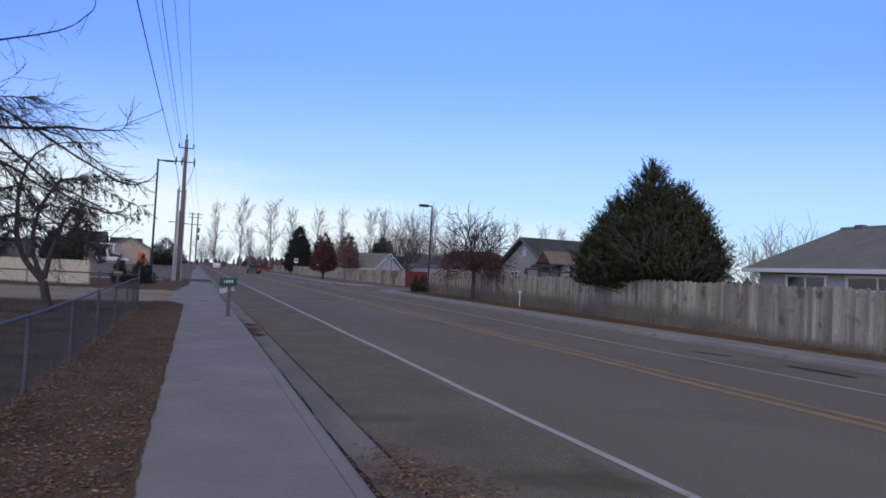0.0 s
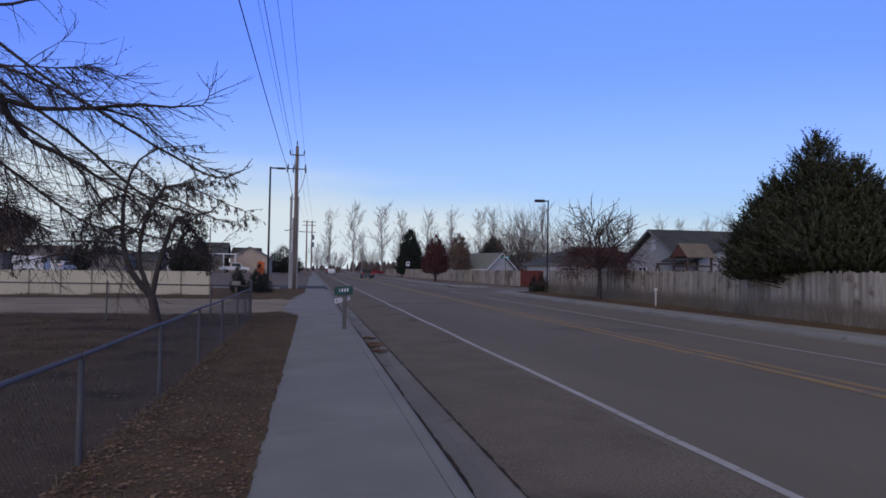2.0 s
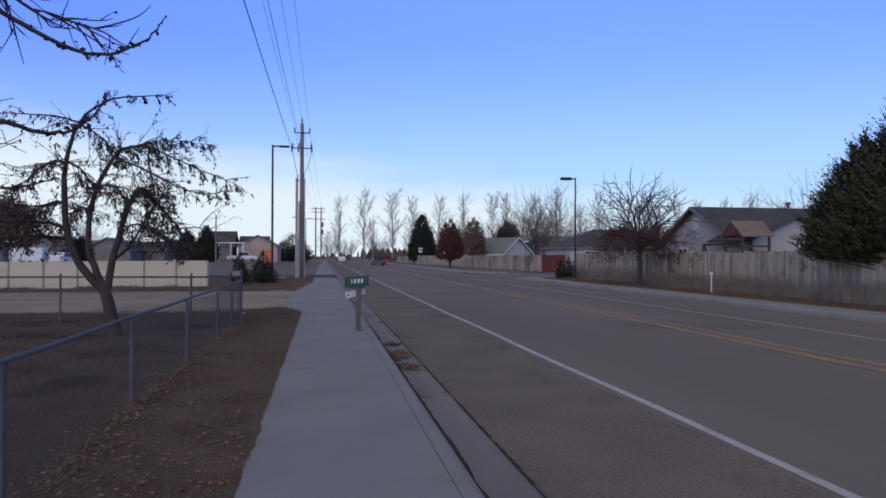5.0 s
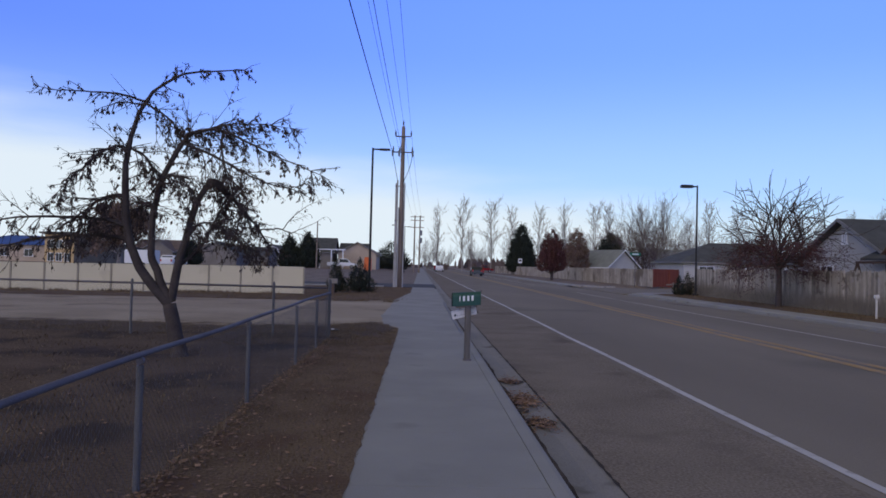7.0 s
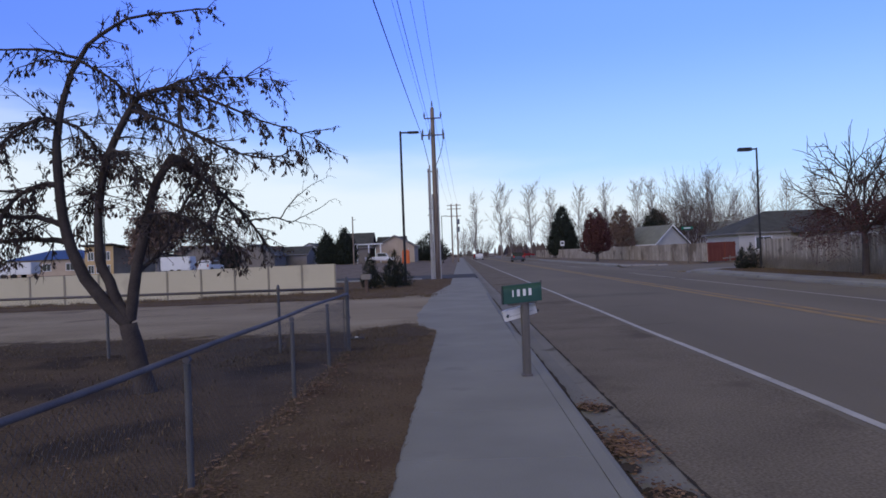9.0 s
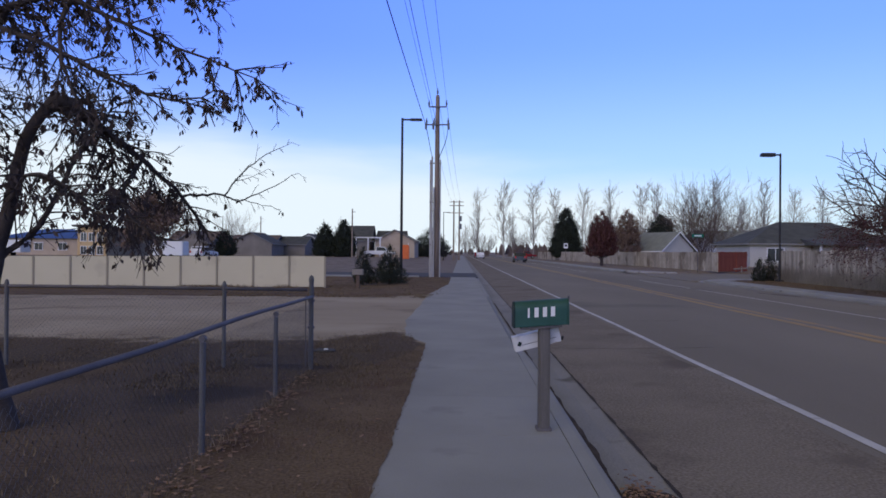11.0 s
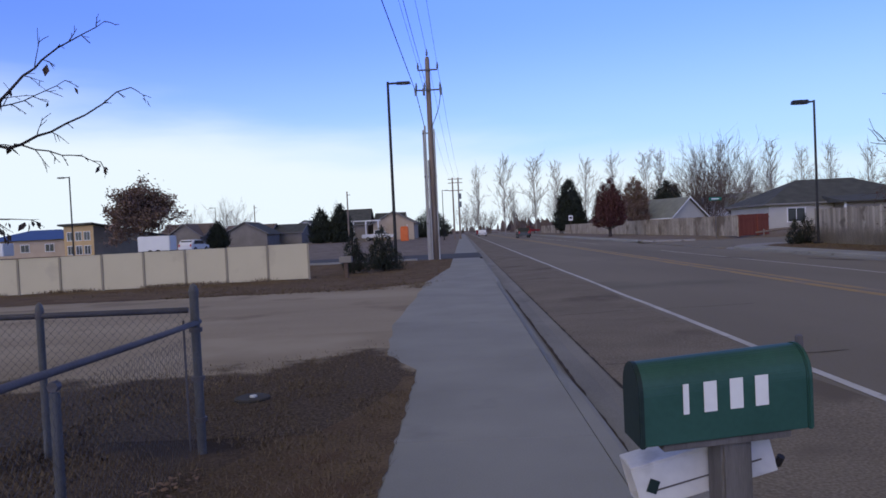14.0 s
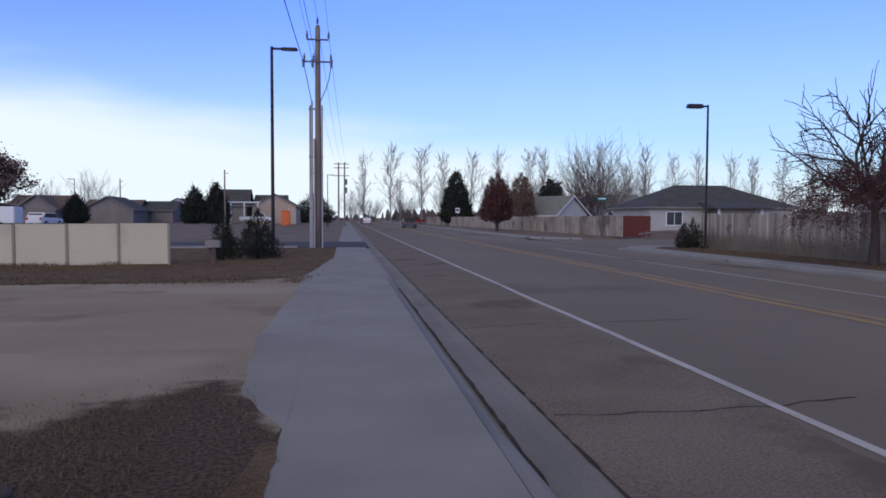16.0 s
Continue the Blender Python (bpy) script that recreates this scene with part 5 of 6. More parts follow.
def play_tower():
    t = thing("play_tower", "wooden backyard play tower with a tan pitched roof", "play structure", (22.0, 36.9, -0.05))
    for x in (-0.74, 0.74):
        for y in (-0.75, 0.75):
            part("post", Build().box((x, y, 1.4), (0.1, 0.1, 2.8)), M_PLAY_WOOD, t)
    part("deck", Build().box((0, 0, 1.5), (1.6, 1.6, 0.08)), M_PLAY_WOOD, t)
    for y in (-0.8, 0.8):
        for z in (1.85, 2.15):
            part("rail", Build().box((0, y, z), (1.6, 0.04, 0.1)), M_PLAY_WOOD, t)
    for z in (1.85, 2.15):
        part("rail", Build().box((-0.78, 0, z), (0.04, 1.6, 0.1)), M_PLAY_WOOD, t)
    for s in (-1, 1):
        b = Build(); b.prism([(0, 3.42), (s * 1.0, 2.62), (s * 1.0, 2.67), (0, 3.47)], "x", -0.9, 0.9)
        part("roof", b, M_PLAY_ROOF, t, "tan roof panel")
    b = Build(); b.prism([(-0.85, 2.7), (0.85, 2.7), (0, 3.38)], "x", -0.84, -0.8)
    part("gable_board", b, M_PLAY_RED, t, "red gable board")
    part("beam", Build().box((-0.2, 2.2, 2.3), (0.1, 3.2, 0.12)), M_PLAY_WOOD, t)
    for s in (-1, 1):
        part("brace", Build().tube([(-0.2, 3.7, 2.3), (-0.2 + 0.7 * s, 3.8, -0.05)], 0.05, 6), M_PLAY_WOOD, t)
play_tower()
# ---------- evergreens and far trees ----------
def sprays(b, c, d, length, rnd, n, width, fat=0.16):
    """A shoot of needles: thin leaf-like blades round an axis."""
    up = Vector((0, 0, 1))
    a = d.cross(up)
    a = a.normalized() if a.length > 1e-3 else Vector((1, 0, 0))
    e = d.cross(a)
    for i in range(n):
        s = (i + rnd.random()) / n
        p = c + d * length * s
        t = rnd.uniform(0, 2 * math.pi)
        o = (a * math.cos(t) + e * math.sin(t)) * 0.9 + d * 0.75
        q = p + o.normalized() * width * rnd.uniform(0.7, 1.3) * (1.1 - 0.5 * s)
        w = d.cross(o).normalized() * width * fat
        b.add([tuple(p - w), tuple(p + w), tuple(q)], [(0, 1, 2)])

def pine(name, label, loc, lobes, rnd, shoots, size, mat, trunk_h, spike=0.45, blades=9, fat=0.16, shape=1.5, candles=0):
    """lobes: (x, y, base, top, radius), cones whose skin is covered with upward shoots."""
    t = thing(name, label, "tree", loc)
    b = Build(); b.tube([(0, 0, -0.2), (0, 0, trunk_h * 0.5), (0, 0, trunk_h)], [0.035 * trunk_h, 0.025 * trunk_h, 0.01], 8)
    limbs = b
    f = Build()
    total = sum(l[4] * (l[3] - l[2]) for l in lobes)
    for lx, ly, z0, z1, r in lobes:
        n = int(shoots * r * (z1 - z0) / total)
        for i in range(n):
            h = 1 - math.sqrt(rnd.random()) if rnd.random() < 0.75 else rnd.random()
            a = rnd.uniform(0, 2 * math.pi)
            bulge = (1 - h ** shape) ** 0.85 * (0.6 + 0.4 * min(1, h * 5 + 0.25))
            rr = r * bulge * rnd.uniform(0.72, 1.06) * (1 + 0.12 * math.sin(3 * a + lx * 7) + 0.08 * math.sin(7 * a + h * 9))
            c = Vector((lx + rr * math.cos(a), ly + rr * math.sin(a), z0 + (z1 - z0) * h))
            d = Vector((math.cos(a) * 0.75, math.sin(a) * 0.75, spike + 0.7 * h + rnd.gauss(0, 0.18))).normalized()
            sprays(f, c - d * size * 0.6, d, size * (rnd.uniform(0.8, 1.7) if rnd.random() < 0.85 else 2.2), rnd, blades, size * 0.42, fat)
            if i % 14 == 0:
                limbs.tube([(lx * 0.3, ly * 0.3, max(0.3, c.z - rr * 0.5)), tuple(c)], [0.03, 0.008], 4, caps=False)
    for i in range(candles):   # upright tips standing proud of the crown
        lx, ly, z0, z1, r = lobes[i % len(lobes)]
        h, a = rnd.uniform(0.2, 0.985), rnd.uniform(0, 2 * math.pi)
        rr = r * (1 - h ** shape) ** 0.85 * (0.6 + 0.4 * min(1, h * 5 + 0.25))
        c = Vector((lx + rr * math.cos(a), ly + rr * math.sin(a), z0 + (z1 - z0) * h))
        d = Vector((0.22 * math.cos(a), 0.22 * math.sin(a), 1)).normalized()
        sprays(f, c - d * 0.15, d, rnd.uniform(0.3, 0.6), rnd, 16, 0.1, 0.22)
    part("trunk", limbs, M_BARK, t)
    part("crown", f, mat, t, "dense needle shoots", kind="stuff", fix=False)
    return t

pine("pine_tree", "broad dark green pine with upright candle tips behind the fence", (19.75, 23.85, 0),
     [(0.0, 0.1, 1.9, 7.1, 2.3), (-0.9, 1.45, 1.8, 5.6, 1.75), (0.75, -1.0, 1.9, 6.1, 1.95), (-0.4, -0.8, 2.0, 5.8, 1.65), (0.4, 1.1, 1.8, 6.25, 1.9), (-1.0, 2.3, 1.5, 4.7, 1.4), (0.65, -1.75, 1.9, 5.15, 1.55)],
     random.Random(21), 9500, 0.38, M_NEEDLE, 7.2, blades=12, fat=0.2, shape=1.6, candles=700)
pine("young_pine", "young dark pine on the grass verge", (-4.45, 48.6, rise(-4.45, 48.6) - 0.02), [(0, 0, 0.15, 1.95, 0.55), (0.15, -0.1, 0.1, 1.3, 0.6)], random.Random(22), 900, 0.15, M_NEEDLE_DARK, 1.9, fat=0.3, spike=0.9)
pine("young_pine", "bushy young dark pine beside the street lamp", (-3.0, 47.9, rise(-3.0, 47.9) - 0.02), [(0, 0, 0.15, 2.0, 0.65), (0.3, -0.1, 0.1, 1.3, 0.7), (-0.25, 0.1, 0.1, 1.5, 0.65)], random.Random(23), 1400, 0.15, M_NEEDLE_DARK, 1.95, fat=0.3, spike=0.9)
pine("evergreen_shrub", "dark evergreen shrub beside the lamp post", (18.2, 54.4, 0), [(0, 0, 0.0, 1.3, 0.42)], random.Random(24), 600, 0.12, M_NEEDLE_DARK, 1.2, 0.9, 9, 0.35)
pine("evergreen_shrub", "tall dark evergreen shrub beside the board fence", (19.0, 55.0, 0), [(0, 0, 0.0, 1.55, 0.42), (0.45, 0.2, 0, 1.2, 0.35)], random.Random(25), 700, 0.12, M_NEEDLE_DARK, 1.4, 0.9, 9, 0.35)
pine("pine_tree", "dark pine among far roadside trees", (22.4, 158, 0), [(0, 0, 0.8, 10.7, 2.3), (1.0, 0, 0.8, 8.2, 1.9), (-1.0, 0, 0.8, 7.4, 1.9)], random.Random(26), 3000, 0.8, M_NEEDLE_DARK, 10, fat=0.4, shape=2.6)
pine("pine_tree", "spreading dark pine behind far houses", (42.5, 160, 0), [(0, 0, 2.5, 9.4, 2.2), (1.6, 0, 2.2, 8.6, 1.8), (-1.6, 0, 2, 7.8, 1.8)], random.Random(27), 3000, 0.8, M_NEEDLE_DARK, 9, fat=0.4)
for k, (x, y, h, r) in enumerate(((-23.2, 134, 5.7, 1.5), (-19.9, 134, 6.3, 1.6), (-38.6, 128, 4.0, 1.2), (-6.5, 175, 6.4, 3.6), (-83, 130, 4.2, 2.6))):
    pine("pine_tree", "rounded dark evergreen far beyond the yard", (x, y, rise(x, y)), [(0, 0, 0.2, h, r), (0.5 * r, 0, 0.2, h * 0.8, r * 0.8), (-0.5 * r, 0, 0.2, h * 0.75, r * 0.8)], random.Random(30 + k), 1800, 0.6, M_NEEDLE_DARK, h, fat=0.4, shape=2.4)

def leafy_tree(loc, h, r, mat, label, seed, n_leaf, trunk=0.3, size=0.16, base=0.22):
    rnd = random.Random(seed)
    t = thing("tree", label, "tree", loc)
    b, tips = Build(), []
    b.tube([(0, 0, -0.2), (0.05, 0, h * base), (0.0, 0.05, h * 0.5)], [trunk * h / 12 * 1.3, trunk * h / 12, trunk * h / 22], 8)
    for i in range(18):
        a = i * 2.4 + rnd.random()
        z = h * (base + (0.5 - base) * i / 18)
        el = rnd.uniform(0.1, 0.9) + 1.2 * i / 18
        grow(b, (0, 0, z), (math.cos(a), math.sin(a), el), (h - z) * rnd.uniform(0.5, 0.75) * (0.75 + 0.25 * r / h), 0.012 * h, 2, rnd, 0.05, 0.8, 5, tips, 0.55, 0.03, 0.012)
    part("trunk", b, M_BARK_RED if mat is M_RED_LEAF else M_BARK_HAZY, t, fix=False)
    part("foliage", leaves(tips, rnd, n_leaf, size, 0.0, r * 0.1), mat, t, "many small clinging dead leaves", kind="stuff", fix=False)
    return t

pine("tree", "dark red-leaved tree in front of a board fence", (18.2, 100.5, 0), [(0, 0, 2.2, 6.7, 1.25), (0.7, 0.5, 1.3, 5.0, 1.3), (-0.75, -0.3, 1.2, 4.6, 1.3), (0.5, -0.5, 2.6, 6.0, 1.0), (-0.6, 0.4, 2.4, 6.1, 1.0)], random.Random(41), 2800, 0.4, M_RED_LEAF, 6.0, 0.4, 8, 0.4, 3.2)
pine("tree", "russet-leaved tree behind a board fence", (24.3, 113, 0), [(0, 0, 3.0, 7.7, 1.2), (0.8, 0.5, 1.2, 5.4, 1.3), (-0.8, -0.3, 1.2, 5.2, 1.3), (0.7, -0.3, 3.0, 7.0, 1.0), (-0.7, 0.3, 2.8, 6.8, 1.0)], random.Random(42), 2800, 0.4, M_BROWN_LEAF, 6.4, 0.4, 8, 0.4, 3.2)
leafy_tree((-46.6, 118, rise(-46.6, 118)), 11.4, 4.2, M_BROWN_LEAF, "large russet-brown leafy tree beyond the vinyl fence", 43, 17000, 0.4, 0.4, 0.12)

def contorted_tree():
    rnd = random.Random(51)
    t = thing("tree", "bare crooked tree with dark red drooping twigs before the fence", "tree", (17.9, 40.6, 0))
    b, tw, tips = Build(), Build(), []
    b.tube([(0, 0, -0.2), (0.03, 0, 1.2), (0, 0.02, 2.1)], [0.17, 0.13, 0.11], 8)
    for i in range(9):
        a = i * 2.4
        grow(b, (0, 0, 1.7 + 0.05 * i), (math.cos(a) * 0.8, math.sin(a) * 0.8, 0.9 + 0.16 * i), rnd.uniform(2.6, 4.1), 0.07, 2, rnd, 0.1, 0.8, 6, None, 0.48, 0.02, 0.014)
    for i in range(64):
        a = i * 2.4
        grow(tw, (rnd.gauss(0, 0.5), rnd.gauss(0, 0.5), rnd.uniform(1.9, 3.0)), (math.cos(a), math.sin(a), rnd.uniform(-0.1, 0.5)), rnd.uniform(1.4, 2.7), 0.018, 2, rnd, 0.22, 0.9, 5, tips, 0.5, 0.0, 0.008)
    part("trunk", b, M_BARK, t, fix=False)
    part("branchwork", tw, M_BARK_RED, t, "dark red tangled twigs", kind="stuff", fix=False)
    part("foliage", leaves(tips, rnd, 6000, 0.08, 0.0, 0.14), M_RED_LEAF, t, "shrivelled dark red leaves", kind="stuff", fix=False)
contorted_tree()

def poplar(loc, h, seed, width=0.32, r=0.13):
    """Tall narrow bare tree: a straight leader with many short rising branches."""
    rnd = random.Random(seed)
    t = thing("poplar", "tall bare grey poplar in a distant row", "tree", loc, 0, "distant row of bare trees")
    b = Build()
    lead = [(0, 0, -0.3)] + [(rnd.gauss(0, 0.18), rnd.gauss(0, 0.18), h * q) for q in (0.25, 0.5, 0.75, 1.0)]
    b.tube(lead, [r * 1.7, r * 1.2, r * 0.8, r * 0.45, 0.02], 6)
    twin = rnd.random() < 0.6
    if twin:
        b.tube([lead[1], (0.9, 0.3, h * 0.5), (1.2, 0.5, h * 0.92)], [r, r * 0.6, 0.02], 5)
    for i in range(34):
        a, q = i * 2.4 + rnd.random(), 0.1 + 0.85 * i / 34
        base = Vector(lead[1]).lerp(Vector(lead[4]), max(0, (q - 0.25) / 0.75))
        base.z = h * q
        if twin and i % 2:
            base.x += 1.1 * min(1, max(0, (q - 0.25) * 2))
        grow(b, base, (math.cos(a) * width * 1.7, math.sin(a) * width * 1.7, 0.9), h * 0.26 * rnd.uniform(0.6, 1.2) * (1.15 - 0.6 * q), r * 0.4, 2, rnd, -0.02, 0.5, 4, None, 0.5, 0.05, 0.026)
    part("trunk", b, M_BARK_HAZY, t, "bare grey trunk with rising branches", fix=False)
    return t

masters = [poplar((12.4 if k == 0 else 900 + 30 * k, 206 if k == 0 else 900, 0), (19.6, 20.3, 19.2, 17.8)[k], 60 + k, (0.3, 0.2, 0.24, 0.18)[k]) for k in range(4)]
spots = [(6.0, 240, 14), (20.5, 205, 19.0), (27, 207, 18.0), (34.5, 204, 17.5), (42, 206, 16.8), (50, 204, 19.5), (56, 208, 18.5), (63, 205, 18.2), (70, 207, 19), (78, 205, 16.5),
         (84, 208, 19.8), (92, 205, 17.8), (99, 207, 17), (108, 205, 18.6), (116, 207, 17.2), (125, 206, 18.0), (135, 205, 17.0), (146, 207, 18.0), (16, 222, 12), (3, 260, 10), (158, 206, 17), (172, 207, 16.5), (186, 206, 17.5), (200, 207, 16)]
moved = {1: 0, 2: 1, 3: 2}
for k, i in moved.items():
    x, y, h = spots[i]
    masters[k].matrix_basis = pose(x, y, 0, 0, 0, 40 * k)
for i, (x, y, h) in enumerate(spots[3:]):
    src = masters[i % 4]
    k = h / (19.3, 18.5, 20.0, 17.5)[i % 4]
    o = copy_thing(src, pose(x + random.uniform(-1, 1), y, rise(x, y), 0, 0, random.uniform(0, 360)))
    o.scale = (k, k, k)

def thicket(loc, h, w, seed, label, n=26, mat=None):
    """Many-stemmed bare shrub."""
    rnd = random.Random(seed)
    t = thing("bare_shrub", label, "shrub", loc)
    b = Build()
    for i in range(n):
        a = rnd.uniform(0, 6.28)
        q = rnd.uniform(0, 0.25) * w
        grow(b, (q * math.cos(a), q * math.sin(a), -0.1), (math.cos(a) * rnd.uniform(0.05, 0.75), math.sin(a) * rnd.uniform(0.05, 0.75), 1), h * rnd.uniform(0.55, 1.0), 0.035, 2, rnd, 0.0, 0.5, 5, None, 0.45, 0.05, 0.014)
    part("branchwork", b, mat or M_BARK_HAZY, t, kind="stuff", fix=False)
    return t
thicket((52, 140, 0.3), 9.5, 7, 71, "wide bare many-stemmed tree behind the corner house", 36)
thicket((38.0, 122, 0.3), 10.2, 5, 81, "dense bare brown thicket behind the far houses", 80, M_FAR)
scrub = thicket((26, 190, 0), 8.0, 9, 82, "bare brown undergrowth below the distant row of trees", 44, M_FAR)
for k, (sx, sy, sc) in enumerate(((38, 194, 0.9), (48, 190, 1.1), (60, 188, 0.9), (72, 192, 1.1), (84, 190, 1.0), (97, 192, 1.1), (110, 190, 0.9), (124, 192, 1.1), (140, 190, 1.0), (158, 192, 1.1), (9, 262, 0.9), (20, 250, 1.0))):
    o = copy_thing(scrub, pose(sx, sy, 0, 0, 0, 70 * k))
    o.scale = (sc, sc, sc)
thicket((66, 150, 0.3), 8, 7, 72, "bare brown thicket behind houses", 30)
thicket((35.0, 31.5, 0), 4.6, 5, 73, "bare grey shrub tree behind the board fence", 44)
thicket((45, 60, 0.2), 7.0, 5, 74, "bare grey tree behind a house", 26)
thicket((53, 68, 0.2), 7.0, 6, 75, "bare grey tree behind a house", 26)
thicket((60, 92, 0.3), 8.0, 6, 76, "bare brown trees behind the corner house", 30)
thicket((30, 150, 0.0), 8.0, 6, 77, "bare brown roadside tree", 30)
thicket((-67.4, 190, 0.7), 7.4, 6, 78, "bare grey tree on the skyline", 30)
thicket((-53.7, 180, 0.7), 8.4, 7, 79, "bare grey tree on the skyline", 30)
thicket((4, 290, 0), 9.0, 8, 80, "bare brown trees where the road ends", 30)

def far_belt():
    """Low dark line of far scrub and roofs along the skyline."""
    rnd = random.Random(90)
    b = Build()
    for i in range(5200):
        a = rnd.uniform(-1.15, 1.35)
        d = rnd.uniform(230, 420)
        x, y = d * math.sin(a), d * math.cos(a)
        if -6 < x < 18 and y < 380:
            continue
        h = rnd.uniform(1.0, 5.5) * (0.6 + 0.4 * math.sin(a * 23) ** 2) * (0.75 if a < 0 else 1.0)
        w = rnd.uniform(0.6, 2.0)
        t = rnd.uniform(0, 3.14)
        c, s = math.cos(t) * w, math.sin(t) * w
        z = rnd.uniform(-0.2, 0.6) + h * 0.15
        b.add([(x - c, y - s, z), (x + c, y + s, z), (x + c * 0.7, y + s * 0.7, z + h * 0.6), (x, y, z + h), (x - c * 0.7, y - s * 0.7, z + h * 0.65)], [(0, 1, 2, 3, 4)])
    return tagged(part("far_scrub", b, M_FAR, None, fix=False), "far brown scrub and woods along the skyline", "woods", kind="stuff")
far_belt()

# ---------- vehicles ----------
def vehicle(label, loc, rz, mat, kind="car"):
    t = thing("pickup_truck" if kind == "pickup" else "car", label, "truck" if kind == "pickup" else "car", loc, rz)
    if kind == "pickup":
        L, H = 5.6, 1.85
        prof = [(-2.8, 0.5), (2.75, 0.5), (2.8, 0.95), (1.5, 1.1), (1.0, 1.75), (0.7, 1.85), (-0.55, 1.85), (-0.7, 1.15), (-2.8, 1.15)]
        glass = [(1.33, 1.16), (0.9, 1.72), (-0.45, 1.76), (-0.5, 1.16)]
    else:
        L, H = 4.6, 1.6
        prof = [(-2.3, 0.4), (2.25, 0.4), (2.3, 0.85), (1.15, 1.0), (0.55, 1.55), (-1.6, 1.6), (-2.25, 1.0)]
        glass = [(0.95, 1.02), (0.5, 1.48), (-1.5, 1.5), (-1.85, 1.05)]
    w = 0.92
    b = Build(); b.prism(prof, "y", -w, w)
    body = part("body", b, mat, t, bevel=0.06)
    b = Build(); b.prism(glass, "y", -w - 0.005, w + 0.005)
    part("side_window", b, M_GLASS, body)
    part("rear_window", Build().box((-L / 2 + (0.42 if kind == "car" else 2.14), 0, 1.3), (0.06, 1.4, 0.36)), M_GLASS, body)
    for s in (-1, 1):
        part("tail_light", Build().box((-L / 2 + 0.02, s * 0.75, 0.9), (0.06, 0.2, 0.28)), M_REDLAMP, body)
        part("headlight", Build().box((L / 2 - 0.02, s * 0.68, 0.75), (0.06, 0.3, 0.16)), M_LAMP_GREY, body)
        for x in (-L * 0.31, L * 0.31):
            wh = part("wheel", Build().tube([(x, s * 0.78, 0.35), (x, s * 0.97, 0.35)], 0.35, 14), M_TYRE, t)
            part("rim", Build().tube([(x, s * 0.965, 0.35), (x, s * 0.985, 0.35)], 0.2, 10), M_LAMP_GREY, wh)
    return t
vehicle("white pickup truck parked in the far lot", (-24.5, 150, rise(-24.5, 150)), 180, M_CAR_WHITE, "pickup")
vehicle("white pickup truck parked near an orange toilet", (-14.0, 138, rise(-14, 138)), 0, M_CAR_WHITE, "pickup")
vehicle("dark red car on the far road", (12.5, 150, ROAD_Z + 0.02), 90, M_CAR_RED)
vehicle("dark green car driving on the far road", (8.0 + 2.2, 128, ROAD_Z + 0.03), 90, M_CAR_DARK)
vehicle("white car far down the road", (5.4, 185, ROAD_Z + 0.03), -90, M_CAR_WHITE)
vehicle("red car far down the road", (2.6 + 2.9, 215, ROAD_Z + 0.03), 90, M_CAR_RED)
vehicle("red pickup truck parked by the far fence", (17.6, 196, 0.0), 0, M_CAR_RED, "pickup")

def box_trailer(loc, size, label, rz=0):
    t = thing("trailer", label, "trailer", loc, rz)
    part("body", Build().box((0, 0, 0.55 + size[2] / 2), size), M_CAR_WHITE, t, bevel=0.08)
    for s in (-1, 1):
        for x in (-size[0] * 0.12, size[0] * 0.12):
            part("wheel", Build().tube([(x, s * size[1] * 0.42, 0.35), (x, s * size[1] * 0.52, 0.35)], 0.35, 12), M_TYRE, t)
    return t
box_trailer((-34.4, 96, rise(-34.4, 96)), (3.7, 2.0, 1.7), "white box trailer parked behind the vinyl fence")
box_trailer((-63, 108, rise(-63, 108)), (6.5, 2.3, 1.7), "white camper trailer parked behind the vinyl fence")
vehicle("white car parked behind the vinyl fence", (-33.3, 104, rise(-33, 104)), 84, M_CAR_WHITE)

def potty():
    t = thing("portable_toilet", "orange portable toilet cabin at the far lot", "portable toilet", (-8.1, 122, rise(-8.1, 122)))
    part("cabin", Build().box((0, 0, 1.0), (1.2, 1.2, 2.0), taper=0.96), M_ORANGE, t, bevel=0.05)
    part("roof", Build().box((0, 0, 2.1), (1.22, 1.22, 0.2), taper=0.7), M_ORANGE, t, bevel=0.04)
    part("door", Build().box((0, -0.61, 1.0), (0.8, 0.04, 1.8)), M_ORANGE, t)
    part("vent_pipe", Build().tube([(0.4, 0.4, 2.0), (0.4, 0.4, 2.5)], 0.06, 8), M_WHITE_PLASTIC, t)
potty()

# ---------- signs and small posts ----------
def sign_post(name, label, loc, h, plates, mat_post):
    t = thing(name, label, "sign", loc)
    part("post", Build().tube([(0, 0, -0.2), (0, 0, h)], 0.035, 8), mat_post, t)
    for (dx, z, w, hh, mat, rz) in plates:
        part("plate", Build().box((dx, -0.05, z), (w, 0.02, hh), rz), mat, t, bevel=0.004)
    return t
sign_post("street_sign", "green street name sign on a slim post", (21.95, 76.3, 0), 3.2, [(0, 3.2, 1.15, 0.27, M_SIGN_GREEN, 12)], M_GALV)
part("lettering", Build().box((0, -0.066, 3.2), (0.7, 0.004, 0.1), 12), M_WHITE_PAINT, bpy.data.objects["street_sign"], "unreadable pale bar")
sign_post("road_sign", "white rectangular road sign on a wooden post", (17.7, 127, 0), 3.1, [(0, 2.7, 0.65, 0.8, M_WHITE_PAINT, 0)], M_POLE)
part("lettering", Build().box((0, -0.066, 2.75), (0.4, 0.004, 0.35)), M_BRONZE, bpy.data.objects["road_sign"], "unreadable dark bar")

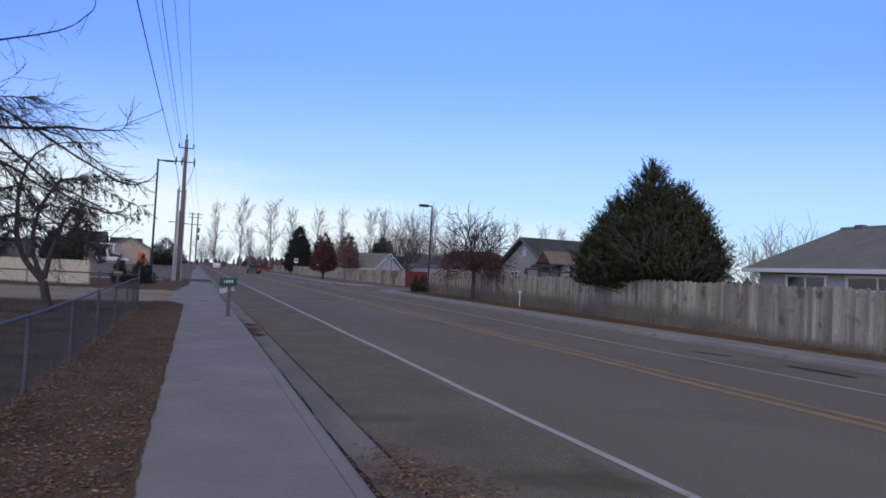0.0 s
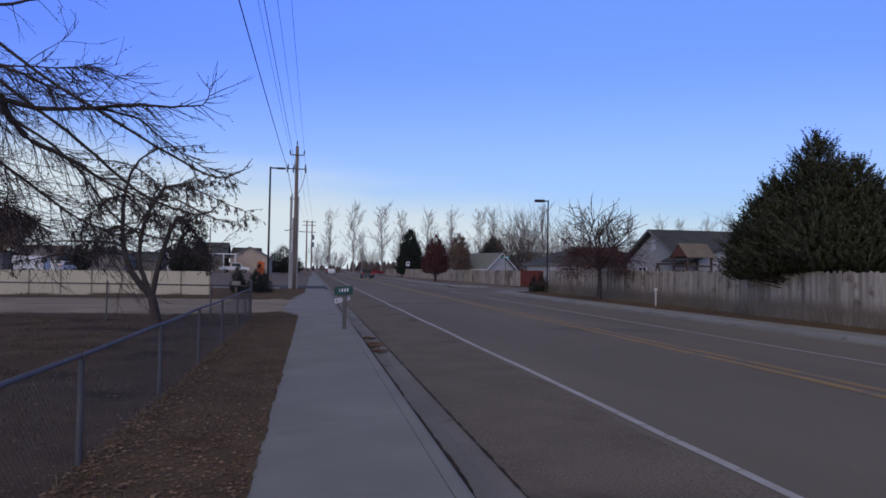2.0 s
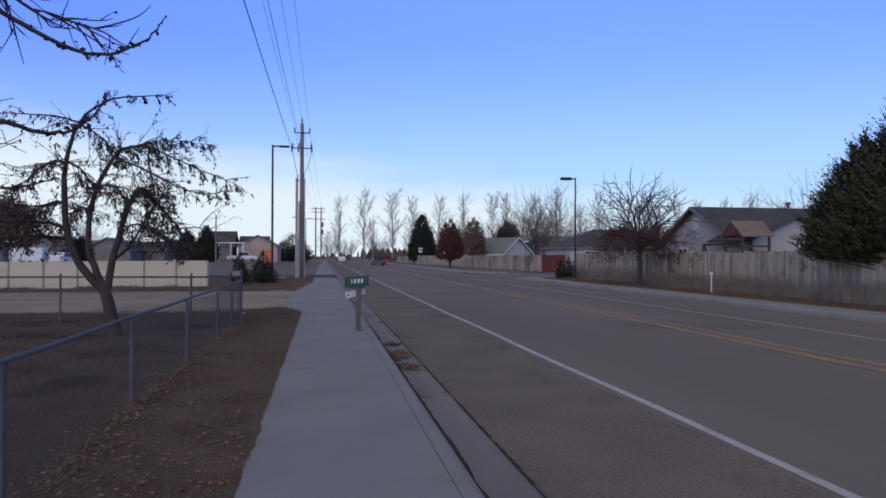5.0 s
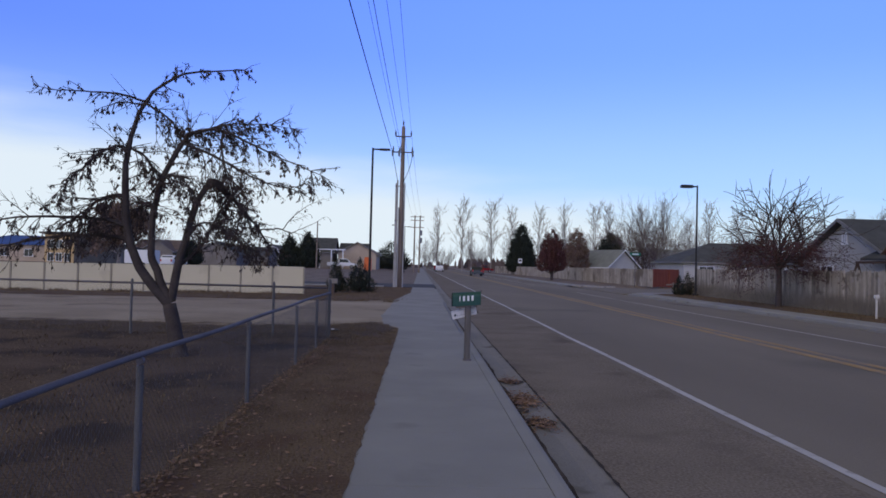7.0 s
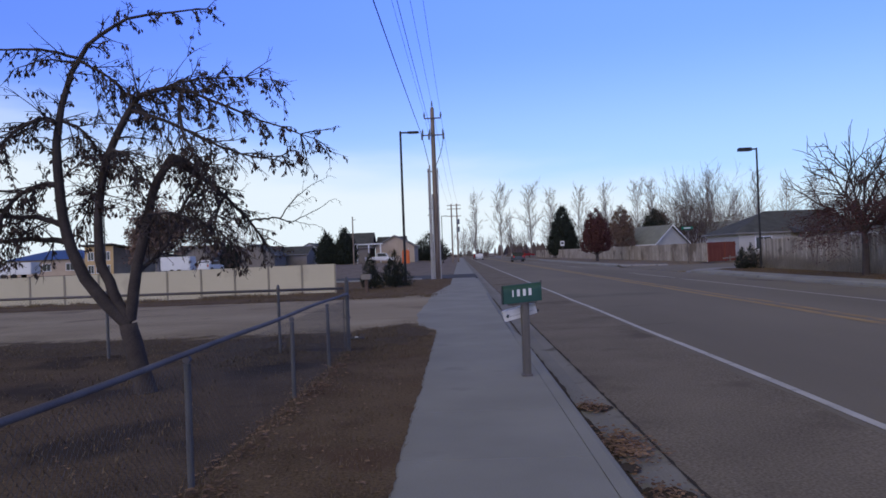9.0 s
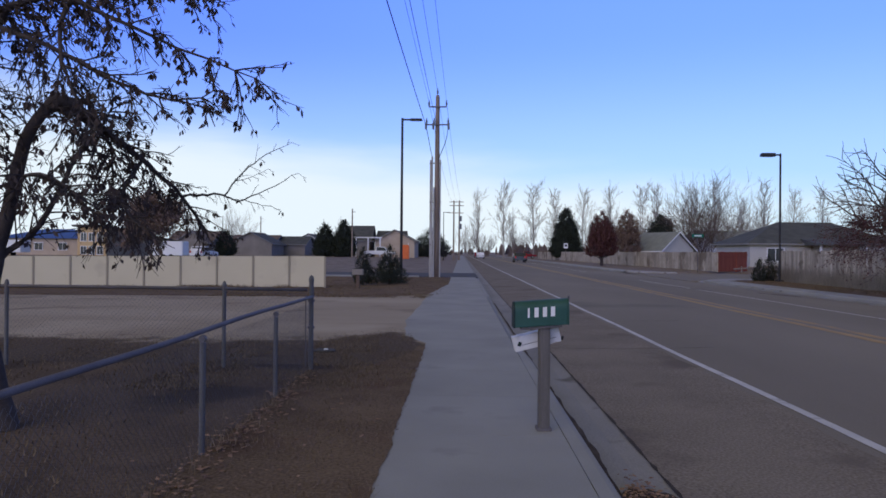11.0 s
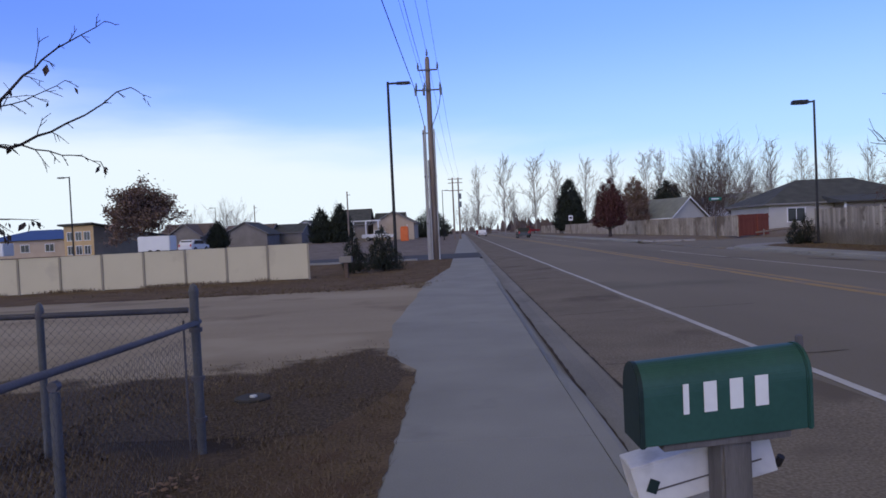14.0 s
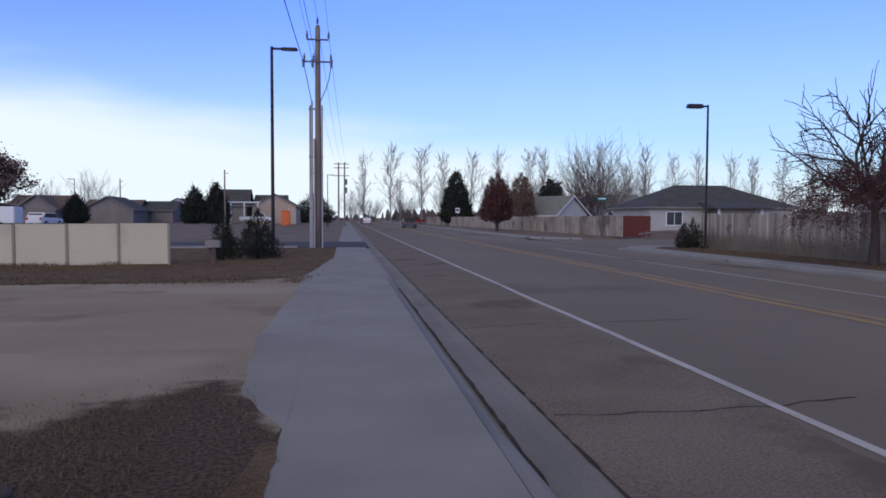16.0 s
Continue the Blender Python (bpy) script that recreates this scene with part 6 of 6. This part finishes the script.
def marker(loc, h, label, mat=None):
    t = thing("marker_post", label, "post", loc)
    part("stake", Build().box((0, 0, h / 2 - 0.05), (0.06, 0.06, h + 0.1)), mat or M_WHITE_PLASTIC, t, bevel=0.01)
    part("cap", Build().box((0, 0, h + 0.02), (0.15, 0.15, 0.14)), mat or M_WHITE_PLASTIC, t, bevel=0.02)
marker((17.75, 33.1, 0), 0.8, "white marker post on the dirt verge")
marker((17.6, 9.2, 0), 0.45, "short dark stake on the dirt verge", M_BRONZE)

def small_box():
    t = thing("meter_box", "small grey box on a brown post in the grass", "utility box", (-4.2, 45.2, rise(-4.2, 45.2) - 0.02))
    part("post", Build().box((0, 0, 0.3), (0.16, 0.16, 0.7)), M_PLAY_WOOD, t)
    part("box", Build().box((0, 0, 0.78), (0.5, 0.35, 0.26)), M_SIDING_GREY, t, bevel=0.02)
small_box()

def log_rail():
    t = thing("log_rail", "low wooden log rail at the street corner", "fence", (25.2, 75.0, 0), 20)
    part("log", Build().tube([(-0.6, 0, 0.25), (4.0, 0, 0.5)], 0.07, 8), M_POLE, t)
    for x in (0.2, 3.6):
        part("post", Build().tube([(x, 0, -0.1), (x, 0, 0.5)], 0.06, 8), M_POLE, t)
log_rail()

# ---------- ground surfaces and clutter ----------
def ragged(name, pts, z, mat, label, cat, seed, wob=0.12, per=7):
    """A flat patch with an uneven edge."""
    rnd = random.Random(seed)
    b = Build()
    ring = []
    for i, p in enumerate(pts):
        q = pts[(i + 1) % len(pts)]
        for s in range(per):
            t = s / per
            x, y = p[0] + (q[0] - p[0]) * t, p[1] + (q[1] - p[1]) * t
            ring.append((x + rnd.gauss(0, wob) * (s > 0), y + rnd.gauss(0, wob) * (s > 0), z))
    b.add(ring, [tuple(range(len(ring)))])
    return setting(name, b, mat, label, cat)

ragged("lawn_1", [(0.0, -20), (0.0, 23.4), (-18, 23.4), (-30, 24), (-30, -20)], -0.003, M_LAWN, "dormant brown lawn with bare patches", "lawn", 1, 0.03, 16)
ragged("driveway_1", [(0.0, 23.0), (0.0, 46.5), (-0.6, 38.6), (-1.8, 37.4), (-4, 37.1), (-8, 36.9), (-16, 36.4), (-40, 35.7), (-40, 22.0), (-18, 22.0)], -0.012, M_GRAVEL, "pale packed gravel driveway", "driveway", 2, 0.05)
def verge_strip():
    """Trodden grass between the fence and the sidewalk; its ragged edge creeps over the slabs."""
    rnd = random.Random(31)
    b = Build()
    y, k = -16.0, 0
    while y < 24.45:
        creep = 0.018 + 0.03 * noise.noise((y * 0.9, 0, 7)) + 0.02 * noise.noise((y * 3.1, 2, 7)) + rnd.uniform(-0.012, 0.012)
        left = -1.36 + 1.2 * ease((y - 20.6) / 3.6)
        for x, z in ((left, 0.0), (left * 0.5, 0.002), (-0.05, 0.003), (creep, 0.0055)):
            b.v.append((x + (0.08 * noise.noise((y * 0.8, 5, 1)) if x == left else 0), y, z))
        if k:
            for i in range(3):
                b.f.append((4 * k - 4 + i, 4 * k - 3 + i, 4 * k + 1 + i, 4 * k + i))
        y, k = y + 0.11, k + 1
    return setting("verge_2", b, M_VERGE, "trodden brown grass strip beside the sidewalk", "verge")
verge_strip()

def turf_blend():
    """Lawn thinning into gravel: the mesh carries how much turf is left, ragged noise breaks it up."""
    m = bpy.data.materials.new("turf_thinning_to_gravel")
    m.use_nodes = True
    n, l = m.node_tree.nodes, m.node_tree.links
    p = n["Principled BSDF"]
    p.inputs["Roughness"].default_value = 0.95
    p.inputs["Specular IOR Level"].default_value = 0.04
    geo, turf = n.new("ShaderNodeNewGeometry"), n.new("ShaderNodeAttribute")
    turf.attribute_name = "turf"
    def noise_at(scale, detail):
        t = n.new("ShaderNodeTexNoise")
        t.inputs["Scale"].default_value, t.inputs["Detail"].default_value = scale, detail
        l.new(geo.outputs["Position"], t.inputs["Vector"])
        return t.outputs["Fac"]
    def blend(fac, a, b):
        r = n.new("ShaderNodeMapRange")
        r.inputs["From Min"].default_value, r.inputs["From Max"].default_value = 0.35, 0.65
        l.new(fac, r.inputs["Value"])
        c = n.new("ShaderNodeMix"); c.data_type = "RGBA"
        c.inputs[6].default_value, c.inputs[7].default_value = (*a, 1), (*b, 1)
        l.new(r.outputs[0], c.inputs["Factor"])
        return c.outputs[2]
    fine = noise_at(28.0, 5.0)
    grass = blend(fine, (0.052, 0.04, 0.033), (0.15, 0.115, 0.086))
    gravel = blend(noise_at(0.5, 9.0), (0.268, 0.222, 0.166), (0.375, 0.318, 0.243))
    stir = n.new("ShaderNodeMath"); stir.operation = "MULTIPLY_ADD"
    l.new(noise_at(1.9, 8.0), stir.inputs[0]); stir.inputs[1].default_value = 2.2
    l.new(turf.outputs["Fac"], stir.inputs[2])
    edge = n.new("ShaderNodeMapRange"); edge.interpolation_type = "SMOOTHSTEP"
    edge.inputs["From Min"].default_value, edge.inputs["From Max"].default_value = 1.25, 1.85
    l.new(stir.outputs[0], edge.inputs["Value"])
    mix = n.new("ShaderNodeMix"); mix.data_type = "RGBA"
    l.new(edge.outputs[0], mix.inputs["Factor"]); l.new(gravel, mix.inputs[6]); l.new(grass, mix.inputs[7])
    l.new(mix.outputs[2], p.inputs["Base Color"])
    bump = n.new("ShaderNodeBump")
    bump.inputs["Distance"].default_value = 0.02
    l.new(edge.outputs[0], bump.inputs["Strength"])
    l.new(fine, bump.inputs["Height"]); l.new(bump.outputs[0], p.inputs["Normal"])
    b, left = Build(), []
    nx, ny = 150, 46
    for i in range(nx + 1):
        x = -0.01 - 18.0 * i / nx
        for j in range(ny + 1):
            y = 22.3 + 5.6 * j / ny
            b.v.append((x, y, 0.0008 + 0.008 * ease((-x - 0.8) / 1.2) * ease((27.4 - y) / 2) * max(0.0, noise.noise((x * 1.3, y * 1.3, 9)))))
            left.append(0.5 - 0.75 * (y - lawn_edge(x)))
    for i in range(nx):
        for j in range(ny):
            k = i * (ny + 1) + j
            b.f.append((k, k + 1, k + ny + 2, k + ny + 1))
    ob = setting("lawn_3", b, m, "worn turf thinning into the gravel drive", "lawn")
    ob.data.attributes.new("turf", "FLOAT", "POINT").data.foreach_set("value", left)

def sunk_lawn():
    """Grass between the drive and the side street, following the hollow."""
    rnd = random.Random(3)
    b = Build()
    xs = [-0.005, -0.2, -0.4] + [-0.6 - 0.3 * i for i in range(58)] + [-18 - 2 * i for i in range(12)]
    rows = 16
    for x in xs:
        front = float(np.interp(x, [-40, -16, -8, -4, -1.8, -0.6, 0], [35.2, 35.9, 36.4, 36.6, 37.0, 38.2, 46.0])) + rnd.gauss(0, 0.07)
        for j in range(rows + 1):
            y = front + (55.4 - front) * j / rows
            b.v.append((x, y, rise(x, y) + 0.012 * noise.noise((x * 0.9, y * 0.9, 5)) - 0.002))
    for i in range(len(xs) - 1):
        for j in range(rows):
            k = i * (rows + 1) + j
            b.f.append((k, k + rows + 1, k + rows + 2, k + 1))
    return setting("lawn_2", b, M_VERGE, "dormant brown grass verge", "lawn")
sunk_lawn()
ragged("apron_1", [(0.02, 24.6), (0.02, 46.5), (-0.25, 43.0), (-0.62, 38.0), (-0.58, 32.7), (-0.66, 28.5), (-0.47, 25.9)], 0.0026, M_CONCRETE, "concrete flare where the drive meets the sidewalk", "driveway", 4, 0.02)
setting("side_street_1", Build().box((-30.5, 60.2, -0.02), (62.9, 8.4, 0.04)), M_PATCH, "dark asphalt side street", "road")
setting("side_kerb_1", Build().box((-32, 55.7, 0.02), (60, 0.5, 0.12)), M_CONCRETE, "pale concrete kerb along the side street", "kerb")
setting("crossing_1", Build().box((0.85, 60.0, -0.03), (1.6, 8.6, 0.062)), M_PATCH, "dark asphalt patch across the sidewalk", "pavement")
setting("side_street_2", Build().box((37.5, 65, ROAD_Z - 0.05), (45, 15.6, 0.1)), M_ASPHALT, "worn asphalt side street", "road")
def kerb_return(name, cx, cy, a0, a1, r, label):
    b = Build()
    for i in range(13):
        a = radians(a0 + (a1 - a0) * i / 12)
        for rr, z in ((r - 1.6, 0.0), (r - 0.16, 0.004), (r, -0.02), (r + 0.03, -0.125), (r + 0.5, -0.118)):
            b.v.append((cx + rr * math.cos(a), cy + rr * math.sin(a), z))
    for j in range(12):
        for i in range(4):
            b.f.append((j * 5 + i, j * 5 + i + 1, (j + 1) * 5 + i + 1, (j + 1) * 5 + i))
    return setting(name, b, M_KERB, label, "kerb")
kerb_return("kerb_return_1", 18.9, 54.2, 180, 90, 3.66, "rounded concrete kerb at the street corner")
kerb_return("kerb_return_2", 18.9, 76.0, 180, 270, 3.66, "rounded concrete kerb at the street corner")
ragged("verge_1", [(16.27, -40), (16.27, 54), (20, 57), (26, 57), (26, 40), (19.9, 40), (18.6, -40)], -0.008, M_VERGE, "dry weedy dirt verge below the fence", "verge", 5, 0.04)

sidewalk("sidewalk_1", 0.0, 1.47, -12, 55.4, 1.62, "pale concrete sidewalk beside the kerb")
setting("sidewalk_2", Build().box((0.735, 190, -0.05), (1.47, 251, 0.1)), M_CONCRETE, "pale concrete sidewalk farther along the road", "sidewalk")
setting("sidewalk_3", Build().box((15.755, -2.5, -0.05), (1.0, 115, 0.1)), M_CONCRETE, "concrete sidewalk across the road", "sidewalk")
setting("sidewalk_4", Build().box((15.755, 190, -0.05), (1.0, 228, 0.1)), M_CONCRETE, "concrete sidewalk farther along the road", "sidewalk")

def lawn_edge(x):
    return float(np.interp(x, [-18, -8, -4, -1.6, -0.75, -0.45, 0], [24.2, 24.9, 24.6, 25.2, 26.2, 25.8, 24.5]))
turf_blend()

def grass_blades():
    rnd = random.Random(7)
    b = Build()
    zones = [(-1.36, 0.03, -4, 24.3, 26000, 0.034), (-9, -1.4, 2, 23.6, 20000, 0.04), (-3.2, -0.03, 20.5, 26.0, 20000, 0.036), (-9, -3.2, 22.5, 25.2, 6000, 0.03), (-8, -0.4, 36.2, 38.2, 3500, 0.06), (-12, -0.1, 37.8, 54, 5000, 0.08), (16.35, 18.6, 2, 52, 6000, 0.12)]
    for x0, x1, y0, y1, n, h in zones:
        for _ in range(n):
            x, y = rnd.uniform(x0, x1), rnd.uniform(y0, y1)
            if -18 < x < 0 and 24 < y < 27 and y > lawn_edge(x) - 0.2 + rnd.gauss(0, 0.35):
                continue
            if noise.noise((x * 1.1, y * 1.1, 3)) < -0.12 and rnd.random() < 0.8:
                continue
            a, l = rnd.uniform(0, 6.28), h * rnd.uniform(0.5, 1.6)
            w = 0.004 if x > -2 and y < 26 else 0.009
            dx, dy = math.cos(a), math.sin(a)
            lean = l * rnd.uniform(0.5, 1.7)
            g = rise(x, y) if x < 0 else 0.0
            b.add([(x - dy * w, y + dx * w, g - 0.015), (x + dy * w, y - dx * w, g - 0.015), (x + dx * lean, y + dy * lean, g + l * 0.8)], [(0, 1, 2)])
    for k in range(26):   # weeds along the foot of the vinyl fence
        s, w = rnd.uniform(0, 28), rnd.uniform(0.2, 0.6)
        for _ in range(90):
            q = s + rnd.gauss(0, w)
            x, y = -5.9 - q * 0.9976, 45.88 - q * 0.0698 + rnd.uniform(-0.1, 0.05)
            g = rise(x, y)
            a, l = rnd.uniform(0, 6.28), rnd.uniform(0.06, 0.2)
            b.add([(x - 0.02, y, g - 0.02), (x + 0.02, y, g - 0.02), (x + math.cos(a) * l * 0.5, y + math.sin(a) * l * 0.3, g + l)], [(0, 1, 2)])
    for _ in range(1800):   # thin ragged grass along the lawn's edge by the drive
        x = rnd.uniform(-7, -0.25)
        y = lawn_edge(x) + rnd.gauss(-0.3, 0.4)
        a, l = rnd.uniform(0, 6.28), rnd.uniform(0.015, 0.05)
        b.add([(x - 0.006, y, -0.015), (x + 0.006, y, -0.015), (x + math.cos(a) * l, y + math.sin(a) * l, l * 0.8)], [(0, 1, 2)])
    for _ in range(700):
        y = rnd.uniform(-3, 21.8)
        x = FX + rnd.gauss(0.05, 0.06)
        a, l = rnd.uniform(0, 6.28), rnd.uniform(0.05, 0.15)
        b.add([(x - 0.004, y, -0.01), (x + 0.004, y, -0.01), (x + math.cos(a) * l * 0.5, y + math.sin(a) * l * 0.5, l)], [(0, 1, 2)])
    return tagged(part("dry_grass", b, M_GRASS, None, fix=False), "short dry straw-coloured grass blades", "grass", kind="stuff")
grass_blades()

def fence_weeds():
    """Tall bleached weeds standing before the board fence, thickest from the pine to the corner."""
    rnd = random.Random(17)
    b = Build()
    for k in range(850):
        yc = rnd.uniform(3, 55)
        thick = 0.35 + 0.65 * ease((yc - 14) / 8)
        if rnd.random() > thick:
            continue
        n, tall = rnd.randrange(25, 70), rnd.uniform(0.35, 1.25) * thick
        for _ in range(n):
            y = yc + rnd.gauss(0, 0.4)
            x = fence_x(y) - 0.05 - abs(rnd.gauss(0, 0.28))
            a, l = rnd.uniform(0, 6.28), tall * rnd.uniform(0.4, 1)
            w = rnd.uniform(0.005, 0.011)
            b.add([(x, y - w, -0.02), (x, y + w, -0.02), (x + math.cos(a) * l * 0.2, y + math.sin(a) * l * 0.3, l)], [(0, 1, 2)])
    return tagged(part("tall_weeds", b, M_WEED, None, fix=False), "tall bleached dry weeds along the board fence", "weeds", kind="stuff")
fence_weeds()

def gutter_dirt():
    """Dark silt along the kerb's foot, with a few washed-out bars across the pan."""
    rnd = random.Random(19)
    b = Build()
    y, k = -10.0, 0
    while y < 36.0:
        w = 0.062 - 0.022 * ease((y - 19) / 4) + 0.03 * noise.noise((y * 0.7, 1, 3)) + 0.02 * noise.noise((y * 2.9, 4, 3)) + 0.06 * ease((5 - y) / 4)
        b.v += [(1.668, y, -0.118), (1.668 + 0.6 * w, y, -0.122), (1.668 + max(w, 0.03) + rnd.uniform(0, 0.012), y, -0.127)]
        if k:
            b.f += [(3 * k - 3, 3 * k - 2, 3 * k + 1, 3 * k), (3 * k - 2, 3 * k - 1, 3 * k + 2, 3 * k + 1)]
        y, k = y + 0.13, k + 1
    for yc, x1, d in ((17.68, 2.08, 0.16), (14.97, 2.04, 0.2), (16.2, 1.92, 0.3), (15.6, 1.84, 0.12)):
        ring = []
        for i in range(18):
            a = 2 * math.pi * i / 18
            x = (1.69 + x1) / 2 + (x1 - 1.69) / 2 * math.cos(a) * rnd.uniform(0.85, 1.1)
            ring.append((x, yc + d * math.sin(a) * rnd.uniform(0.6, 1.3), -0.118))
        b.add(ring, [tuple(range(18))])
    return setting("gutter_silt", b, M_DIRT, "dark silt lying in the gutter", "dirt")
gutter_dirt()

def leaf_litter():
    rnd = random.Random(8)
    b = Build()
    def leaf(x, y, z, s):
        a = rnd.uniform(0, 6.28)
        dx, dy = math.cos(a) * s, math.sin(a) * s
        u = [rnd.uniform(0.0, 0.5) * s for _ in range(4)]
        b.add([(x - dx, y - dy, z + u[0]), (x + dy * 0.6, y - dx * 0.6, z + u[1]), (x + dx, y + dy, z + u[2]), (x - dy * 0.6, y + dx * 0.6, z + u[3])], [(0, 1, 2, 3)])
    for _ in range(10500):
        y = -3.5 + abs(rnd.gauss(0, 7.5))
        x = rnd.uniform(-1.33, -0.02) if rnd.random() < 0.8 else rnd.uniform(-4, -1.4)
        if y < 21:
            leaf(x, y, rnd.uniform(0.0, 0.02), rnd.uniform(0.012, 0.032))
    for _ in range(2600):
        y = rnd.uniform(-3.5, 21.5)
        leaf(FX + rnd.gauss(0.1, 0.1), y, rnd.uniform(0, 0.03), rnd.uniform(0.014, 0.034))
    for cy, cx, n, s in ((1.6, 2.35, 1300, 0.45), (2.8, 2.05, 1300, 0.4), (16.2, 1.86, 800, 0.2), (14.95, 1.86, 300, 0.16), (17.7, 1.86, 200, 0.12), (0.2, 2.5, 600, 0.4)):
        for _ in range(n):
            y, x = rnd.gauss(cy, s * 1.3), rnd.gauss(cx, s * 0.6)
            if 1.67 < x < 3.4:
                leaf(x, y, -0.118 + rnd.uniform(0, 0.015), rnd.uniform(0.012, 0.03))
    return tagged(part("leaf_litter", b, M_FALLEN, None, fix=False), "fallen brown leaves on grass and in the gutter", "leaves", kind="stuff")
leaf_litter()

def cracks():
    """Dark tar cracks wandering over the asphalt, with a few long dark marks."""
    rnd = random.Random(12)
    b = Build()
    for x0, x1, y0 in ((2.2, 5.2, 25.2), (2.2, 6, 29.8), (2.2, 14, 47.0), (2.2, 14, 66.0)):
        x, y = x0, y0
        prev = None
        while x < x1:
            w = rnd.uniform(0.008, 0.02)
            cur = ((x, y - w, crown(x) + 0.0045), (x, y + w, crown(x) + 0.0045))
            if prev:
                b.add([prev[0], cur[0], cur[1], prev[1]], [(0, 1, 2, 3)])
            prev = cur
            x += 0.18
            y += rnd.gauss(0.02, 0.05)
    for x0 in (2.10,):
        y, prev = -6, None
        while y < 60:
            w = rnd.uniform(0.006, 0.03)
            cur = ((x0 - w * 0.4, y, -0.1165), (x0 + w, y, -0.1165))
            if prev:
                b.add([prev[0], prev[1], cur[1], cur[0]], [(0, 1, 2, 3)])
            prev = cur
            y += 0.12
    # long dark marks on the road surface, tapered at both ends
    for ax, ay, bx, by, w in ((11.2, 47.4, 11.85, 44.3, 0.09), (13.45, 43.4, 14.1, 40.8, 0.12), (12.8, 12.4, 13.2, 11.4, 0.14), (13.3, 9.8, 13.3, 8.0, 0.16), (16.4, 58.2, 17.2, 55.6, 0.08)):
        prev = None
        for k in range(15):
            q = k / 14
            x, y = ax + (bx - ax) * q, ay + (by - ay) * q
            ww = w * rnd.uniform(0.5, 1.1) * math.sin(math.pi * (0.08 + 0.84 * q)) ** 0.5
            z = crown(x) + 0.009
            cur = ((x - ww, y, z), (x + ww, y, z))
            if prev:
                b.add([prev[0], prev[1], cur[1], cur[0]], [(0, 1, 2, 3)])
            prev = cur
    return setting("asphalt_crack", b, M_TAR_MARKS, "dark wandering cracks and long dark marks on the asphalt", "crack")
cracks()
